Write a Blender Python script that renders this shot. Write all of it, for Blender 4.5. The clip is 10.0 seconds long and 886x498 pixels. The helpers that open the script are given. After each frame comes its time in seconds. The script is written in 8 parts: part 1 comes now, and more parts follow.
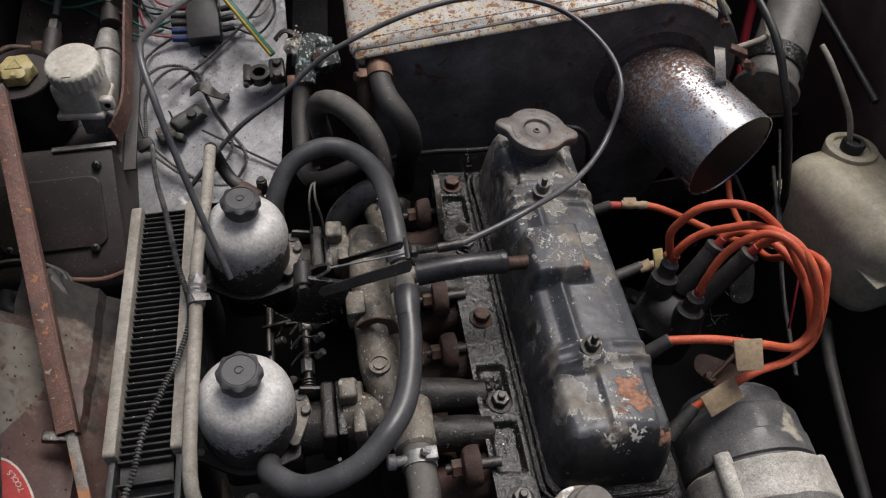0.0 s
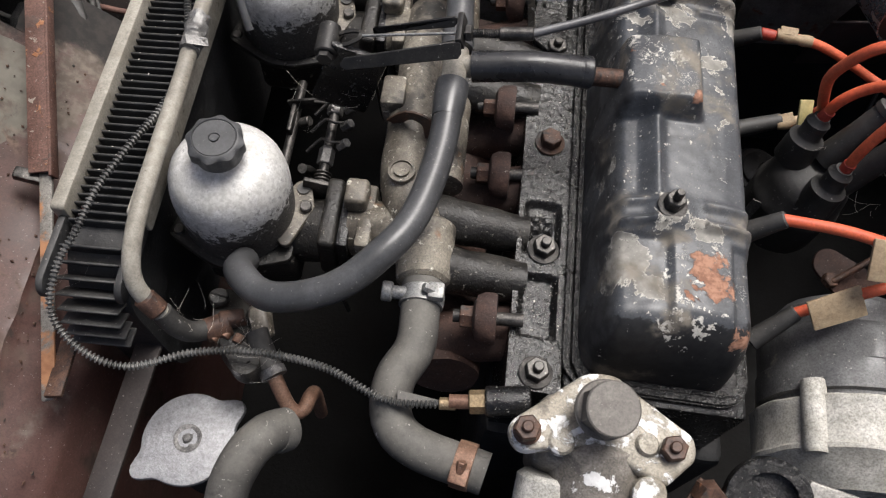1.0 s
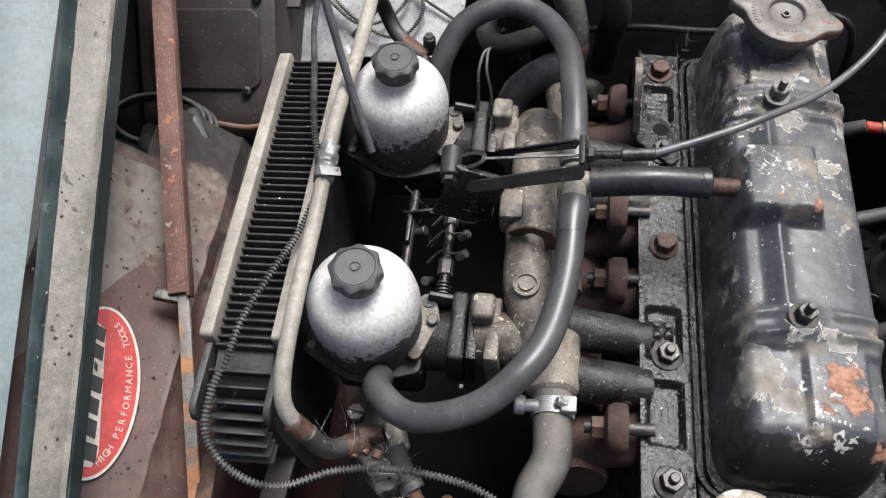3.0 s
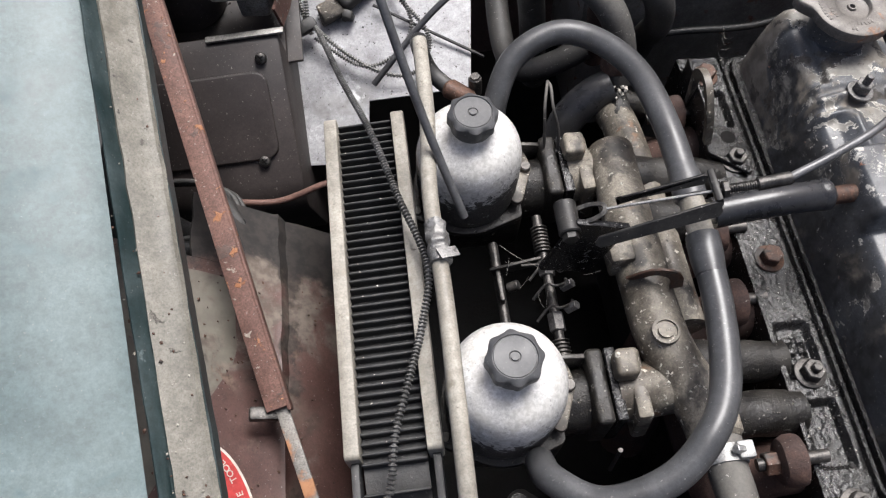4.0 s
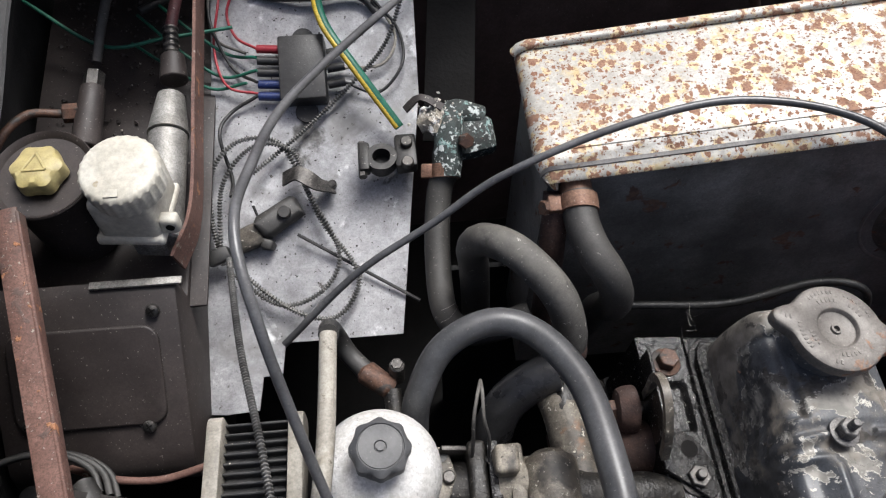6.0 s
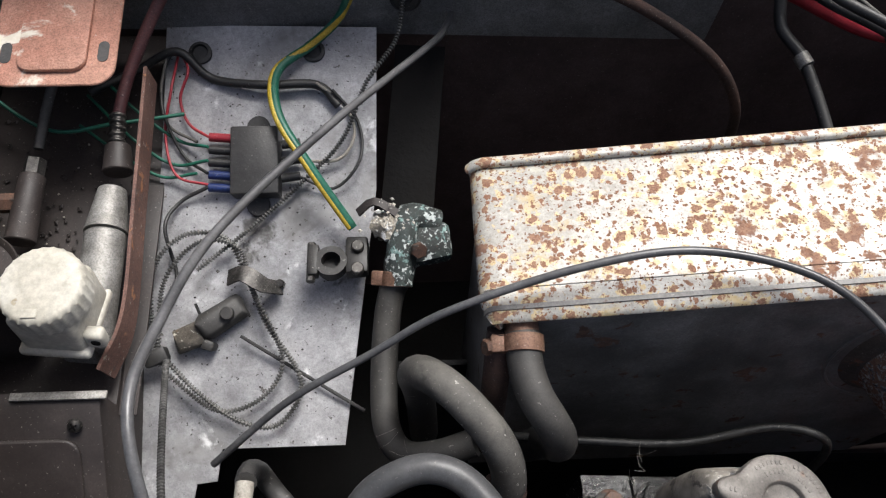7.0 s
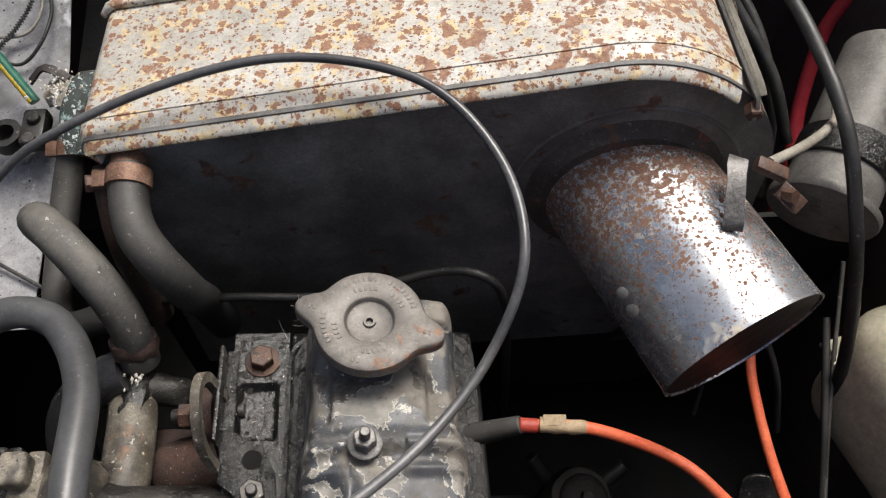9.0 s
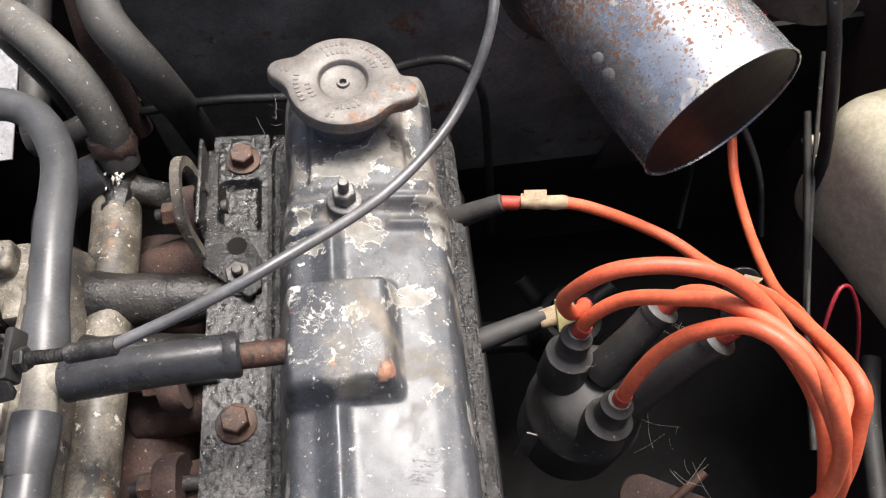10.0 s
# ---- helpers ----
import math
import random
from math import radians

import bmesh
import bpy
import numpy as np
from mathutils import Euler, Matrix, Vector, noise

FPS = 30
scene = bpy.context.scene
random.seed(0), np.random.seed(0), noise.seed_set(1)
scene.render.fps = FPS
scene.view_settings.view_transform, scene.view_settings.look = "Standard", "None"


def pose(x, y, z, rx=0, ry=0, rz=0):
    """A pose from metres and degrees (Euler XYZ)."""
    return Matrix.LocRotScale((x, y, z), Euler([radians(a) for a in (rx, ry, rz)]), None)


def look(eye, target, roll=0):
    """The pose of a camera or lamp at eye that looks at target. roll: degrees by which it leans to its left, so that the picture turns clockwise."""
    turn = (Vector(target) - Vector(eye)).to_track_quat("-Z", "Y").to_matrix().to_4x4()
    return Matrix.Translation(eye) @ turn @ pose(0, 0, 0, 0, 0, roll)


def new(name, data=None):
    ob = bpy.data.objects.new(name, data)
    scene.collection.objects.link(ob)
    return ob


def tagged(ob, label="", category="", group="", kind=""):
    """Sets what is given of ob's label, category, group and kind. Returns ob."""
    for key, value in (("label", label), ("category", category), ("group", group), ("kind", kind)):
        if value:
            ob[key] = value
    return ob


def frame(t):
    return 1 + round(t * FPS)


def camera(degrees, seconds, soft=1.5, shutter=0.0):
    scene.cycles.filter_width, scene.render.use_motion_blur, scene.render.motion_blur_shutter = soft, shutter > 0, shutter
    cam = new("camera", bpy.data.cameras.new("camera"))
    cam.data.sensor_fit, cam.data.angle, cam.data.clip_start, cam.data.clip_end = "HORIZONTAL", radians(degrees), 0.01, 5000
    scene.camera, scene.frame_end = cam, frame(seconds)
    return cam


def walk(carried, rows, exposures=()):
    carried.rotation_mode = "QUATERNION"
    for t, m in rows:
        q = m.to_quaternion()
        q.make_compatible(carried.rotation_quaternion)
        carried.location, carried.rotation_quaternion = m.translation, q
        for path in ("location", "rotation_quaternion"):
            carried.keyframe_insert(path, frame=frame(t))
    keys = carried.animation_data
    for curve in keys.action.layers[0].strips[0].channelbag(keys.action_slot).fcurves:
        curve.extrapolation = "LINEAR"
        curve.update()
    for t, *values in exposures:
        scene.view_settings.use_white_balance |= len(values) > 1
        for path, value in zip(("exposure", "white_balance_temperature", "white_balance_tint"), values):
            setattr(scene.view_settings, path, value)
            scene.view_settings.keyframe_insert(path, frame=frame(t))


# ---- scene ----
cam = camera(56.9, 10.0, 1.2)
PATH = [
    (0, (-0.11, 0.063, 1.406), (0.07, 1.327, -0.133), -0.8),
    (0.2, (-0.091, 0.103, 1.383), (0.101, 1.322, -0.191), 1.5),
    (0.3, (-0.087, 0.120, 1.363), (0.111, 1.314, -0.229), 3.0),
    (0.5, (-0.067, 0.142, 1.314), (0.093, 1.302, -0.308), 6.8),
    (0.7, (-0.045, 0.161, 1.288), (-0.018, 1.221, -0.407), 5.2),
    (0.8, (-0.023, 0.159, 1.280), (-0.122, 1.146, -0.457), 0.5),
    (1, (-0.025, 0.145, 1.252), (-0.192, 1.076, -0.51), -4.2),
    (1.5, (-0.018, 0.148, 1.245), (-0.194, 1.067, -0.523), -6.5),
    (2, (-0.041, 0.154, 1.248), (-0.249, 1.088, -0.509), -7.5),
    (2.5, (-0.044, 0.161, 1.255), (-0.293, 1.113, -0.487), -9.7),
    (2.8, (-0.061, 0.158, 1.271), (-0.346, 1.170, -0.431), -11.0),
    (3, (-0.084, 0.175, 1.302), (-0.379, 1.184, -0.399), -11.5),
    (3.2, (-0.108, 0.187, 1.311), (-0.394, 1.219, -0.379), -11.2),
    (4.3, (-0.294, 0.286, 1.307), (-0.2, 1.224, -0.456), -5.9),
    (4.5, (-0.293, 0.299, 1.301), (-0.165, 1.239, -0.46), -4.7),
    (5, (-0.257, 0.366, 1.312), (-0.126, 1.345, -0.427), -2.6),
    (5.2, (-0.239, 0.397, 1.312), (-0.118, 1.401, -0.414), -2.4),
    (5.5, (-0.222, 0.423, 1.311), (-0.118, 1.475, -0.387), -2.1),
    (5.7, (-0.211, 0.445, 1.305), (-0.126, 1.526, -0.376), -2.2),
    (6.8, (-0.18, 0.541, 1.321), (-0.108, 1.669, -0.33), 1.8),
    (7, (-0.149, 0.568, 1.335), (-0.083, 1.673, -0.331), 1.4),
    (7.2, (-0.107, 0.564, 1.325), (-0.074, 1.721, -0.307), -0.7),
    (7.5, (-0.037, 0.575, 1.324), (-0.009, 1.747, -0.297), -1.5),
    (7.7, (0.000, 0.567, 1.325), (0.033, 1.758, -0.281), -1.6),
    (8, (0.043, 0.552, 1.313), (0.083, 1.754, -0.285), -1.8),
    (8.2, (0.073, 0.541, 1.305), (0.129, 1.748, -0.290), -1.5),
    (8.5, (0.113, 0.514, 1.284), (0.141, 1.715, -0.315), -3.0),
    (8.7, (0.124, 0.487, 1.253), (0.150, 1.682, -0.351), -3.1),
    (9, (0.134, 0.473, 1.222), (0.143, 1.603, -0.428), -3.7),
    (9.2, (0.138, 0.460, 1.204), (0.144, 1.555, -0.469), -4.0),
    (9.5, (0.133, 0.441, 1.187), (0.143, 1.474, -0.525), -4.7),
    (9.7, (0.134, 0.427, 1.179), (0.137, 1.446, -0.542), -5.3),
    (10, (0.136, 0.381, 1.164), (0.139, 1.383, -0.567), -6.6),
]
EXPOSURES = [(0, -0.45, 6200, 12), (0.5, 0.1, 6200, 11), (1, 0.2, 6200, 10), (2.5, 0.47, 6000, 10), (4.5, 0.55, 6050, 11), (5.5, 0.42, 6000, 10),
             (7.5, 0.26, 6200, 9), (8.5, 0.2, 6350, 9), (9, 0.25, 6350, 9), (9.5, 0.84, 6300, 11), (10, 1.06, 6300, 11)]
walk(cam, [(t, look(eye, target, roll)) for t, eye, target, roll in PATH], EXPOSURES)


# ---- daylight ----
world = bpy.data.worlds.new("sky")
scene.world = world
world.use_nodes = True
wn = world.node_tree.nodes
sky = wn.new("ShaderNodeTexSky")
sky.sky_type, sky.sun_disc = "NISHITA", False
sky.sun_elevation, sky.sun_rotation = radians(65), radians(40)
sky.air_density, sky.dust_density, sky.ozone_density = 0.7, 8.0, 0.3
wn["Background"].inputs["Strength"].default_value = 0.1
world.node_tree.links.new(sky.outputs[0], wn["Background"].inputs["Color"])
sun_data = bpy.data.lights.new("sun", "SUN")
sun_data.energy, sun_data.angle, sun_data.color = 3.3, radians(28), (1.0, 0.96, 0.9)
sun = new("sun", sun_data)
sun.matrix_world = look((0.72, 1.25, 3.1), (0.0, 0.5, 0.7))


# ---- materials ----
def rgb(c):
    return (*c, 1.0)


def surface(name, base, alt, rough=(0.4, 0.7), metal=0.0, patch=9.0, grain=220.0, bump=0.15,
            rust=None, flake=None, dust=None, spec=0.5, coat=0.0, grit=1.0, depth=0.0015):
    """A worn surface: two tones in large patches, fine grain, and, where given, rust, flaked paint and settled dust.
    rust, flake: (colour, second colour, size, threshold, softness[, more]), or a list of such layers, a few of them
    painted shade;
    more: "toward" (axis, from, to, gain) or "round" [(place, radius, gain)] for where it lies, "cluster" (size, gain)
    for uneven density, "seed" to lay one layer inside another, "detail". dust: (colour, amount). depth: how deep the
    relief is, in metres."""
    m = bpy.data.materials.new(name)
    m.use_nodes = True
    nt = m.node_tree
    nd, ln = nt.nodes, nt.links
    bsdf = nd["Principled BSDF"]
    tc = nd.new("ShaderNodeTexCoord")

    def noise_tex(scale, detail=6.0, rough_=0.6, shift=0.0, distort=0.0):
        mp = nd.new("ShaderNodeMapping")
        mp.inputs["Location"].default_value = (shift, shift * 1.7, -shift)
        ln.new(tc.outputs["Object"], mp.inputs["Vector"])
        n = nd.new("ShaderNodeTexNoise")
        n.inputs["Scale"].default_value, n.inputs["Detail"].default_value = scale, detail
        n.inputs["Roughness"].default_value, n.inputs["Distortion"].default_value = rough_, distort
        ln.new(mp.outputs[0], n.inputs["Vector"])
        return n.outputs["Fac"]

    def ramp(fac, lo, hi):
        r = nd.new("ShaderNodeMapRange")
        r.interpolation_type = "SMOOTHSTEP"
        r.inputs["From Min"].default_value, r.inputs["From Max"].default_value = lo, hi
        ln.new(fac, r.inputs["Value"])
        return r.outputs[0]

    def mixc(fac, a, b, kind="MIX"):
        x = nd.new("ShaderNodeMix")
        x.data_type, x.blend_type = "RGBA", kind
        for v, sock in ((fac, x.inputs[0]), (a, x.inputs[6]), (b, x.inputs[7])):
            if isinstance(v, (int, float)):
                sock.default_value = v
            elif isinstance(v, tuple):
                sock.default_value = rgb(v)
            else:
                ln.new(v, sock)
        return x.outputs[2]

    def mixf(fac, a, b):
        x = nd.new("ShaderNodeMix")
        for v, sock in ((fac, x.inputs[0]), (a, x.inputs[2]), (b, x.inputs[3])):
            if isinstance(v, (int, float)):
                sock.default_value = v
            else:
                ln.new(v, sock)
        return x.outputs[0]

    def cell_spots(scale, wobble):
        """Round spots of uneven size: near 1 in the middle of a spot, with ragged rims."""
        v = nd.new("ShaderNodeTexVoronoi")
        v.inputs["Scale"].default_value = scale
        ln.new(tc.outputs["Object"], v.inputs["Vector"])
        sep = nd.new("ShaderNodeSeparateColor")
        ln.new(v.outputs["Color"], sep.inputs[0])
        a = nd.new("ShaderNodeMath")
        a.operation = "MULTIPLY_ADD"
        ln.new(sep.outputs[0], a.inputs[0])
        a.inputs[1].default_value, a.inputs[2].default_value = 0.55, 0.1
        b = nd.new("ShaderNodeMath")
        b.operation = "SUBTRACT"
        ln.new(a.outputs[0], b.inputs[0])
        ln.new(v.outputs["Distance"], b.inputs[1])
        c = nd.new("ShaderNodeMath")
        c.operation = "MULTIPLY_ADD"
        ln.new(wobble, c.inputs[0])
        c.inputs[1].default_value = 1.9
        ln.new(b.outputs[0], c.inputs[2])
        return c.outputs[0]

    big = noise_tex(patch, 5.0, 0.65)
    fine = noise_tex(grain, 4.0, 0.6, 3.1)
    col = mixc(ramp(big, 0.35, 0.68), base, alt)
    mid = noise_tex(patch * 5.0, 6.0, 0.7, 6.4)
    col = mixc(ramp(mid, 0.25, 0.75), mixc(1.0, col, (0.72, 0.71, 0.7), "MULTIPLY"), col)
    col = mixc(ramp(fine, 0.3, 0.7), mixc(1.0, col, (0.82, 0.82, 0.82), "MULTIPLY"), col)
    micro = noise_tex(640.0, 3.0, 0.7, 9.2)
    col = mixc(ramp(micro, 0.34, 0.6), mixc(1.0, col, (1 - 0.38 * grit,) * 3, "MULTIPLY"), col)
    if grit:
        speck = ramp(noise_tex(420.0, 2.0, 0.5, 1.7), 0.68, 0.74)
        col = mixc(speck, col, mixc(0.35 * grit, col, (0.55, 0.52, 0.47)))
    ro = mixf(ramp(big, 0.3, 0.7), rough[0], rough[1])
    me = metal
    height = mixf(0.3, fine, micro) if grit else fine
    if dust:
        geo = nd.new("ShaderNodeNewGeometry")
        sep = nd.new("ShaderNodeSeparateXYZ")
        ln.new(geo.outputs["Normal"], sep.inputs[0])
        up = ramp(sep.outputs["Z"], 0.1, 0.95)
        mul = nd.new("ShaderNodeMath")
        mul.operation = "MULTIPLY"
        ln.new(up, mul.inputs[0])
        ln.new(mixf(ramp(noise_tex(60.0, 8.0, 0.75, 7.7), 0.3, 0.7), dust[1] * 0.35, dust[1]), mul.inputs[1])
        col = mixc(mul.outputs[0], col, dust[0])
        ro = mixf(mul.outputs[0], ro, 0.9)
        if metal:
            me = mixf(mul.outputs[0], me, 0.0)
    as_list = lambda v: v if isinstance(v, list) else [v]
    for k, layer in [(0, v) for v in as_list(flake)] + [(1, v) for v in as_list(rust)]:
        if not layer:
            continue
        c1, c2, size, thr, soft, more = layer if len(layer) == 6 else (*layer, {})
        fac = noise_tex(size, more.get("detail", 7.0), 0.62, more.get("seed", 11.3 + 5 * k + thr * 9), more.get("twist", 0.3))
        if "cells" in more:
            fac = cell_spots(more["cells"], fac)

        def plus(fac, by, gain):
            add = nd.new("ShaderNodeMath")
            add.operation = "MULTIPLY_ADD"
            ln.new(by, add.inputs[0])
            add.inputs[1].default_value = gain
            ln.new(fac, add.inputs[2])
            return add.outputs[0]

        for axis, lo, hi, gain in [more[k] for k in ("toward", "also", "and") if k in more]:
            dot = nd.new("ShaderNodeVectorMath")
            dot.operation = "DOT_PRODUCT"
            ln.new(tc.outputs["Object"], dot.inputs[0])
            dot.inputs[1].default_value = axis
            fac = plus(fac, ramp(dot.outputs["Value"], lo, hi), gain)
        for place, radius, gain in more.get("round", ()):
            dist = nd.new("ShaderNodeVectorMath")
            dist.operation = "DISTANCE"
            ln.new(tc.outputs["Object"], dist.inputs[0])
            dist.inputs[1].default_value = place
            near = nd.new("ShaderNodeMath")
            near.operation = "SUBTRACT"
            near.inputs[0].default_value = 1.0
            ln.new(ramp(dist.outputs["Value"], radius * 0.3, radius), near.inputs[1])
            fac = plus(fac, near.outputs[0], gain)
        if "cluster" in more:
            fac = plus(fac, noise_tex(more["cluster"][0], 3.0, 0.55, 17.9), more["cluster"][1])
        if "edge" in more:
            gap = nd.new("ShaderNodeMath")
            gap.operation = "COMPARE"
            ln.new(noise_tex(more["edge"][0], 8.0, 0.68, 4.4, 0.8), gap.inputs[0])
            gap.inputs[1].default_value, gap.inputs[2].default_value = 0.52, more["edge"][1]
            gate = nd.new("ShaderNodeMath")
            gate.operation = "MULTIPLY"
            ln.new(gap.outputs[0], gate.inputs[0])
            ln.new(ramp(fac, thr, thr + soft), gate.inputs[1])
            mask = gate.outputs[0]
        else:
            mask = ramp(fac, thr, thr + soft)
        col = mixc(mask, col, mixc(ramp(noise_tex(size * 4, 4.0, 0.6, 2.2), 0.35, 0.65), c1, c2))
        ro = mixf(mask, ro, 0.85 if k else 0.6)
        if metal:
            me = mixf(mask, me, 0.0)
        height = mixf(0.5, height, mask)
    bp = nd.new("ShaderNodeBump")
    bp.inputs["Strength"].default_value, bp.inputs["Distance"].default_value = bump, depth
    ln.new(height, bp.inputs["Height"])
    ln.new(bp.outputs[0], bsdf.inputs["Normal"])
    ln.new(col, bsdf.inputs["Base Color"])
    ln.new(ro, bsdf.inputs["Roughness"])
    if isinstance(me, float):
        bsdf.inputs["Metallic"].default_value = me
    else:
        ln.new(me, bsdf.inputs["Metallic"])
    bsdf.inputs["Specular IOR Level"].default_value = spec
    bsdf.inputs["Coat Weight"].default_value = coat
    return m


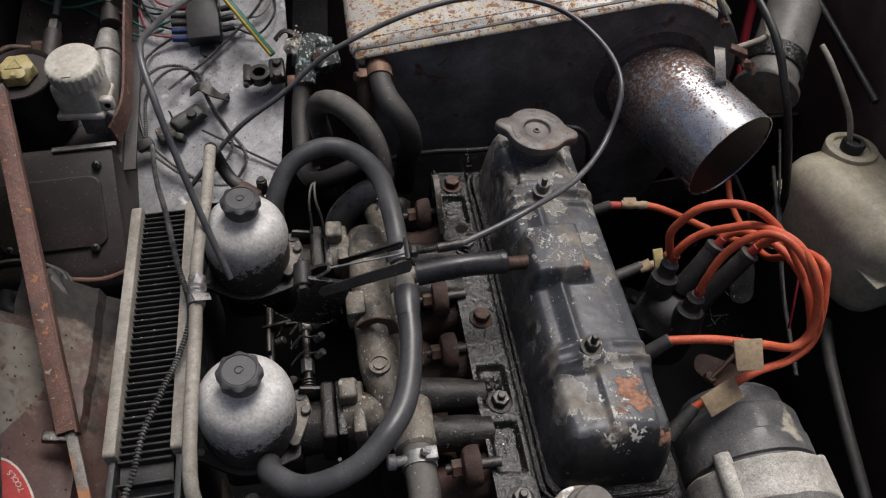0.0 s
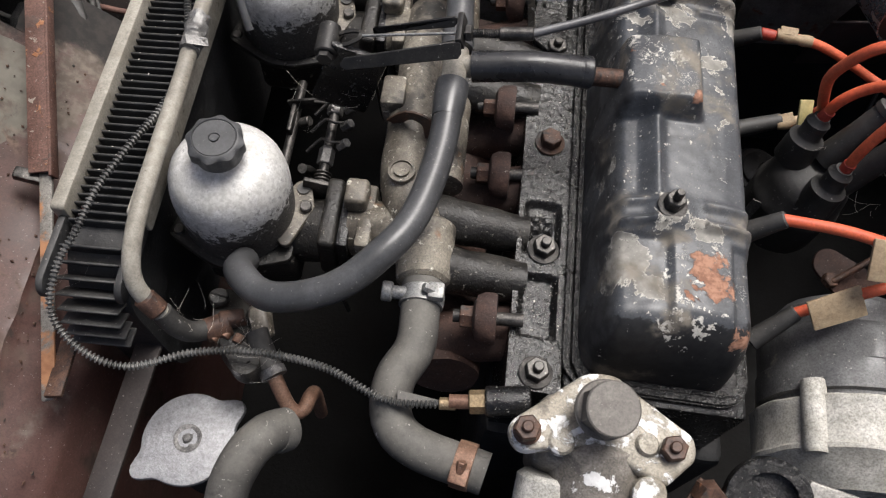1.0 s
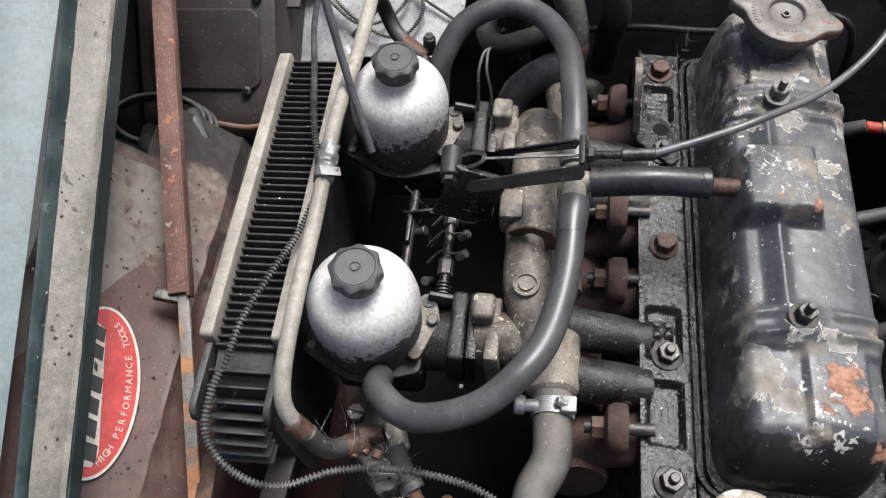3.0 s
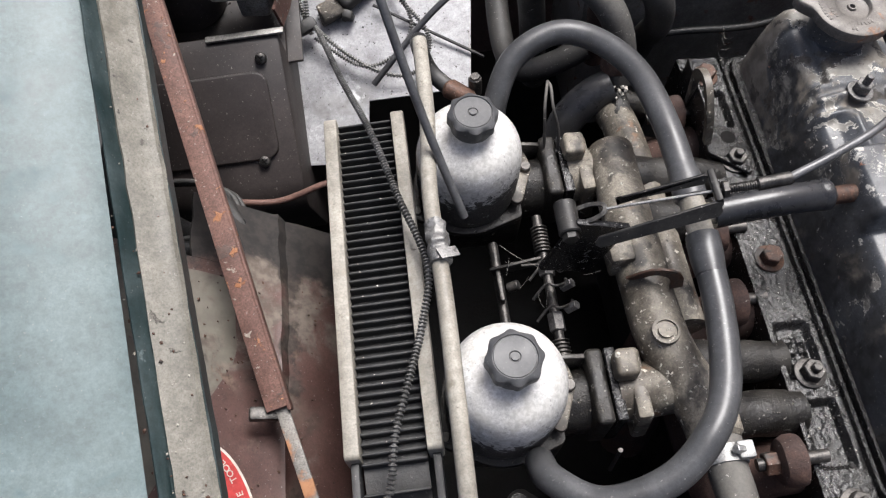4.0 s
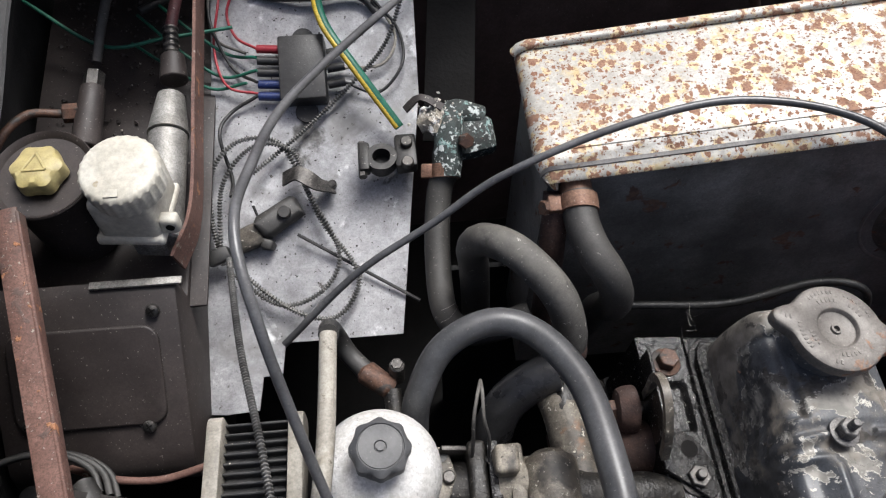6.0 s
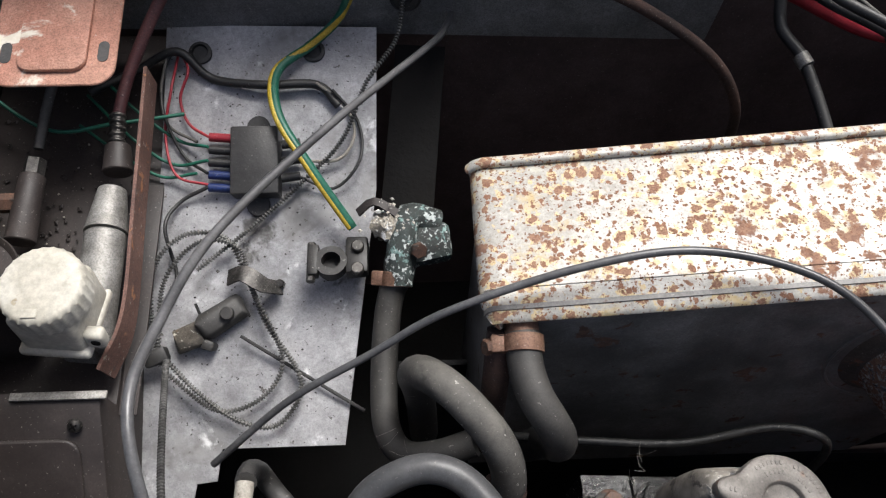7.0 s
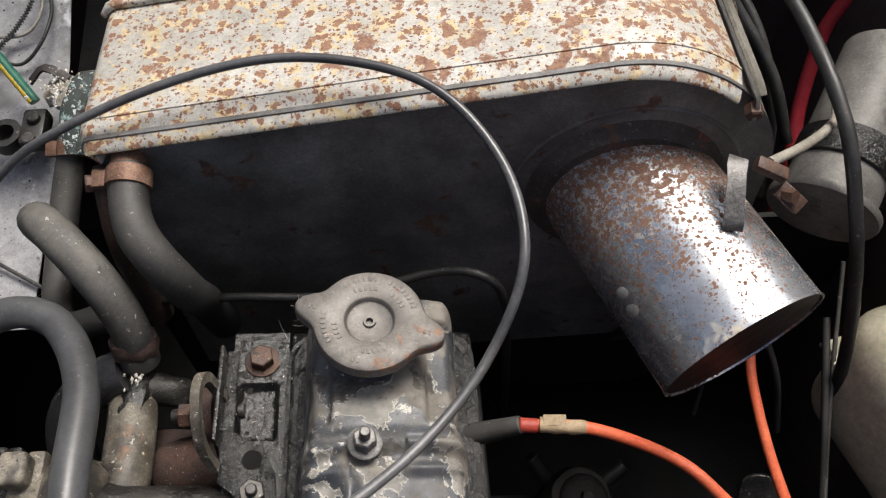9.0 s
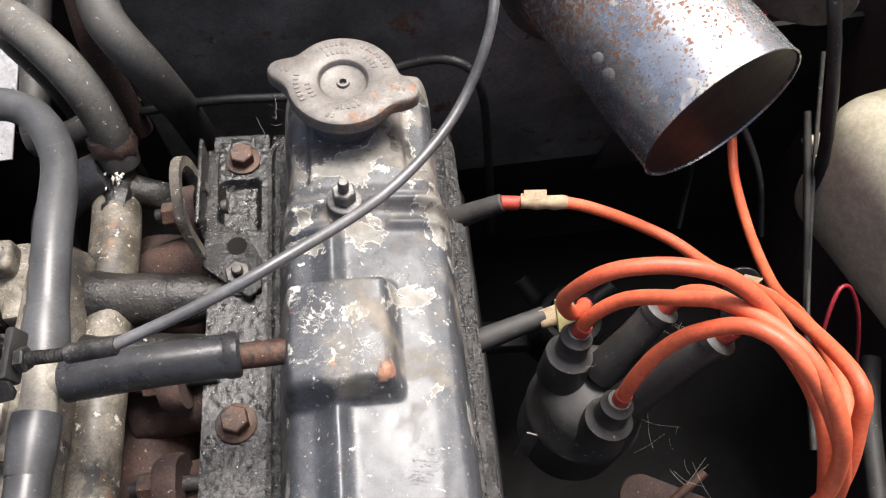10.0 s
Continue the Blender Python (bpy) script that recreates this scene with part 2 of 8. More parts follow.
M = {
    "cover": surface("grey_engine_paint", (0.06, 0.065, 0.073), (0.108, 0.113, 0.121), (0.34, 0.5), 0.0, 12, 260, 0.45,
                     flake=[((0.03, 0.029, 0.029), (0.06, 0.058, 0.055), 30, 0.68, 0.1),
                            ((0.4, 0.38, 0.33), (0.52, 0.5, 0.44), 26, 0.622, 0.01, {"seed": 21.0, "detail": 9.0, "toward": ((0, 1, 0), 0.045, 0.085, 0.1), "round": [((-0.024, 0.01, 0.09), 0.05, 0.04), ((-0.03, -0.15, 0.06), 0.036, 0.17), ((0.0, -0.115, 0.07), 0.04, 0.06), ((0.038, 0.02, 0.075), 0.034, 0.13)]}),
                            ((0.16, 0.152, 0.134), (0.25, 0.237, 0.21), 26, 0.634, 0.012, {"seed": 21.0, "detail": 9.0, "toward": ((0, 1, 0), 0.045, 0.085, 0.1), "round": [((-0.024, 0.01, 0.09), 0.05, 0.04), ((-0.03, -0.15, 0.06), 0.036, 0.17), ((0.0, -0.115, 0.07), 0.04, 0.06), ((0.038, 0.02, 0.075), 0.034, 0.13)]}),
                            ((0.02, 0.019, 0.018), (0.045, 0.042, 0.039), 150, 0.66, 0.05), ((0.25, 0.24, 0.21), (0.36, 0.345, 0.31), 230, 0.7, 0.04, {"cluster": (20.0, 0.12), "seed": 33.0}),
                            # black front end: oil, plus the shade of the down-turned end as colour
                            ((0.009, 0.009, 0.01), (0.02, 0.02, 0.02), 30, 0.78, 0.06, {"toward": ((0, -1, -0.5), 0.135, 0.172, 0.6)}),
                            # left flank: oil, with its shaded side painted in as well
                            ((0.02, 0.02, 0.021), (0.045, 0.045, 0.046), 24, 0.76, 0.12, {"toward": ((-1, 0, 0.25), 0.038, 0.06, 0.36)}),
                            ((0.42, 0.4, 0.35), (0.6, 0.58, 0.53), 130, 0.665, 0.03, {"detail": 9.0, "round": [((-0.02, 0.01, 0.1), 0.05, 0.085), ((0.01, -0.176, 0.06), 0.045, 0.11), ((-0.03, -0.07, 0.08), 0.04, 0.05), ((-0.035, 0.06, 0.08), 0.045, 0.06)]}),
                            ((0.5, 0.48, 0.43), (0.62, 0.6, 0.55), 14, 0.6, 0.08, {"edge": (34.0, 0.003), "round": [((-0.02, 0.01, 0.1), 0.06, 0.2), ((0.02, -0.14, 0.07), 0.06, 0.16), ((-0.02, 0.06, 0.08), 0.05, 0.1)]}),
                            ((0.012, 0.011, 0.01), (0.03, 0.028, 0.026), 14, 0.56, 0.08, {"edge": (27.0, 0.002), "round": [((0.02, -0.12, 0.07), 0.07, 0.16), ((0.0, 0.07, 0.08), 0.06, 0.14)]})],
                     rust=[((0.13, 0.115, 0.093), (0.21, 0.185, 0.15), 18, 0.6, 0.14, {"detail": 9.0, "cluster": (7.0, 0.14), "seed": 61.0}),
                           ((0.13, 0.116, 0.097), (0.22, 0.2, 0.173), 16, 0.72, 0.07, {"toward": ((0, 1, 0), 0.07, 0.1, 0.24), "detail": 9.0}),
                           ((0.05, 0.045, 0.04), (0.1, 0.09, 0.078), 45, 0.76, 0.06, {"toward": ((0, 1, 0), 0.062, 0.09, 0.2)}),
                           ((0.2, 0.095, 0.058), (0.36, 0.195, 0.128), 60, 0.68, 0.05, {"detail": 9.0, "round": [((0.025, -0.152, 0.07), 0.03, 0.27), ((0.046, -0.185, 0.045), 0.02, 0.2), ((0.019, -0.015, 0.09), 0.017, 0.22), ((0.038, 0.02, 0.08), 0.02, 0.24)]})], spec=0.5, grit=0.7, depth=0.0018),
    "head": surface("black_oily_iron", (0.011, 0.011, 0.0113), (0.03, 0.029, 0.028), (0.1, 0.26), 0.1, 25, 260, 1.0,
                    flake=[((0.05, 0.048, 0.044), (0.1, 0.095, 0.088), 60, 0.63, 0.08, {"detail": 9.0}), ((0.26, 0.25, 0.225), (0.42, 0.4, 0.37), 260, 0.695, 0.04, {"cluster": (30.0, 0.1)})], depth=0.0055),
    "gasket": surface("worn_black_rail", (0.012, 0.012, 0.012), (0.05, 0.048, 0.046), (0.12, 0.32), 0.2, 60, 260, 1.0, depth=0.005,
                      flake=((0.16, 0.155, 0.145), (0.26, 0.25, 0.235), 70, 0.66, 0.06, {"detail": 9.0})),
    # darker copy of the greasy black; the depth's shade is in the colour
    "pit": surface("pit_shade_black", (0.0045, 0.0043, 0.0043), (0.012, 0.0112, 0.0107), (0.6, 0.9), 0.0, 12, 200, 0.5, spec=0.15, grit=0.0),
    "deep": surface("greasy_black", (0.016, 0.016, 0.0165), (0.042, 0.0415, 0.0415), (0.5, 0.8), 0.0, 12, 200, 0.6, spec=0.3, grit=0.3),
    "alu": surface("cast_aluminium", (0.28, 0.27, 0.25), (0.5, 0.49, 0.46), (0.45, 0.65), 0.55, 30, 260, 0.4),
    "dashpot": surface("oxidised_shaded_dashpot", (0.7, 0.69, 0.66), (0.85, 0.84, 0.82), (0.38, 0.55), 0.1, 30, 330, 0.4,
                       # mottled oxide and dirt, denser downwards, with the lower shade painted in
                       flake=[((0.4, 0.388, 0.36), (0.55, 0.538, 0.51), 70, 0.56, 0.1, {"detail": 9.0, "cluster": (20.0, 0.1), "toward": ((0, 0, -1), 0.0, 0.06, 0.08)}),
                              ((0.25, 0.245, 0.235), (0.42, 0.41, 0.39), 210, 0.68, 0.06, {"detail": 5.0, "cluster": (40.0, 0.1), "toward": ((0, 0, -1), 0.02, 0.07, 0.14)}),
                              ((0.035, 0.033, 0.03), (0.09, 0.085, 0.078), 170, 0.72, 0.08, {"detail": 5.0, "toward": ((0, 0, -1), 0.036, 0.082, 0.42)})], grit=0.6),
    "manifold": surface("stained_cast_manifold", (0.1, 0.085, 0.066), (0.36, 0.325, 0.262), (0.42, 0.7), 0.1, 22, 200, 1.0,
                        flake=[((0.025, 0.023, 0.02), (0.06, 0.052, 0.042), 24, 0.52, 0.1, {"detail": 9.0}), ((0.13, 0.075, 0.042), (0.21, 0.125, 0.075), 30, 0.61, 0.08, {"detail": 9.0}),
                               ((0.46, 0.43, 0.36), (0.58, 0.55, 0.48), 190, 0.66, 0.08, {"cluster": (14.0, 0.14)}), ((0.02, 0.018, 0.016), (0.05, 0.045, 0.04), 210, 0.68, 0.04)]),
    "iron": surface("rusty_exhaust_iron", (0.05, 0.03, 0.025), (0.11, 0.06, 0.045), (0.7, 0.95), 0.0, 18, 200, 0.6),
    "rustbolt": surface("rusted_bolt", (0.08, 0.045, 0.033), (0.17, 0.09, 0.058), (0.45, 0.72), 0.2, 90, 400, 0.6,
                        flake=((0.02, 0.017, 0.015), (0.042, 0.036, 0.031), 60, 0.53, 0.1), rust=((0.24, 0.1, 0.048), (0.31, 0.15, 0.078), 110, 0.65, 0.06)),
    "bolt": surface("dark_steel_bolt", (0.06, 0.058, 0.055), (0.16, 0.15, 0.14), (0.35, 0.55), 0.7, 90, 400, 0.3),
    "oldsteel": surface("dull_old_steel", (0.15, 0.145, 0.14), (0.3, 0.29, 0.28), (0.42, 0.62), 0.6, 80, 300, 0.4),
    "steel": surface("bare_steel", (0.38, 0.38, 0.37), (0.55, 0.55, 0.53), (0.45, 0.62), 0.6, 60, 300, 0.25),
    "rubber": surface("grey_rubber_hose", (0.06, 0.061, 0.063), (0.105, 0.106, 0.109), (0.3, 0.44), 0.0, 12, 300, 0.12, grit=0.5,
                      flake=[((0.03, 0.03, 0.03), (0.05, 0.05, 0.05), 40, 0.66, 0.1), ((0.26, 0.25, 0.23), (0.34, 0.33, 0.3), 230, 0.73, 0.04, {"cluster": (18.0, 0.08)})]),
    "sleeve": surface("shiny_black_sleeve", (0.03, 0.03, 0.032), (0.062, 0.062, 0.064), (0.24, 0.38), 0.0, 30, 300, 0.3, grit=0.5,
                      flake=((0.2, 0.19, 0.17), (0.32, 0.31, 0.28), 200, 0.7, 0.04)),
    # dusty rubber, a darker copy with the shade on these hoses in its base
    "darkhose": surface("shaded_old_rubber", (0.03, 0.029, 0.028), (0.06, 0.057, 0.053), (0.5, 0.7), 0.0, 14, 300, 0.2, dust=((0.17, 0.16, 0.14), 0.22),
                        flake=((0.24, 0.23, 0.21), (0.36, 0.34, 0.31), 150, 0.72, 0.03, {"cluster": (22.0, 0.08)}), grit=0.8),
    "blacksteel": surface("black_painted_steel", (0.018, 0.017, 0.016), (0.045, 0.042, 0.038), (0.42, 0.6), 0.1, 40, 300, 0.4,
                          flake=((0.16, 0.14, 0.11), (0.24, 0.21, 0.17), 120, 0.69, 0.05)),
    "oldrubber": surface("chalky_rubber_hose", (0.055, 0.052, 0.048), (0.105, 0.1, 0.092), (0.55, 0.75), 0.0, 16, 300, 0.15, dust=((0.25, 0.235, 0.205), 0.42),
                         flake=[((0.03, 0.028, 0.026), (0.05, 0.047, 0.043), 34, 0.6, 0.12), ((0.3, 0.29, 0.26), (0.44, 0.42, 0.38), 150, 0.7, 0.03, {"cluster": (22.0, 0.08)})], grit=0.8),
    "cable": surface("grey_cable_sheath", (0.09, 0.09, 0.093), (0.18, 0.18, 0.183), (0.28, 0.42), 0.15, 10, 300, 0.1, grit=0.35),
    "black": surface("black_plastic", (0.014, 0.014, 0.015), (0.034, 0.034, 0.035), (0.36, 0.55), 0.0, 40, 300, 0.2,
                     dust=((0.2, 0.19, 0.17), 0.14), grit=0.6),
    "capblack": surface("black_damper_cap", (0.055, 0.056, 0.058), (0.085, 0.086, 0.088), (0.42, 0.58), 0.0, 40, 300, 0.1, grit=0.4),
    "tape": surface("crumpled_silver_tape", (0.2, 0.196, 0.186), (0.36, 0.353, 0.34), (0.3, 0.5), 0.4, 50, 300, 0.6,
                    flake=((0.05, 0.047, 0.042), (0.12, 0.11, 0.1), 60, 0.6, 0.08), depth=0.003),
    "braid": surface("braided_conduit", (0.11, 0.109, 0.103), (0.28, 0.276, 0.264), (0.35, 0.55), 0.5, 30, 400, 0.2),
    "cream": surface("dirty_cream_paint", (0.3, 0.276, 0.228), (0.46, 0.43, 0.365), (0.5, 0.7), 0.0, 20, 250, 0.3,
                     flake=[((0.18, 0.16, 0.125), (0.27, 0.24, 0.19), 34, 0.6, 0.1, {"detail": 9.0}), ((0.1, 0.085, 0.062), (0.17, 0.145, 0.11), 110, 0.69, 0.05, {"cluster": (16.0, 0.1)})], grit=0.6),
    "pleat": surface("black_paper_pleats", (0.014, 0.014, 0.015), (0.035, 0.035, 0.036), (0.45, 0.65), 0.0, 40, 300, 0.4, grit=0.6, dust=((0.3, 0.29, 0.27), 0.16)),
    "heater": surface("rust_spotted_white_metal", (0.5, 0.482, 0.43), (0.65, 0.637, 0.595), (0.3, 0.48), 0.1, 14, 260, 0.3,
                      flake=[((0.44, 0.42, 0.35), (0.56, 0.54, 0.47), 40, 0.57, 0.1, {"detail": 9.0}),
                             ((0.44, 0.33, 0.15), (0.5, 0.41, 0.24), 40, 0.6, 0.14, {"detail": 9.0, "cluster": (9.0, 0.1)}),
                             ((0.5, 0.38, 0.19), (0.58, 0.48, 0.3), 180, 1.2, 0.16, {"cells": 95.0, "detail": 4.0, "cluster": (15.0, 0.55)}),
                             ((0.3, 0.26, 0.2), (0.42, 0.36, 0.27), 260, 0.65, 0.05, {"detail": 4.0, "cluster": (26.0, 0.06)})],
                      rust=[((0.36, 0.25, 0.12), (0.44, 0.33, 0.18), 26, 0.66, 0.14, {"detail": 9.0, "toward": ((1, 0, 0), -0.02, 0.16, 0.1), "seed": 71.0}),
                            ((0.19, 0.105, 0.072), (0.29, 0.165, 0.105), 48, 0.665, 0.05, {"detail": 7.0, "cluster": (13.0, 0.12), "toward": ((1, 0, 0), -0.12, 0.14, 0.075), "seed": 75.0}),
                            ((0.2, 0.11, 0.075), (0.31, 0.175, 0.108), 180, 1.345, 0.13, {"cells": 95.0, "detail": 4.0, "cluster": (15.0, 0.55), "seed": 41.0}),
                            ((0.17, 0.085, 0.055), (0.28, 0.145, 0.085), 260, 1.39, 0.13, {"cells": 170.0, "detail": 4.0, "cluster": (24.0, 0.55), "seed": 52.0}),
                            ((0.13, 0.07, 0.045), (0.22, 0.12, 0.07), 420, 1.45, 0.12, {"cells": 360.0, "detail": 2.0, "cluster": (30.0, 0.5)})], grit=0.5),
    # grime and rust on a base darkened for the front's shade
    "heater_dark": surface("grimy_shaded_heater_front", (0.13, 0.127, 0.121), (0.3, 0.294, 0.281), (0.4, 0.62), 0.1, 10, 260, 0.3,
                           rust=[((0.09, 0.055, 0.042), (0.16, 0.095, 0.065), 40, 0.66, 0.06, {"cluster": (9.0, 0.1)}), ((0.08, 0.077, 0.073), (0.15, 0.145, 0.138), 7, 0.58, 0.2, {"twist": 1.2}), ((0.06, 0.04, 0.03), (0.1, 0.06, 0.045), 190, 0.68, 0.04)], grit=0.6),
    "blower": surface("dusty_grey_casing", (0.16, 0.152, 0.138), (0.28, 0.268, 0.245), (0.5, 0.7), 0.1, 18, 260, 0.3,
                      flake=((0.06, 0.056, 0.05), (0.1, 0.094, 0.085), 24, 0.6, 0.1), grit=0.7),
    "collar": surface("rusty_painted_collar", (0.07, 0.06, 0.052), (0.14, 0.12, 0.105), (0.5, 0.75), 0.1, 30, 260, 0.5,
                      rust=((0.12, 0.055, 0.035), (0.2, 0.095, 0.06), 40, 0.55, 0.08, {"detail": 9.0})),
    "tube": surface("pitted_chrome_tube", (0.5, 0.545, 0.6), (0.66, 0.70, 0.75), (0.2, 0.32), 0.78, 14, 260, 0.15,
                    flake=[((0.3, 0.27, 0.23), (0.42, 0.39, 0.34), 240, 0.66, 0.1, {"toward": ((-0.25, 1, 0), -0.22, -0.14, 0.16), "detail": 6.0}),
                           ((0.4, 0.36, 0.29), (0.5, 0.46, 0.38), 60, 0.66, 0.12, {"toward": ((0.25, -1, 0), 0.225, 0.25, 0.12)})],
                    rust=[((0.13, 0.068, 0.045), (0.22, 0.125, 0.08), 420, 1.52, 0.12, {"cells": 270.0, "toward": ((-0.25, 1, 0.25), -0.21, -0.12, 0.33), "detail": 3.0, "cluster": (34.0, 0.6)}),
                          ((0.1, 0.052, 0.036), (0.2, 0.105, 0.068), 210, 0.8, 0.05, {"toward": ((-0.25, 1, 0.3), -0.16, -0.09, 0.27), "detail": 8.0, "cluster": (26.0, 0.1)}),
                          ((0.14, 0.08, 0.055), (0.23, 0.14, 0.095), 500, 1.5, 0.1, {"cells": 440.0, "detail": 2.0, "cluster": (30.0, 0.55), "toward": ((-0.25, 1, 0), -0.28, -0.17, 0.12)})], grit=0.4),
    "brown": surface("brown_wing_paint", (0.082, 0.038, 0.032), (0.135, 0.068, 0.056), (0.42, 0.65), 0.0, 9, 220, 0.3,
                     flake=((0.12, 0.108, 0.087), (0.175, 0.16, 0.13), 9, 0.72, 0.07, {"toward": ((-2.37, 1.0, 0.0), 0.1395, 0.1575, 0.5), "also": ((1.0, 0.0, 0.0), -0.006, 0.0, -0.6), "and": ((0.0, 1.0, 0.0), 0.2095, 0.2175, -0.6)}),
                     rust=[((0.05, 0.033, 0.027), (0.11, 0.075, 0.058), 13, 0.54, 0.14), ((0.06, 0.038, 0.03), (0.15, 0.105, 0.078), 40, 0.6, 0.1),
                           ((0.1, 0.08, 0.065), (0.17, 0.14, 0.115), 24, 0.6, 0.14, {"toward": ((0, 1, 0), 0.06, 0.2, 0.13)}),
                           # darker band along the pressed step
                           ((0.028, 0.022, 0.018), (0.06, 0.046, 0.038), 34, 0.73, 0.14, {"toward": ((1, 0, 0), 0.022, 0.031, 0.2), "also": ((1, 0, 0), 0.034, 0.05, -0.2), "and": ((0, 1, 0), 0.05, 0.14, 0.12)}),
                           # painted shade: the rear end below the pedal box turns black
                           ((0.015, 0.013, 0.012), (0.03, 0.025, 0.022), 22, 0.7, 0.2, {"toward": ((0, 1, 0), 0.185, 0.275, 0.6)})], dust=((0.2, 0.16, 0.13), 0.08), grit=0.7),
    "strut": surface("rusty_stay", (0.15, 0.075, 0.057), (0.25, 0.14, 0.11), (0.6, 0.85), 0.0, 22, 240, 0.6,
                     flake=[((0.07, 0.045, 0.038), (0.11, 0.07, 0.055), 40, 0.6, 0.06), ((0.26, 0.22, 0.18), (0.34, 0.3, 0.25), 120, 0.68, 0.04, {"cluster": (16.0, 0.1)})],
                     rust=((0.3, 0.13, 0.06), (0.38, 0.19, 0.1), 60, 0.6, 0.05, {"detail": 9.0}), depth=0.003),
    "stayrod": surface("rust_streaked_bar", (0.2, 0.19, 0.175), (0.32, 0.3, 0.27), (0.5, 0.7), 0.2, 22, 240, 0.4,
                       rust=((0.26, 0.12, 0.06), (0.36, 0.18, 0.09), 30, 0.57, 0.08, {"toward": ((0, -1, 0), -0.12, 0.1, 0.12)})),
    "box": surface("dark_brown_paint", (0.032, 0.025, 0.023), (0.056, 0.044, 0.04), (0.5, 0.72), 0.0, 12, 240, 0.35, grit=0.7,
                   flake=[((0.016, 0.013, 0.0115), (0.027, 0.022, 0.019), 22, 0.6, 0.1), ((0.2, 0.17, 0.14), (0.3, 0.26, 0.22), 210, 0.74, 0.03)]),
    "teal": surface("faded_teal_paint", (0.118, 0.162, 0.164), (0.185, 0.238, 0.237), (0.42, 0.58), 0.0, 9, 240, 0.05, grit=0.3,
                    flake=[((0.085, 0.125, 0.13), (0.13, 0.175, 0.178), 16, 0.58, 0.14), ((0.26, 0.29, 0.28), (0.34, 0.36, 0.35), 150, 0.73, 0.04)]),
    # deep teal and dirt, with a dark reflection put into the colour
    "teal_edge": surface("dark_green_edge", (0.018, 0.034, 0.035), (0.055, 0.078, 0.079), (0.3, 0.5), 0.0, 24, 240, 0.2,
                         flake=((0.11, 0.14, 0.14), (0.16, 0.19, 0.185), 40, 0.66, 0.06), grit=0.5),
    "seal": surface("weathered_wing_edge", (0.19, 0.178, 0.145), (0.3, 0.283, 0.238), (0.5, 0.75), 0.0, 22, 240, 0.5,
                    flake=[((0.11, 0.1, 0.078), (0.17, 0.155, 0.122), 12, 0.58, 0.12, {"detail": 9.0}), ((0.12, 0.1, 0.075), (0.2, 0.17, 0.12), 30, 0.7, 0.05),
                           ((0.04, 0.036, 0.03), (0.09, 0.08, 0.066), 90, 0.7, 0.05, {"cluster": (12.0, 0.12)})], grit=0.7),
    "plate": surface("corroded_aluminium_sheet", (0.38, 0.38, 0.39), (0.6, 0.6, 0.612), (0.36, 0.55), 0.2, 16, 260, 0.25,
                     flake=[((0.19, 0.186, 0.182), (0.31, 0.306, 0.302), 13, 0.55, 0.12, {"detail": 9.0}),
                            ((0.05, 0.048, 0.046), (0.14, 0.135, 0.13), 30, 0.68, 0.12, {"detail": 9.0, "round": [((-0.04, -0.06, 0.07), 0.055, 0.15), ((0.0, 0.02, 0.11), 0.04, 0.15), ((0.085, -0.03, 0.085), 0.05, 0.2), ((-0.09, 0.08, 0.14), 0.06, 0.17)]}),
                            ((0.07, 0.066, 0.06), (0.16, 0.15, 0.14), 210, 0.71, 0.03, {"cluster": (18.0, 0.1), "detail": 3.0}),
                            ((0.68, 0.68, 0.68), (0.78, 0.78, 0.78), 34, 0.61, 0.12)], grit=0.5),
    "scuttle": surface("grey_scuttle_panel", (0.21, 0.207, 0.207), (0.33, 0.325, 0.32), (0.4, 0.6), 0.1, 14, 240, 0.25,
                       flake=[((0.07, 0.068, 0.066), (0.13, 0.125, 0.12), 14, 0.58, 0.1), ((0.4, 0.39, 0.37), (0.5, 0.49, 0.47), 240, 0.74, 0.03)]),
    "maroon": surface("dark_maroon_bulkhead", (0.08, 0.055, 0.054), (0.13, 0.092, 0.09), (0.5, 0.75), 0.0, 10, 240, 0.3, grit=0.5),
    "white_plastic": surface("aged_white_plastic", (0.6, 0.57, 0.48), (0.74, 0.72, 0.64), (0.4, 0.6), 0.0, 18, 240, 0.1,
                             flake=((0.3, 0.25, 0.17), (0.45, 0.4, 0.3), 45, 0.69, 0.05), grit=0.15),
    "bottle": surface("yellowed_plastic_bottle", (0.62, 0.565, 0.4), (0.78, 0.73, 0.57), (0.45, 0.6), 0.0, 14, 240, 0.15,
                      flake=((0.12, 0.1, 0.075), (0.3, 0.26, 0.18), 11, 0.66, 0.12), grit=0.3),
    "yellow": surface("yellow_plastic", (0.5, 0.42, 0.18), (0.6, 0.53, 0.28), (0.45, 0.6), 0.0, 18, 240, 0.1, grit=0.2),
    "orange": surface("orange_silicone_lead", (0.7, 0.12, 0.05), (0.78, 0.165, 0.07), (0.5, 0.65), 0.0, 10, 300, 0.08, grit=0.35),
    "boot": surface("dusty_black_boot", (0.013, 0.013, 0.013), (0.034, 0.033, 0.032), (0.4, 0.6), 0.0, 30, 300, 0.3,
                    dust=((0.2, 0.19, 0.175), 0.26), grit=0.6, flake=((0.2, 0.19, 0.17), (0.28, 0.27, 0.24), 150, 0.72, 0.04, {"cluster": (24.0, 0.1)})),
    "tag": surface("yellowed_paper_tag", (0.4, 0.29, 0.175), (0.54, 0.42, 0.27), (0.6, 0.8), 0.0, 40, 240, 0.3, grit=0.5,
                   flake=((0.22, 0.15, 0.09), (0.32, 0.23, 0.14), 50, 0.62, 0.1)),
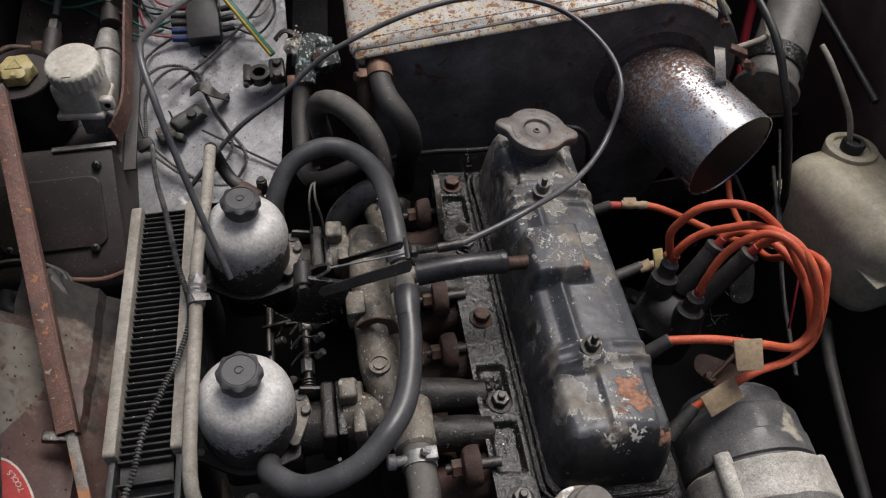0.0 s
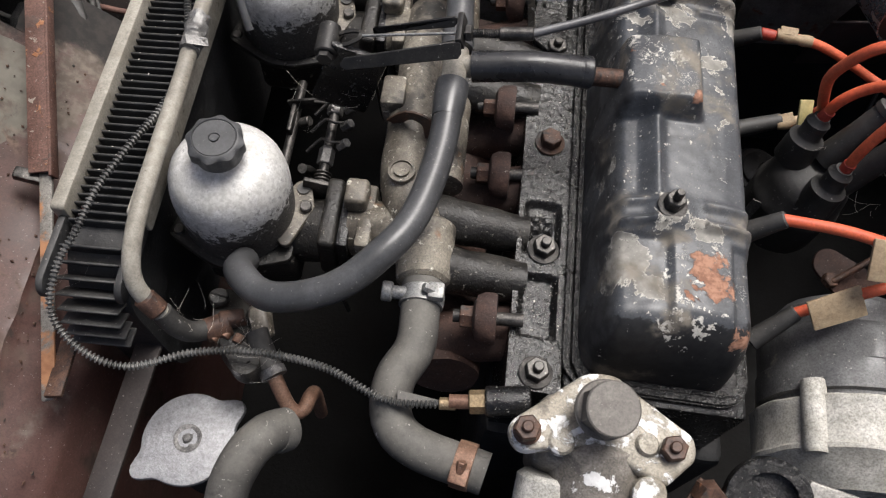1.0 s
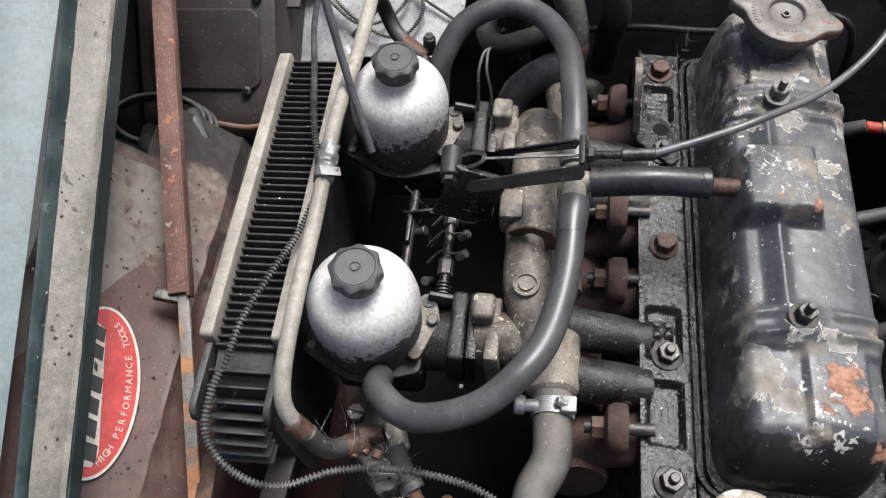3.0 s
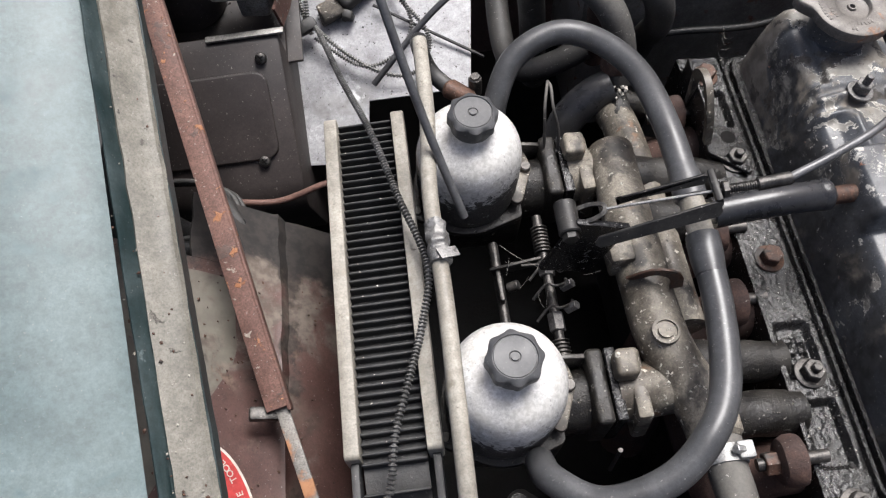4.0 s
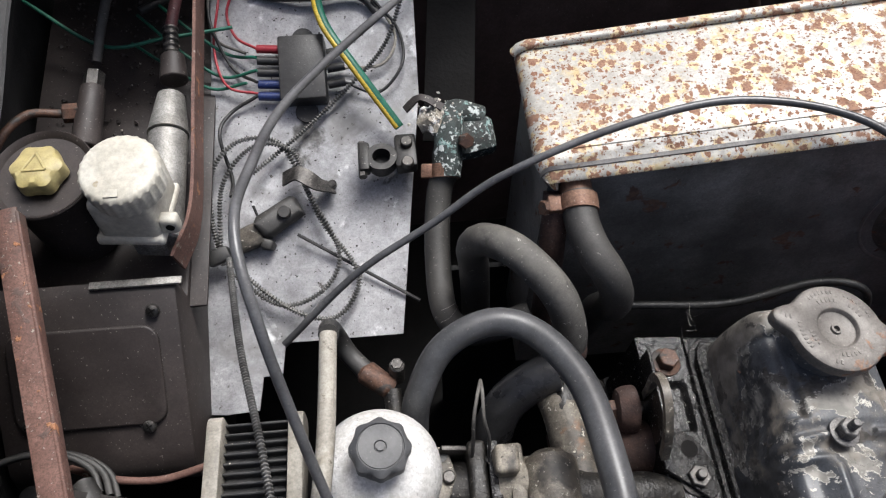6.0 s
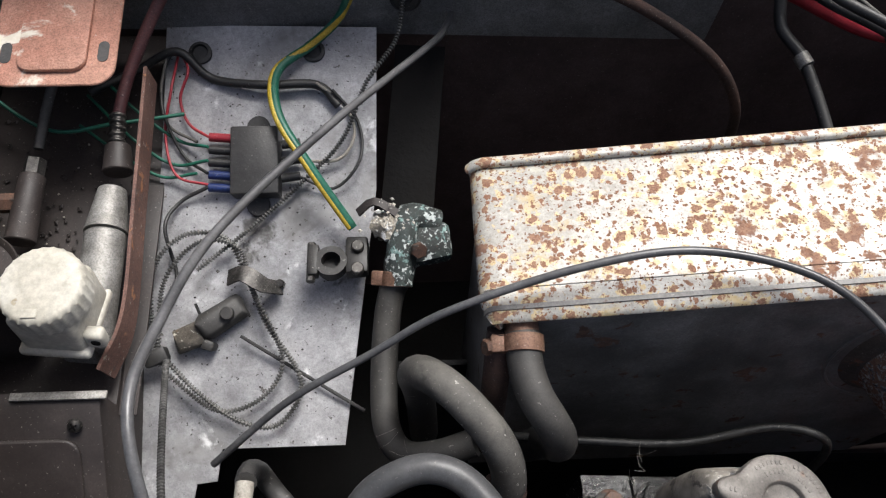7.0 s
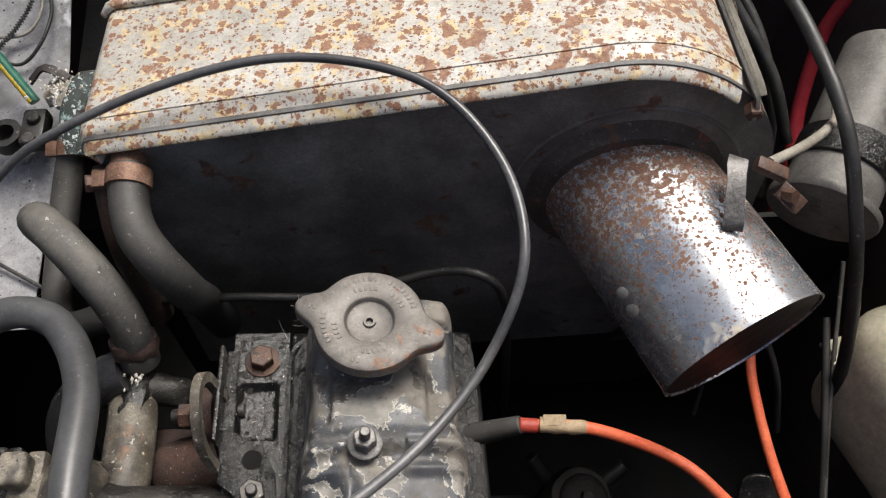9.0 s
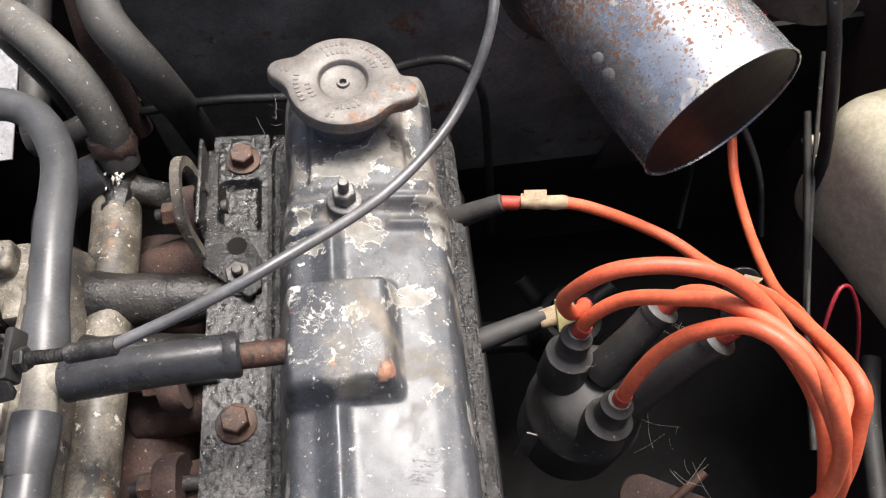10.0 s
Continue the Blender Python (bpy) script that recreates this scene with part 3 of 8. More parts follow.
    "red": surface("red_cable", (0.4, 0.03, 0.045), (0.5, 0.05, 0.065), (0.35, 0.5), 0.0, 14, 240, 0.08, grit=0.35),
    "lead_red": surface("red_silicone_end", (0.42, 0.05, 0.03), (0.52, 0.075, 0.045), (0.5, 0.65), 0.0, 14, 240, 0.1, grit=0.5),
    "darkred": surface("faded_red_pipe", (0.09, 0.03, 0.035), (0.15, 0.06, 0.06), (0.5, 0.7), 0.0, 20, 240, 0.1),
    "green": surface("green_wire", (0.015, 0.13, 0.08), (0.025, 0.17, 0.11), (0.4, 0.55), 0.0, 20, 240, 0.08, grit=0.35),
    "yellowwire": surface("yellow_stripe", (0.6, 0.42, 0.03), (0.68, 0.5, 0.06), (0.4, 0.55), 0.0, 20, 240, 0.08),
    "blue": surface("blue_wire", (0.02, 0.04, 0.16), (0.03, 0.06, 0.2), (0.4, 0.55), 0.0, 20, 240, 0.08),
    "oxide": surface("red_oxide_primer", (0.5, 0.23, 0.16), (0.6, 0.33, 0.24), (0.6, 0.8), 0.0, 14, 240, 0.3,
                     flake=((0.6, 0.55, 0.45), (0.68, 0.64, 0.55), 26, 0.56, 0.08)),
    "brass": surface("dull_brass", (0.3, 0.22, 0.12), (0.42, 0.32, 0.2), (0.45, 0.6), 0.6, 60, 300, 0.2),
    "copper": surface("coppery_band", (0.22, 0.12, 0.08), (0.36, 0.22, 0.15), (0.5, 0.7), 0.4, 50, 300, 0.25),
    "verdigris": surface("verdigris_brass", (0.03, 0.034, 0.032), (0.085, 0.11, 0.104), (0.65, 0.9), 0.1, 50, 300, 0.8,
                         flake=[((0.16, 0.27, 0.25), (0.26, 0.38, 0.36), 110, 0.57, 0.08, {"detail": 9.0}), ((0.42, 0.46, 0.45), (0.6, 0.64, 0.62), 190, 0.62, 0.06, {"cluster": (40.0, 0.16)})],
                         rust=((0.26, 0.09, 0.055), (0.36, 0.14, 0.08), 60, 0.69, 0.06)),
    "whitecrust": surface("white_corroded_alloy", (0.36, 0.32, 0.25), (0.56, 0.52, 0.44), (0.5, 0.75), 0.1, 34, 260, 0.8,
                          flake=[((0.08, 0.07, 0.058), (0.17, 0.15, 0.122), 45, 0.58, 0.1, {"detail": 9.0}), ((0.75, 0.74, 0.71), (0.87, 0.86, 0.84), 60, 0.58, 0.06, {"detail": 9.0, "cluster": (18.0, 0.1)})],
                          rust=((0.22, 0.1, 0.06), (0.34, 0.17, 0.1), 60, 0.69, 0.08, {"round": [((0.046, -0.01, 0.075), 0.02, 0.14), ((-0.046, -0.012, 0.085), 0.016, 0.1)]}), depth=0.0025),
    "cast_cream": surface("stained_cream_alloy", (0.52, 0.5, 0.44), (0.74, 0.72, 0.66), (0.5, 0.7), 0.0, 60, 260, 0.7,
                          flake=((0.1, 0.095, 0.085), (0.22, 0.21, 0.19), 26, 0.62, 0.08)),
    "grey_paint": surface("grimy_grey_shell", (0.12, 0.121, 0.123), (0.21, 0.21, 0.21), (0.4, 0.65), 0.1, 16, 260, 0.3,
                          flake=[((0.3, 0.275, 0.22), (0.4, 0.37, 0.3), 13, 0.57, 0.05), ((0.02, 0.02, 0.02), (0.05, 0.049, 0.047), 18, 0.62, 0.05)]),
    "housing": surface("corroded_housing", (0.2, 0.178, 0.15), (0.38, 0.35, 0.31), (0.55, 0.8), 0.1, 26, 260, 0.6,
                       flake=[((0.03, 0.028, 0.026), (0.07, 0.065, 0.06), 22, 0.58, 0.1), ((0.72, 0.71, 0.69), (0.85, 0.84, 0.82), 70, 0.68, 0.04, {"round": [((0.0, -0.04, 0.06), 0.03, 0.16), ((0.025, -0.05, 0.055), 0.02, 0.14)]})]),
    "greycap": surface("grey_cast_cap", (0.155, 0.142, 0.127), (0.225, 0.207, 0.186), (0.45, 0.6), 0.2, 26, 260, 0.2,
                       flake=[((0.09, 0.082, 0.073), (0.13, 0.12, 0.108), 40, 0.6, 0.08), ((0.26, 0.24, 0.215), (0.32, 0.3, 0.27), 160, 0.68, 0.04)],
                       rust=((0.16, 0.09, 0.058), (0.28, 0.16, 0.1), 90, 0.66, 0.09, {"detail": 9.0, "round": [((0.034, -0.018, 0.01), 0.024, 0.19), ((0.01, -0.034, 0.01), 0.02, 0.17), ((-0.042, 0.01, 0.01), 0.01, 0.14)]}), grit=0.6),
    "zinc": surface("dull_zinc_cap", (0.36, 0.36, 0.37), (0.5, 0.5, 0.51), (0.5, 0.65), 0.5, 30, 320, 0.35, grit=0.5),
    "decal_red": surface("faded_red_decal", (0.5, 0.04, 0.04), (0.58, 0.08, 0.07), (0.45, 0.6), 0.0, 20, 240, 0.08, grit=0.3),
    "decal_white": surface("decal_white", (0.62, 0.58, 0.5), (0.7, 0.66, 0.6), (0.45, 0.6), 0.0, 20, 240, 0.08, grit=0.2),
    "decal_black": surface("decal_black", (0.02, 0.02, 0.02), (0.04, 0.04, 0.04), (0.45, 0.6), 0.0, 20, 240, 0.08, grit=0.2),
    "runner": surface("dark_oily_runner", (0.013, 0.012, 0.011), (0.042, 0.038, 0.032), (0.3, 0.6), 0.1, 34, 300, 0.9, grit=0.8, flake=((0.18, 0.165, 0.14), (0.3, 0.28, 0.24), 170, 0.69, 0.05, {"cluster": (20.0, 0.12)}), depth=0.0025),
    "soot": surface("oily_soot", (0.01, 0.01, 0.01), (0.027, 0.0265, 0.025), (0.4, 0.65), 0.0, 26, 240, 0.5, spec=0.4, grit=0.5),
    "tarmac": surface("tarmac", (0.04, 0.04, 0.041), (0.065, 0.064, 0.062), (0.8, 0.95), 0.0, 3, 150, 0.5),
}

# ---- mesh builders (all return a bmesh in world space) ----
PLACE = {}


def thing(name, label, category, at=(0, 0, 0), group="", kind=""):
    ob = new(name)
    ob.location, ob.empty_display_size = at, 0.05
    PLACE[ob] = Matrix.Translation(at)
    return tagged(ob, label, category, group, kind)


def finish(name, bm, mat, angle=38):
    me = bpy.data.meshes.new(name)
    bmesh.ops.recalc_face_normals(bm, faces=bm.faces)
    bm.to_mesh(me)
    bm.free()
    me.materials.append(M[mat])
    me.polygons.foreach_set("use_smooth", [True] * len(me.polygons))
    me.set_sharp_from_angle(angle=radians(angle))
    return me


def part(name, bm, mat, parent, label="", angle=38):
    bm.transform(PLACE[parent].inverted())
    ob = new(name, finish(name, bm, mat, angle))
    ob.parent = parent
    PLACE[ob] = PLACE[parent]
    return tagged(ob, label)


def single(name, bm, mat, label, category, group="", kind="", angle=38):
    """A thing of one mesh, with its origin at the middle of its base."""
    vs = [v.co for v in bm.verts]
    lo = Vector(tuple(min(v[k] for v in vs) for k in range(3)))
    hi = Vector(tuple(max(v[k] for v in vs) for k in range(3)))
    at = Vector(((lo.x + hi.x) / 2, (lo.y + hi.y) / 2, lo.z))
    bm.transform(Matrix.Translation(-at))
    ob = new(name, finish(name, bm, mat, angle))
    ob.location = at
    PLACE[ob] = Matrix.Translation(at)
    return tagged(ob, label, category, group, kind)


def join(*bms):
    out = bmesh.new()
    for b in bms:
        me = bpy.data.meshes.new("tmp")
        b.to_mesh(me)
        b.free()
        out.from_mesh(me)
        bpy.data.meshes.remove(me)
    return out


def box(sx, sy, sz, m=Matrix(), bevel=0.002, seg=2):
    bm = bmesh.new()
    bmesh.ops.create_cube(bm, size=1.0, matrix=Matrix.Diagonal((sx, sy, sz, 1)))
    if bevel:
        bmesh.ops.bevel(bm, geom=bm.edges[:], offset=bevel, segments=seg, affect="EDGES", profile=0.5)
    bm.transform(m)
    return bm


def lathe(profile, m=Matrix(), n=32, lobes=None):
    """Turns (radius, height) pairs round the z axis. lobes: (count, depth, from height, to height) for a fluted rim."""
    bm = bmesh.new()
    rings = []
    for r, z in profile:
        ring = []
        for k in range(n):
            a = 2 * math.pi * k / n
            rr = r
            if lobes and lobes[2] <= z <= lobes[3]:
                rr = r * (1 + lobes[1] * abs(math.cos(lobes[0] * a / 2)) ** 3)
            ring.append(bm.verts.new((rr * math.cos(a), rr * math.sin(a), z)))
        rings.append(ring)
    for a, b in zip(rings, rings[1:]):
        for k in range(n):
            bm.faces.new((a[k], a[(k + 1) % n], b[(k + 1) % n], b[k]))
    bm.faces.new(rings[0][::-1])
    bm.faces.new(rings[-1])
    bm.transform(m)
    return bm


def along(a, b):
    """A pose at a whose z axis points to b."""
    d = Vector(b) - Vector(a)
    return Matrix.Translation(a) @ d.to_track_quat("Z", "Y").to_matrix().to_4x4()


def rod(a, b, r, r2=None, n=20, bevel=0.0):
    h = (Vector(b) - Vector(a)).length
    r2 = r if r2 is None else r2
    prof = [(r - bevel, 0), (r, bevel), (r2, h - bevel), (r2 - bevel, h)] if bevel else [(r, 0), (r2, h)]
    return lathe(prof, along(a, b), n)


def prism(outline, height, m=Matrix(), bevel=0.0, seg=2):
    bm = bmesh.new()
    f = bm.faces.new([bm.verts.new((x, y, 0)) for x, y in outline])
    ext = bmesh.ops.extrude_face_region(bm, geom=[f])
    bmesh.ops.translate(bm, verts=[v for v in ext["geom"] if isinstance(v, bmesh.types.BMVert)], vec=(0, 0, height))
    if bevel:
        es = [e for e in bm.edges if abs(e.verts[0].co.z - e.verts[1].co.z) < 1e-6]
        bmesh.ops.bevel(bm, geom=es, offset=bevel, segments=seg, affect="EDGES", profile=0.5)
    bm.transform(m)
    return bm


def rounded(x0, x1, y0, y1, r, n=6):
    """A rectangle with rounded corners; r is one radius or four, from the lower left one round."""
    rs = r if isinstance(r, tuple) else (r,) * 4
    out = []
    for cx, cy, a0, q in ((x0 + rs[0], y0 + rs[0], 180, rs[0]), (x1 - rs[1], y0 + rs[1], 270, rs[1]),
                          (x1 - rs[2], y1 - rs[2], 0, rs[2]), (x0 + rs[3], y1 - rs[3], 90, rs[3])):
        for k in range(n + 1):
            a = radians(a0 + 90 * k / n)
            out.append((cx + q * math.cos(a), cy + q * math.sin(a)))
    return out


def hull(circles, n=64):
    """The outline round several circles (x, y, r)."""
    out = []
    for k in range(n):
        a = 2 * math.pi * k / n
        d = Vector((math.cos(a), math.sin(a)))
        x, y, r = max(circles, key=lambda c: c[0] * d.x + c[1] * d.y + c[2])
        out.append((x + r * d.x, y + r * d.y))
    return out


def ring_outline(x, y, r, n=32):
    return [(x + r * math.cos(2 * math.pi * k / n), y + r * math.sin(2 * math.pi * k / n)) for k in range(n)]


def smooth_path(pts, step=0.004):
    """Points at even steps along a smooth curve through pts."""
    P = np.array(pts, float)
    if len(P) == 2:
        n = max(2, int(np.linalg.norm(P[1] - P[0]) / step))
        u = np.linspace(0, 1, n + 1)[:, None]
        return P[0] * (1 - u) + P[1] * u
    Q = np.vstack([2 * P[0] - P[1], P, 2 * P[-1] - P[-2]])
    out = []
    for i in range(len(P) - 1):
        a, b, c, d = Q[i:i + 4]
        n = max(3, int(np.linalg.norm(c - b) / step))
        for s in np.arange(n) / n:
            out.append(0.5 * (2 * b + (c - a) * s + (2 * a - 5 * b + 4 * c - d) * s * s + (3 * b - a - 3 * c + d) * s ** 3))
    out.append(P[-1])
    return np.array(out)


def hose(pts, r, n=14, step=0.005, ribs=None, wobble=0.0, taper=None, dome=0.0):
    """A tube along a smooth curve. ribs: (pitch, depth) for a wound conduit; taper(s) scales the radius along the way (s 0 to 1)."""
    if ribs:
        step = ribs[0] / 4
    C = smooth_path(pts, step)
    bm = bmesh.new()
    t = Vector(C[1] - C[0]).normalized()
    nrm = t.orthogonal().normalized()
    rings, run = [], 0.0
    for i, c in enumerate(C):
        d = Vector(C[min(i + 1, len(C) - 1)] - C[max(i - 1, 0)]).normalized()
        nrm = (nrm - d * nrm.dot(d)).normalized()
        bi = d.cross(nrm)
        s = i / (len(C) - 1)
        rr = r * (taper(s) if taper else 1.0)
        if ribs:
            rr *= 1 - ribs[1] * (i % 4 in (2, 3))
        if wobble:
            rr *= 1 + wobble * noise.noise(Vector(c) * 45.0)
        if dome:
            edge = min(i, len(C) - 1 - i)
            rr *= 1 - dome * (edge == 0)
        ring = [bm.verts.new(Vector(c) + rr * (math.cos(2 * math.pi * k / n) * nrm + math.sin(2 * math.pi * k / n) * bi)) for k in range(n)]
        rings.append(ring)
    for a, b in zip(rings, rings[1:]):
        for k in range(n):
            bm.faces.new((a[k], a[(k + 1) % n], b[(k + 1) % n], b[k]))
    bm.faces.new(rings[0][::-1])
    bm.faces.new(rings[-1])
    return bm


def rough_up(bm, amp, scale, shift=0.0):
    for v in bm.verts:
        p = v.co * scale + Vector((shift, shift, shift))
        v.co += amp * Vector((noise.noise(p), noise.noise(p + Vector((9.1, 0, 0))), noise.noise(p + Vector((0, 7.3, 0)))))
    return bm


def relief(x0, x1, y0, y1, step, top, base, m=Matrix()):
    """A block whose upper face is the height top(x, y), with walls down to base."""
    nx, ny = max(2, int((x1 - x0) / step)), max(2, int((y1 - y0) / step))
    bm = bmesh.new()
    g = [[bm.verts.new((x0 + (x1 - x0) * i / nx, y0 + (y1 - y0) * j / ny, 0)) for j in range(ny + 1)] for i in range(nx + 1)]
    for row in g:
        for v in row:
            v.co.z = top(v.co.x, v.co.y)
    for i in range(nx):
        for j in range(ny):
            bm.faces.new((g[i][j], g[i + 1][j], g[i + 1][j + 1], g[i][j + 1]))
    loop = [g[i][0] for i in range(nx)] + [g[nx][j] for j in range(ny)] + [g[i][ny] for i in range(nx, 0, -1)] + [g[0][j] for j in range(ny, 0, -1)]
    low = [bm.verts.new((v.co.x, v.co.y, base)) for v in loop]
    for k in range(len(loop)):
        q = (k + 1) % len(loop)
        bm.faces.new((loop[q], loop[k], low[k], low[q]))
    bm.faces.new(low[::-1])
    bm.transform(m)
    return bm


def strap(pts, w, t, up=(0, 0, 1)):
    """A flat metal strip of width w and thickness t that bends along pts, lying flat across up."""
    C = smooth_path(pts, 0.006)
    bm, rings = bmesh.new(), []
    for i, c in enumerate(C):
        d = Vector(C[min(i + 1, len(C) - 1)] - C[max(i - 1, 0)]).normalized()
        s = d.cross(Vector(up)).normalized()
        u = s.cross(d)
        rings.append([bm.verts.new(Vector(c) + s * a * w / 2 + u * b * t / 2) for a, b in ((-1, -1), (1, -1), (1, 1), (-1, 1))])
    for a, b in zip(rings, rings[1:]):
        for k in range(4):
            bm.faces.new((a[k], a[(k + 1) % 4], b[(k + 1) % 4], b[k]))
    bm.faces.new(rings[0][::-1])
    bm.faces.new(rings[-1])
    return bm


def soft(v, lo, hi):
    t = min(1.0, max(0.0, (v - lo) / (hi - lo)))
    return t * t * (3 - 2 * t)


def inside(x, y, x0, x1, y0, y1, edge):
    """1 inside a rectangle, falling to 0 over edge at its border."""
    return soft(x, x0, x0 + edge) * soft(-x, -x1, -x1 + edge) * soft(y, y0, y0 + edge) * soft(-y, -y1, -y1 + edge)


def hexhead(af, h, m=Matrix(), chamfer=0.0008):
    r = af / math.sqrt(3)
    return prism([(r * math.cos(radians(60 * k + 12)), r * math.sin(radians(60 * k + 12))) for k in range(6)], h, m, chamfer, 1)


def sheet(profile, y0, y1, thick, n=24, wave=0.0):
    """A pressed panel: the x-z profile drawn along y, with thickness. Each profile point may be (x, z) or (x0, z0, x1, z1) for both ends."""
    bm = bmesh.new()
    rows = []
    for j in range(n + 1):
        s = j / n
        row = []
        for p in profile:
            x, z = (p[0], p[1]) if len(p) == 2 else (p[0] * (1 - s) + p[2] * s, p[1] * (1 - s) + p[3] * s)
            row.append(bm.verts.new((x + wave * noise.noise(Vector((x * 9, j * 0.5, z * 9))), y0 * (1 - s) + y1 * s, z)))
        rows.append(row)
    for a, b in zip(rows, rows[1:]):
        for k in range(len(profile) - 1):
            bm.faces.new((a[k], a[k + 1], b[k + 1], b[k]))
    bmesh.ops.recalc_face_normals(bm, faces=bm.faces)
    bmesh.ops.solidify(bm, geom=bm.faces[:], thickness=thick)
    return bm


def hose_clip(at, axis, r, parent_name, label, w=0.011, mat="copper", toward=None):
    """A worm-drive hose clip: band, screw housing and screw."""
    a, d = Vector(at), Vector(axis).normalized()
    t = thing(parent_name, label, "hose clip", at)
    o = along(a - d * w / 2, a + d * w)
    part("band", lathe([(r, 0), (r + 0.0012, 0.0002), (r + 0.0014, w / 2), (r + 0.0012, w - 0.0002), (r, w)], o, 28), mat, t)
    side = o.to_3x3() @ Vector((-0.6, 0.8, 0)) if toward is None else d.cross(Vector(toward)).cross(d).normalized()
    p = a + side * (r + 0.004)
    tang = d.cross(side).normalized()
    part("screw_housing", rough_up(box(0.012, 0.008, w, along(p, p + d), 0.0015), 0.0005, 200), mat, t)
    part("screw", rod(p - tang * 0.011, p + tang * 0.002, 0.0035, n=6, bevel=0.0006), mat, t)
    return t


def bolt(parent_name, at, up, af, h, label, mat="bolt", washer=0.0, stud=0.0, category="bolt", group=""):
    t = thing(parent_name, label, category, at, group)
    o = along(at, Vector(at) + Vector(up))
    z = 0.0
    if washer:
        part("washer", lathe([(washer - 0.0006, 0), (washer, 0.0005), (washer, 0.0018), (washer - 0.0006, 0.0022)], o, 24), mat, t)
        z = 0.0022
    part("hex_head", hexhead(af, h, o @ Matrix.Translation((0, 0, z))), mat, t)
    if stud:
        part("stud", lathe([(af * 0.26, 0), (af * 0.26, stud - 0.001), (af * 0.2, stud)], o @ Matrix.Translation((0, 0, z + h)), 12), mat, t)
    return t

# ---- the bay: ground, inner wings, bulkhead ----
single("ground", relief(-60, 60, -60, 60, 12.0, lambda x, y: 0.0, -0.05), "tarmac", "grey tarmac under the car", "ground", kind="structure")
single("undertray", box(1.5, 1.5, 0.01, Matrix.Translation((0.05, 0.65, 0.2)), 0), "pit", "engine bay floor with deep shade put into its black", "floor", kind="structure")
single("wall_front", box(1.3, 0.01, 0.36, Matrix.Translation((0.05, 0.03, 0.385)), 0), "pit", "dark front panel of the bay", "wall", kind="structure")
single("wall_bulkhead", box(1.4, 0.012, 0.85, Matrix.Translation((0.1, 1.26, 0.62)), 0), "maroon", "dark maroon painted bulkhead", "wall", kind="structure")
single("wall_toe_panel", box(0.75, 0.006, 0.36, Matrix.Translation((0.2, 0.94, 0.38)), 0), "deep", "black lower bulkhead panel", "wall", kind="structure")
single("scuttle_panel", box(0.72, 0.004, 0.22, pose(-0.199, 1.19, 0.888, 4, 3.5, 1), 0.001), "scuttle", "grey grimy scuttle panel above the bulkhead", "panel", kind="structure")
single("wall_right", sheet([(0.62, 0.98), (0.6, 0.88), (0.585, 0.6), (0.56, 0.2)], 0.03, 1.26, 0.004, 24, 0.006), "maroon",
       "dark maroon right inner wing", "wall", kind="structure")
inner = sheet([(-0.51, 0.742, -0.53, 0.76), (-0.455, 0.689), (-0.424, 0.6593, -0.424, 0.661), (-0.4195, 0.655, -0.4195, 0.6605), (-0.4165, 0.6521, -0.416, 0.645), (-0.405, 0.641, -0.405, 0.637), (-0.376, 0.61), (-0.371, 0.6), (-0.366, 0.2)], 0.1, 0.615, 0.003, 40, 0.003)
inner = join(inner, sheet([(-0.482, 0.715), (-0.424, 0.661), (-0.4195, 0.6605), (-0.416, 0.645), (-0.405, 0.637), (-0.376, 0.61), (-0.371, 0.6), (-0.366, 0.2)], 0.615, 0.68, 0.003, 10, 0.003))
single("wall_left", inner, "brown", "rusty brown inner wing with beige overspray and shade painted at its rear", "wall", kind="structure")
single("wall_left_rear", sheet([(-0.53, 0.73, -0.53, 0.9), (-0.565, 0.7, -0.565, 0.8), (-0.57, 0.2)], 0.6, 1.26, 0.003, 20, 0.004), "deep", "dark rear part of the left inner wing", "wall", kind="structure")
wing = thing("front_wing", "faded pale teal car wing with a weathered edge strip", "car wing", (-0.55, 0.5, 0.75))
part("wing_skin", sheet([(-0.95, 0.5), (-0.93, 0.6, -0.95, 0.72), (-0.85, 0.74, -0.9, 0.9), (-0.66, 0.79, -0.72, 0.99), (-0.53, 0.777, -0.59, 0.985), (-0.466, 0.757, -0.527, 0.962), (-0.455, 0.748, -0.516, 0.955)], 0.2, 0.9, 0.002, 24), "teal", wing)
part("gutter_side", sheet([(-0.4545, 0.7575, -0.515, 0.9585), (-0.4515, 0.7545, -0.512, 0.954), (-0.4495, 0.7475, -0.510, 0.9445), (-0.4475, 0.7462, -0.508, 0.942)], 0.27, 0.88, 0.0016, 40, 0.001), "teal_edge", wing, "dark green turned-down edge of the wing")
part("edge_strip", sheet([(-0.4475, 0.7472, -0.508, 0.943), (-0.437, 0.7478, -0.5005, 0.9305), (-0.426, 0.7485, -0.494, 0.9175), (-0.4225, 0.7505, -0.491, 0.915), (-0.4212, 0.749, -0.4897, 0.9125)], 0.27, 0.88, 0.003, 60, 0.0015), "seal", wing, "grey-tan edge strip with chipped paint")
part("gutter_lip", sheet([(-0.4208, 0.7475, -0.4893, 0.9115), (-0.4215, 0.73, -0.491, 0.89)], 0.27, 0.88, 0.002, 40, 0.001), "teal_edge", wing, "dark green inner lip")

# ---- engine ----
ENG = pose(0.085, 0, 0.688, 0, 7, 0)
engine = thing("engine", "black oily iron four-cylinder engine", "engine", (0.05, 0.55, 0.3))


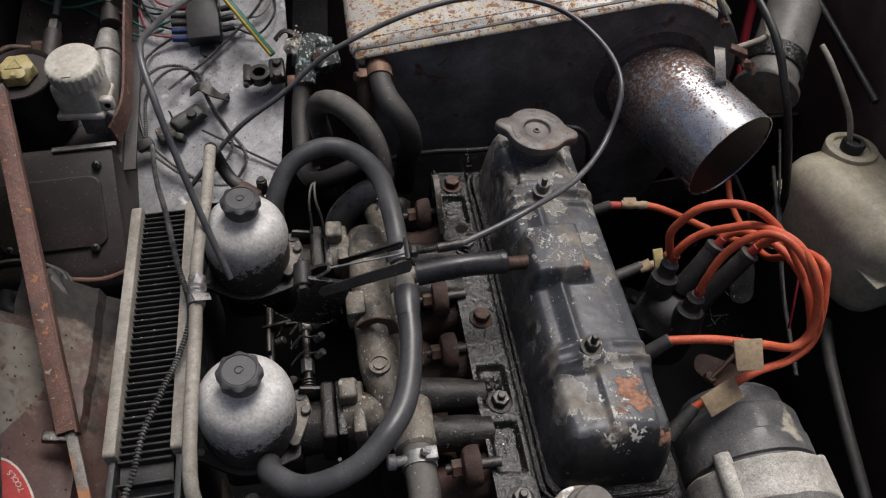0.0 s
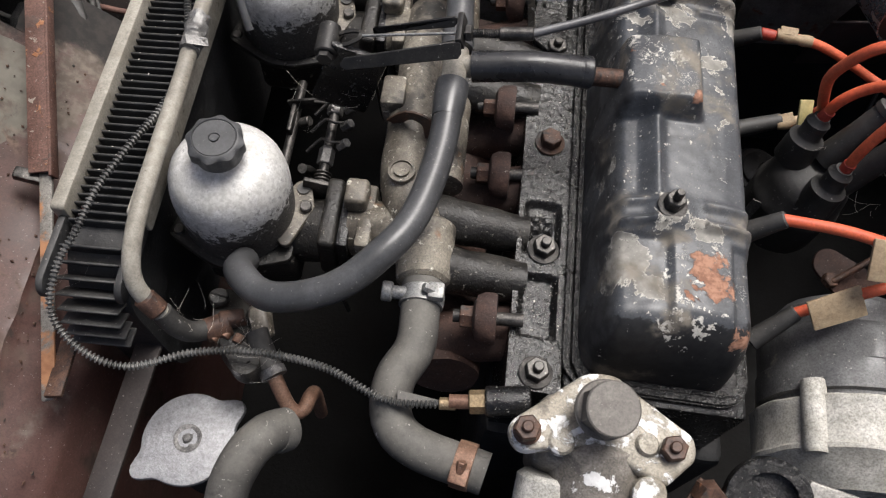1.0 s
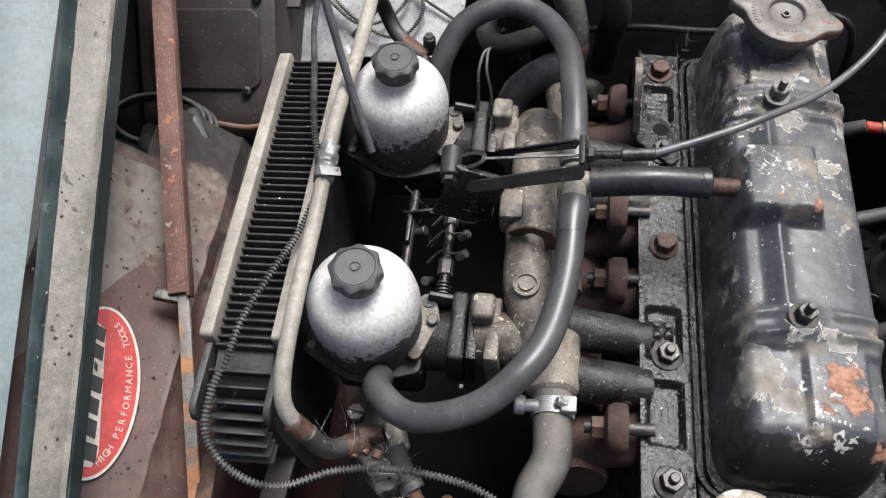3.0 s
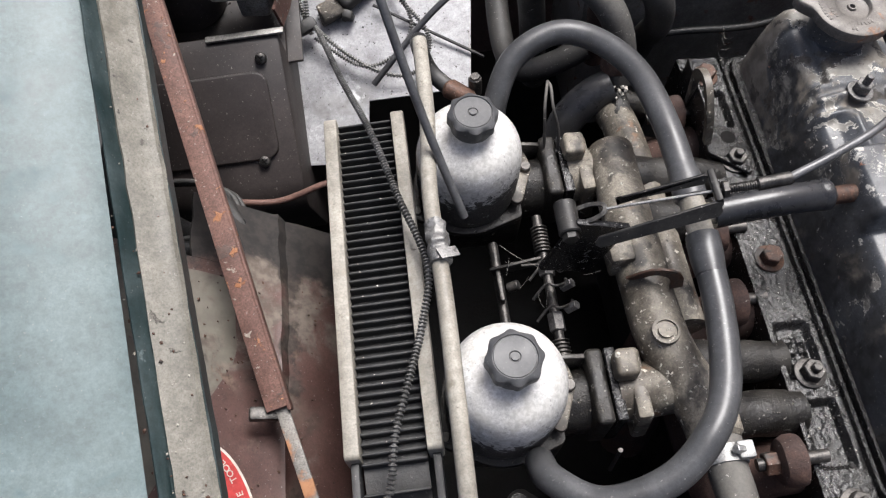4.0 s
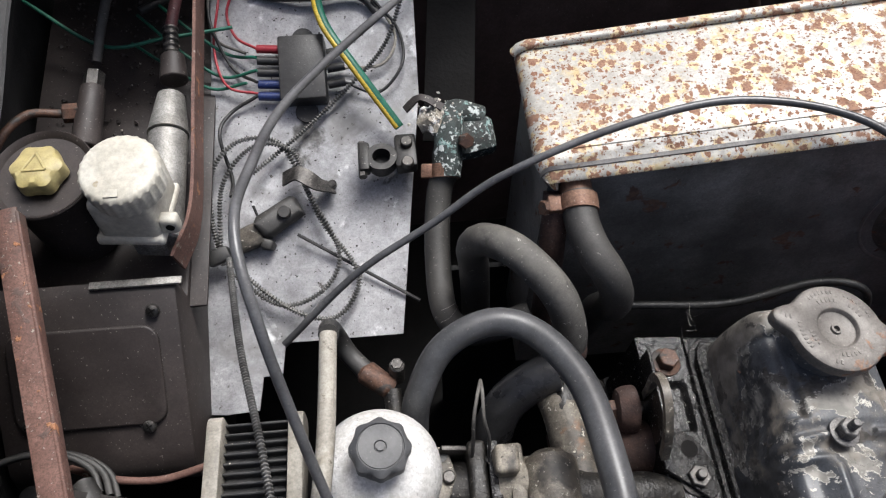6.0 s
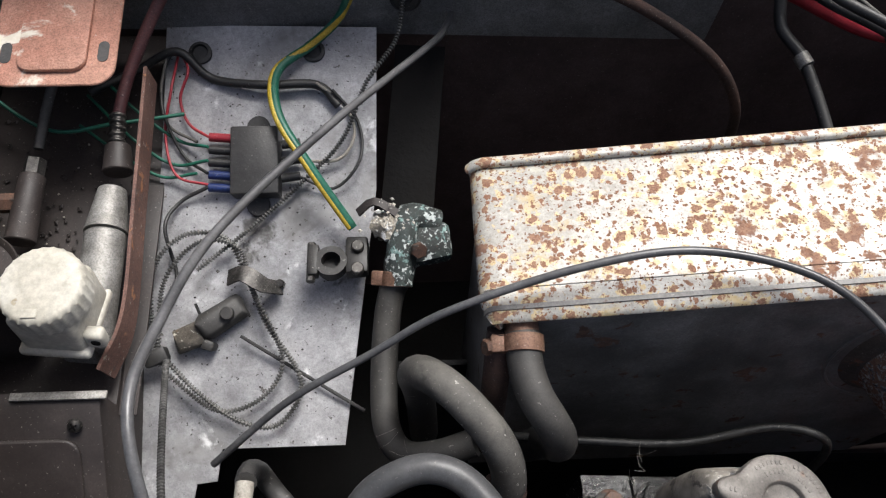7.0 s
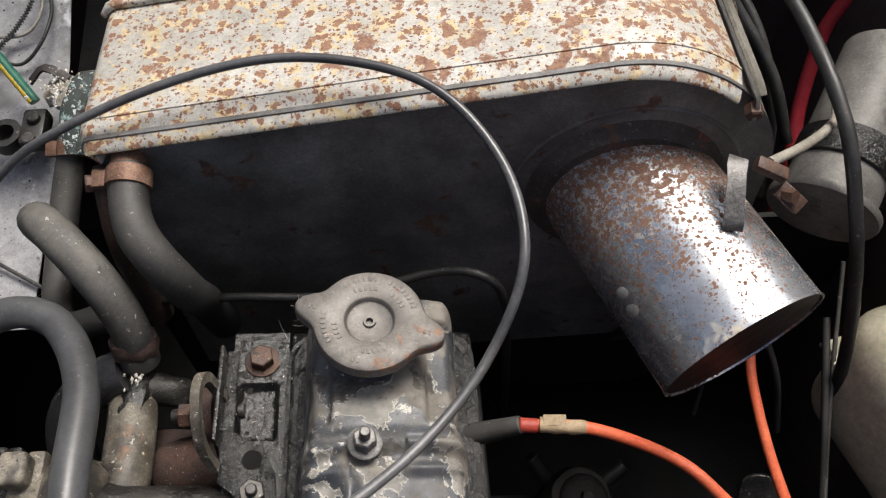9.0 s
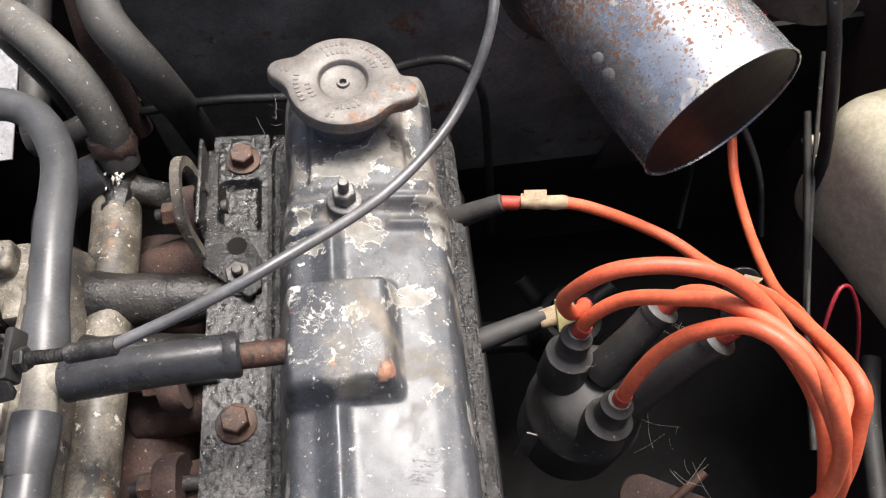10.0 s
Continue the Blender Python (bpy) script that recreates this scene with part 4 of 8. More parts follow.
def ledge(x, y):
    z = -0.012
    for y0, y1 in ((0.445, 0.495), (0.375, 0.43), (0.69, 0.735)):
        z -= 0.007 * inside(x, y, -0.102, -0.071, y0, y1, 0.005)
    for k in range(8):
        cy, cx = 0.453 + 0.009 * (k // 2), -0.091 + 0.01 * (k % 2)
        z += 0.0025 * inside(x, y, cx - 0.0045, cx + 0.0045, cy - 0.004, cy + 0.004, 0.002)
    return z + 0.0006 * noise.noise(Vector((x * 260, y * 200, 0))) + 0.0014 * max(0.0, noise.noise(Vector((x * 480, y * 440, 4))) - 0.12)


part("cylinder_head", relief(-0.106, -0.066, 0.335, 0.775, 0.0013, ledge, -0.1, ENG), "head", engine)
part("head_right", box(0.135, 0.44, 0.09, ENG @ Matrix.Translation((0.003, 0.555, -0.056)), 0.003), "head", engine)
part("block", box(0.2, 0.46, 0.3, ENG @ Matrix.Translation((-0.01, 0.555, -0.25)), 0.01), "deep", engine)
for nm, a in (("rail", 0.0), ("rail", 0.006)):
    o = rounded(-0.0665 + a, 0.07 - a, 0.34 + a, 0.77 - a, 0.022 - a)
    i_ = rounded(-0.0635 + a, 0.067 - a, 0.343 + a, 0.767 - a, 0.019 - a)
    bm = bmesh.new()
    lo_o, hi_o = [[bm.verts.new((x, y, z)) for x, y in o] for z in (-0.014, -0.006 + a * 0.6)]
    lo_i, hi_i = [[bm.verts.new((x, y, z)) for x, y in i_] for z in (-0.014, -0.006 + a * 0.6)]
    for k in range(len(o)):
        q = (k + 1) % len(o)
        bm.faces.new((lo_o[k], lo_o[q], hi_o[q], hi_o[k]))
        bm.faces.new((hi_o[k], hi_o[q], hi_i[q], hi_i[k]))
        bm.faces.new((hi_i[k], hi_i[q], lo_i[q], lo_i[k]))
    bm.transform(ENG)
    part(nm, bm, "gasket", engine)

UP = ENG.to_3x3() @ Vector((0, 0, 1))
for k, (y, mt) in enumerate(((0.349, "bolt"), (0.45, "bolt"), (0.552, "rustbolt"), (0.652, "bolt"), (0.751, "rustbolt"))):
    at = ENG @ Vector((-0.085, y, -0.012))
    lab = "rusty hexagon cylinder head bolt" if mt == "rustbolt" else "black hexagon cylinder head nut with a washer"
    bolt("head_bolt", at, UP, 0.0155, 0.009, lab, mt, 0.0125, 0.005 if mt == "bolt" else 0.0, "bolt", "head bolts")

# rocker cover: one pressing with beads, steps, a breather box and a raised end under the filler
cover = thing("rocker_cover", "grey painted rocker cover with flaking paint and rust", "rocker cover", ENG @ Vector((0, 0.555, 0)))


def cover_top(x, y):
    """Height of the pressing: a flat crown with a bevel along each side, ribs, cross beads, a breather box and a raised end."""
    h = 0.071
    h -= 0.11 * max(0.0, x - 0.03) + 0.09 * max(0.0, -0.026 - x)
    h += 0.008 * soft(y, 0.648, 0.664)
    for yb, tall in ((0.4405, 0.0065), (0.4575, 0.004), (0.652, 0.007), (0.6385, 0.004)):
        h += tall * math.exp(-((y - yb - 0.1 * min(0.0, x + 0.02)) / 0.0036) ** 2) * (1 if abs(x + 0.004) > 0.017 else 0.3)
    h += 0.005 * math.exp(-(((y - 0.449) ** 2 + (x + 0.011) ** 2) / 0.0145 ** 2) ** 2)
    # rib from the front bead to the breather box, and from the box to the raised end
    for y0, y1 in ((0.456, 0.54), (0.592, 0.64)):
        along_rib = soft(y, y0, y0 + 0.01) * soft(-y, -y1, -y1 + 0.01)
        h += along_rib * (0.006 * math.exp(-((x + 0.021) / 0.005) ** 2) - 0.0035 * soft(-x, 0.026, 0.034))
    # panels pressed in beside the front crown
    h -= 0.005 * soft(-x, 0.0095, 0.0125) * soft(y, 0.352, 0.385) * soft(-y, -0.434, -0.428)
    h -= 0.0042 * soft(x, 0.031, 0.0338) * soft(y, 0.352, 0.385) * soft(-y, -0.432, -0.426)
    h -= 0.007 * inside(x, y, 0.024, 0.08, 0.664, 0.735, 0.004)
    h -= 0.007 * inside(x, y, -0.08, -0.03, 0.664, 0.735, 0.004)
    box_in = inside(x, y, -0.053, 0.015, 0.528, 0.601, 0.0095)
    h += 0.0195 * box_in ** 0.8 if box_in > 0 else 0.0
    return h


def cover_mesh():
    y0, y1, n, k = 0.35, 0.765, 300, 76
    bm, rows = bmesh.new(), []
    for j in range(n + 1):
        y = y0 + (y1 - y0) * j / n
        f = min(1.0, math.sqrt(max(0.0, 1 - (1 - min(1, (y - y0) / 0.03)) ** 2)) * math.sqrt(max(0.0, 1 - (1 - min(1, (y1 - y) / 0.02)) ** 2)))
        w = 0.0535 - 0.004 * soft(y, 0.65, 0.67) - 0.014 * (1 - f)
        row = []
        for i in range(k + 1):
            u = -1 + 2 * i / k
            e = math.copysign(abs(u) ** 0.75, u)
            x = w * e if abs(u) < 0.72 else w * math.copysign(0.72 ** 0.75 + (1 - 0.72 ** 0.75) * math.sin((abs(u) - 0.72) / 0.28 * math.pi / 2), u)
            side = 1.0 if abs(u) < 0.72 else math.cos((abs(u) - 0.72) / 0.28 * math.pi / 2) ** 0.75
            h = cover_top(x, y) * f - 0.005 * (x / 0.05) ** 2
            z = -0.004 + max(0.0, h + 0.004) * side
            dent = 0.0006 * noise.noise(Vector((x * 40, y * 40, 1))) + 0.00025 * noise.noise(Vector((x * 140, y * 140, 3)))
            row.append(bm.verts.new((x * (1 + 0.06 * (1 - side)), y, z + dent)))
        rows.append(row)
    for a, b in zip(rows, rows[1:]):
        for i in range(k):
            bm.faces.new((a[i], a[i + 1], b[i + 1], b[i]))
    for r in (rows[0], rows[-1]):
        bm.faces.new(r)
    bm.transform(ENG)
    return bm


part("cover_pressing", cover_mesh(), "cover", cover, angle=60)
part("flange", prism(rounded(-0.06, 0.069, 0.341, 0.77, 0.02), 0.004, ENG @ Matrix.Translation((0, 0, -0.0075)), 0.0012), "gasket", cover, "oily black flange")
part("breather_stub", rod(ENG @ Vector((-0.074, 0.562, 0.0665)), ENG @ Vector((-0.04, 0.563, 0.068)), 0.0072, n=18, bevel=0.001), "rustbolt", cover, "rusty steel breather stub")
for y, mt, h in ((0.451, "bolt", 0.075), (0.652, "oldsteel", 0.077)):
    at = ENG @ Vector((-0.012, y, h))
    bolt("cover_nut", at, UP, 0.0125, 0.009, "steel nut and washer on the rocker cover stud", mt, 0.0105, 0.008, "nut", "rocker cover nuts")

# oil filler cap
cap = thing("oil_filler_cap", "grey cast oil filler cap with two ears and a rusty edge", "oil cap", (0.0885, 0.717, 0.787))
CAPM = pose(0.0885, 0.717, 0.787, 0, 6, -16)


def cap_outline(g=0.0):
    out = []
    for k in range(96):
        a = 2 * math.pi * k / 96
        d = abs((a + math.pi / 2) % math.pi - math.pi / 2)
        r = 0.0338 + g + 0.0125 * math.exp(-(d / 0.25) ** 2.4)
        out.append((r * math.cos(a), r * math.sin(a)))
    return out


def cap_mesh(z0, z1, dish_r, dish_z):
    """A cap with two ears, rounded rims and a round dish sunk into its top."""
    bm = bmesh.new()
    rings = []
    for g, z in ((-0.002, z0), (0.0, z0 + 0.002), (0.0, z1 - 0.003), (-0.0009, z1 - 0.001), (-0.003, z1)):
        rings.append([(x, y, z) for x, y in cap_outline(g)])
    for r, z in ((dish_r + 0.0012, z1), (dish_r + 0.0003, z1 - 0.0006), (dish_r - 0.0007, dish_z + 0.0006), (dish_r - 0.0018, dish_z), (0.004, dish_z), (0.0036, dish_z + 0.0018), (0.0022, dish_z + 0.0018), (0.0018, dish_z - 0.001)):
        rings.append([(r * math.cos(2 * math.pi * k / 96), r * math.sin(2 * math.pi * k / 96), z) for k in range(96)])
    vs = [[bm.verts.new(p) for p in ring] for ring in rings]
    for a, b in zip(vs, vs[1:]):
        for k in range(96):
            bm.faces.new((a[k], a[(k + 1) % 96], b[(k + 1) % 96], b[k]))
    bm.faces.new(vs[0][::-1])
    bm.faces.new(vs[-1])
    bm.transform(CAPM)
    return bm


part("cap_body", rough_up(cap_mesh(0.0, 0.0112, 0.0145, 0.0072), 0.0003, 50), "greycap", cap)
part("cap_neck", lathe([(0.024, -0.024), (0.024, 0.0)], CAPM, 32), "cover", cap)

# ---- carburettors ----
DASH = [(0.001, -0.002), (0.0165, -0.002), (0.0168, -0.0155), (0.0175, -0.0175), (0.0195, -0.0192), (0.026, -0.0215), (0.0305, -0.0236), (0.0345, -0.0263), (0.038, -0.030), (0.0405, -0.0345), (0.0425, -0.04), (0.0437, -0.046), (0.0445, -0.053),
        (0.0445, -0.07), (0.044, -0.09), (0.043, -0.1), (0.041, -0.106)]


def carburettor(at, lean, label):
    c = thing("carburettor", label, "carburettor", at, "twin carburettors")
    o = Matrix.Translation(at) @ pose(0, 0, 0, lean[0], lean[1], 0)
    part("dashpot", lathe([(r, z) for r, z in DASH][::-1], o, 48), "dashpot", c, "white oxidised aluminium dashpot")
    part("dashpot_flange", rough_up(prism(hull([(0, 0, 0.0475), (-0.045, -0.02, 0.008), (0.04, -0.03, 0.006), (-0.03, 0.042, 0.007)], 96), 0.007, o @ Matrix.Translation((0, 0, -0.112)), 0.002, 2), 0.0005, 70), "runner", c, "greasy flange under the dashpot")
    part("flange_screw", rod(o @ Vector((-0.046, -0.02, -0.106)), o @ Vector((-0.046, -0.02, -0.103)), 0.0045, n=14, bevel=0.0008), "bolt", c)
    dc = part("damper_cap", lathe([(0.016, -0.006), (0.0185, -0.005), (0.0185, 0.004), (0.017, 0.006), (0.0155, 0.0065), (0.015, 0.0056), (0.0146, 0.0056), (0.0142, 0.0062), (0.0042, 0.0062), (0.0036, 0.0054), (0.003, 0.0054), (0.0028, 0.0068)], o, 96,
                                  (8, 0.1, -0.006, 0.0042)), "capblack", c, "black plastic damper cap")
    part("neck_ring", lathe([(0.0172, -0.012), (0.0172, -0.006)], o, 32), "capblack", dc)
    part("carb_body", rough_up(join(box(0.075, 0.07, 0.05, o @ Matrix.Translation((0.01, 0, -0.137)), 0.008, 3), rod(o @ Vector((0.03, 0, -0.122)), o @ Vector((0.085, 0, -0.112)), 0.026, n=28)), 0.0006, 90), "runner", c, "grimy cast body")
    ear = part("lug", rough_up(prism(hull([(0.034, -0.008, 0.012), (0.0465, 0.022, 0.0078), (0.051, 0.007, 0.0075), (0.041, -0.024, 0.005)]), 0.006, o @ Matrix.Translation((0, 0, -0.096)), 0.0015, 2), 0.0004, 90), "manifold", c, "stained cast lug")
    part("eye_hole", lathe([(0.0052, 0), (0.0052, 0.0004)], o @ Matrix.Translation((0.0475, 0.022, -0.0888)), 18), "pleat", ear)
    part("screw", rod(o @ Vector((0.0525, 0.005, -0.09)), o @ Vector((0.0525, 0.005, -0.085)), 0.0048, n=14, bevel=0.0008), "bolt", ear)
    part("inlet_flange", rough_up(box(0.014, 0.06, 0.056, o @ Matrix.Translation((0.074, 0, -0.106)), 0.004, 3), 0.0006, 70), "runner", c)
    part("insulator", box(0.009, 0.058, 0.056, o @ Matrix.Translation((0.086, 0, -0.106)), 0.002), "head", c)
    return c


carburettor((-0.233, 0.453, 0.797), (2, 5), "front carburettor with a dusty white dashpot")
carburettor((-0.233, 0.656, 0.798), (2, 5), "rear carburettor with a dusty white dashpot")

# inlet manifold
man = thing("inlet_manifold", "stained cast aluminium inlet manifold", "manifold", (-0.112, 0.55, 0.69))
part("log", hose([(-0.088, 0.405, 0.70), (-0.096, 0.44, 0.703), (-0.112, 0.49, 0.712), (-0.113, 0.57, 0.71), (-0.113, 0.64, 0.708), (-0.112, 0.675, 0.705)], 0.0205, 22, 0.006, wobble=0.06, dome=0.35), "manifold", man)
part("balance_pipe", hose([(-0.086, 0.5, 0.69), (-0.087, 0.6, 0.69), (-0.09, 0.7, 0.685), (-0.095, 0.735, 0.68)], 0.017, 20, 0.006, wobble=0.05), "manifold", man)
part("boss", join(lathe([(0.0105, 0), (0.0105, 0.004), (0.0085, 0.0042), (0.0085, 0.0025), (0.006, 0.0025), (0.006, 0.005), (0.003, 0.005)], Matrix.Translation((-0.113, 0.483, 0.731)), 28)), "manifold", man)
for y in (0.425, 0.468, 0.6, 0.645):
    part("runner", rough_up(hose([(-0.1, y, 0.695), (-0.06, y, 0.686), (-0.015, y, 0.676)], 0.0175, 24, 0.004, wobble=0.12, taper=lambda s: 1.12 - 0.2 * s), 0.0012, 60), "runner", man)
for y in (0.453, 0.656):
    part("carb_port", hose([(-0.15, y, 0.692), (-0.125, y, 0.695), (-0.1, y, 0.70)], 0.022, 22, 0.006, wobble=0.04), "manifold", man)
    part("port_flange", rough_up(box(0.012, 0.056, 0.052, pose(-0.138, y, 0.689, 0, 0, 0), 0.003), 0.0007, 90), "manifold", man)
    part("flange_lug", rough_up(box(0.018, 0.022, 0.018, pose(-0.146, y + 0.012, 0.722, 4, 6, 3), 0.004, 4), 0.0016, 60), "manifold", man)
# exhaust manifold below it
exh = thing("exhaust_manifold", "rusty brown cast iron exhaust manifold", "exhaust manifold", (-0.07, 0.53, 0.6))
part("casting", rough_up(join(hose([(-0.07, 0.36, 0.63), (-0.075, 0.45, 0.62), (-0.075, 0.6, 0.62), (-0.07, 0.72, 0.625)], 0.028, 20, 0.008),
                              hose([(-0.075, 0.53, 0.62), (-0.09, 0.52, 0.54), (-0.1, 0.5, 0.4)], 0.03, 20, 0.008)), 0.003, 40), "iron", exh)
for y in (0.39, 0.52, 0.585, 0.69):
    part("port", rough_up(rod((-0.075, y, 0.64), (-0.015, y, 0.66), 0.022, n=20), 0.002, 50), "iron", exh)
for y, z in ((0.385, 0.694), (0.52, 0.682), (0.584, 0.689), (0.716, 0.68)):
    a = Vector((-0.05, y, z))
    t = thing("manifold_nut", "rusty nut with a thick round clamp washer on the manifold", "nut", a, "manifold nuts")
    part("clamp_washer", rough_up(lathe([(0.0185, -0.003), (0.0195, 0.0), (0.019, 0.007), (0.0165, 0.012), (0.0115, 0.014)], along(a + Vector((0.015, 0, 0)), a), 26), 0.0008, 80), "iron", t)
    part("hex_head", hexhead(0.0155, 0.012, along(a + Vector((0.003, 0, 0)), a - Vector((0.02, 0, 0)))), "rustbolt", t)
    part("stud", rod(a + Vector((-0.014, 0, 0)), a + Vector((0.038, 0, 0.002)), 0.005, n=12), "bolt", t)

# ---- air filter with pleated element ----
af = thing("air_filter", "air filter with cream metal side plates and black pleats", "air filter", (-0.32, 0.55, 0.6))
def filter_plate(x, w, y0, y1, z1, radii):
    return prism(rounded(y0, y1, 0.736, z1, radii, 10), w, Matrix(((0, 0, 1, x), (1, 0, 0, 0), (0, 1, 0, 0), (0, 0, 0, 1))), 0.0015)


# plates stop short; the black core below stands in for their shaded faces
for x in (-0.356, -0.299):
    sp = part("side_plate", filter_plate(x, 0.011, 0.411, 0.705, 0.762, (0.004, 0.008, 0.008, 0.004)), "cream", af, "cream painted side plate" if x < -0.3 else "scuffed cream side plate")
    part("end_lip", filter_plate(x + 0.003, 0.006, 0.352, 0.412, 0.752, (0.003, 0.003, 0.003, 0.012)), "pleat", sp, "black front lip")
core = prism(rounded(0.36, 0.70, 0.555, 0.744, (0.05, 0.012, 0.012, 0.055), 10), 0.045, Matrix(((0, 0, 1, -0.345), (1, 0, 0, 0), (0, 1, 0, 0), (0, 0, 0, 1))))
part("element_core", core, "pleat", af)
fin = finish("pleat", box(0.046, 0.0021, 0.016, Matrix(), 0.0008, 1), "pleat")
path, R = [], 0.055
for k in range(42):
    path.append((0.7 - 0.0071 * k, 0.744, 0.0))
for k in range(1, 9):
    a = radians(11 * k)
    path.append((0.4 - R * math.sin(a), 0.744 - R + R * math.cos(a), 11.0 * k))
for y, z, a in path:
    ob = new("pleat", fin)
    ob.parent = af
    ob.matrix_local = PLACE[af].inverted() @ pose(-0.3225, y, z, a + 180, 0, 0)

# ---- hoses ----
def hose_thing(name, label, pts, r, mat, category="hose", angle=60, **kw):
    return single(name, hose(pts, r, **kw), mat, label, category, angle=angle)


rear_hose = hose_thing("breather_hose", "grey rubber breather hose arching over the rear carburettor",
           [(-0.212, 0.70, 0.70), (-0.207, 0.716, 0.735), (-0.186, 0.745, 0.757), (-0.149, 0.759, 0.766), (-0.116, 0.747, 0.766), (-0.090, 0.702, 0.772), (-0.082, 0.638, 0.779), (-0.079, 0.572, 0.774)], 0.0108, "rubber")
front_hose = hose_thing("breather_hose", "grey rubber breather hose curving to the front carburettor",
           [(-0.079, 0.536, 0.772), (-0.082, 0.478, 0.768), (-0.093, 0.425, 0.768), (-0.112, 0.393, 0.768), (-0.143, 0.370, 0.757), (-0.187, 0.364, 0.747), (-0.217, 0.386, 0.735), (-0.222, 0.405, 0.715)], 0.0108, "rubber")
part("cuff", lathe([(0.0095, 0), (0.0122, 0.0008), (0.0126, 0.008), (0.0123, 0.018), (0.0109, 0.028)], along((-0.079, 0.569, 0.774), (-0.0805, 0.61, 0.7785)), 28), "rubber", rear_hose)
part("cuff", lathe([(0.0095, 0), (0.0122, 0.0008), (0.0126, 0.008), (0.0122, 0.02), (0.0109, 0.032)], along((-0.079, 0.539, 0.7722), (-0.081, 0.495, 0.769)), 28), "rubber", front_hose)
tee = thing("breather_tee", "cream plastic T-piece joining the breather hoses", "pipe fitting", (-0.079, 0.553, 0.772))
part("run", rod((-0.079, 0.532, 0.772), (-0.079, 0.576, 0.773), 0.0095, n=20, bevel=0.001), "cream", tee)
part("branch", rod((-0.079, 0.556, 0.772), (-0.055, 0.556, 0.772), 0.0085, n=18), "cream", tee)
slv = hose_thing("breather_sleeve", "black rubber sleeve from the T-piece to the rocker cover",
           [(-0.066, 0.556, 0.772), (-0.02, 0.557, 0.775), (0.023, 0.561, 0.768)], 0.0118, "sleeve", n=24, wobble=0.05)
part("sleeve_end", lathe([(0.0075, -0.0003), (0.0112, -0.0005), (0.0124, 0.001), (0.0124, 0.006), (0.0117, 0.008)], along((0.0232, 0.561, 0.768), (0.0, 0.5585, 0.7722)), 28), "sleeve", slv)
hh1 = hose_thing("heater_hose", "dusty grey rubber heater hose leaving the heater", [(-0.0728, 0.846, 0.8015), (-0.0715, 0.822, 0.7945), (-0.066, 0.802, 0.7885), (-0.056, 0.788, 0.778), (-0.047, 0.7825, 0.757), (-0.044, 0.787, 0.728), (-0.048, 0.805, 0.69), (-0.052, 0.825, 0.62)], 0.0135, "darkhose")
hh2 = hose_thing("heater_hose", "dusty grey rubber hose hanging from the heater valve",
           [(-0.166, 0.955, 0.715), (-0.175, 0.93, 0.695), (-0.18, 0.88, 0.672), (-0.178, 0.832, 0.662), (-0.163, 0.805, 0.668), (-0.135, 0.80, 0.68), (-0.105, 0.805, 0.69)], 0.012, "darkhose")
hh3 = hose_thing("heater_hose", "chalky grey rubber hose bent in a U", [(-0.146, 0.85, 0.6), (-0.148, 0.852, 0.66), (-0.15, 0.85, 0.70), (-0.153, 0.842, 0.745), (-0.143, 0.828, 0.774), (-0.121, 0.805, 0.785), (-0.095, 0.778, 0.768), (-0.084, 0.762, 0.735), (-0.086, 0.752, 0.70)], 0.0135, "oldrubber")
part("hose_end", lathe([(0.0128, 0), (0.0142, 0.0008), (0.0144, 0.007), (0.0136, 0.011)], along((-0.0727, 0.8445, 0.801), (-0.0715, 0.822, 0.7945)), 28), "darkhose", hh1)
part("hose_end", lathe([(0.011, 0), (0.0126, 0.0008), (0.0128, 0.008), (0.0121, 0.012)], along((-0.1665, 0.9535, 0.7142), (-0.175, 0.93, 0.695)), 28), "darkhose", hh2)
part("hose_end", lathe([(0.0125, 0), (0.0144, 0.0008), (0.0147, 0.009), (0.0136, 0.014)], along((-0.086, 0.7518, 0.6995), (-0.0845, 0.759, 0.725)), 28), "oldrubber", hh3, "split end of the hose")
wh = hose_thing("water_hose", "grey rubber water hose bent in an S", [(-0.088, 0.408, 0.702), (-0.088, 0.385, 0.703), (-0.088, 0.354, 0.703), (-0.099, 0.328, 0.704), (-0.098, 0.302, 0.698), (-0.080, 0.285, 0.695), (-0.03, 0.272, 0.692)], 0.0148, "oldrubber", n=18)
part("torn_seam", rough_up(prism([(0.0, -0.004), (0.03, -0.001), (0.031, 0.001), (0.0, 0.007)], 0.0016, pose(-0.094, 0.309, 0.7185, 0, 6, 4), 0.0004, 1), 0.0012, 90), "oldrubber", wh, "torn flap of rubber")
part("hose_end", lathe([(0.0145, 0), (0.0162, 0.001), (0.0164, 0.012), (0.0152, 0.02)], along((-0.088, 0.405, 0.7025), (-0.088, 0.37, 0.703)), 28), "oldrubber", wh)
rad_hose = hose_thing("radiator_hose", "grey rubber radiator hose elbow", [(-0.205, 0.19, 0.65), (-0.203, 0.235, 0.69), (-0.193, 0.262, 0.706), (-0.181, 0.281, 0.703), (-0.172, 0.289, 0.69)], 0.0145, "oldrubber", n=18)
part("hose_end", lathe([(0.0142, 0), (0.0153, 0.0008), (0.0156, 0.008), (0.0146, 0.012)], along((-0.1715, 0.2894, 0.689), (-0.181, 0.281, 0.703)), 28), "oldrubber", rad_hose)
wc = hose_clip((-0.088, 0.392, 0.703), (0, 1, 0), 0.0152, "hose_clip", "bright slotted steel hose clip on the water hose", 0.013, "steel")
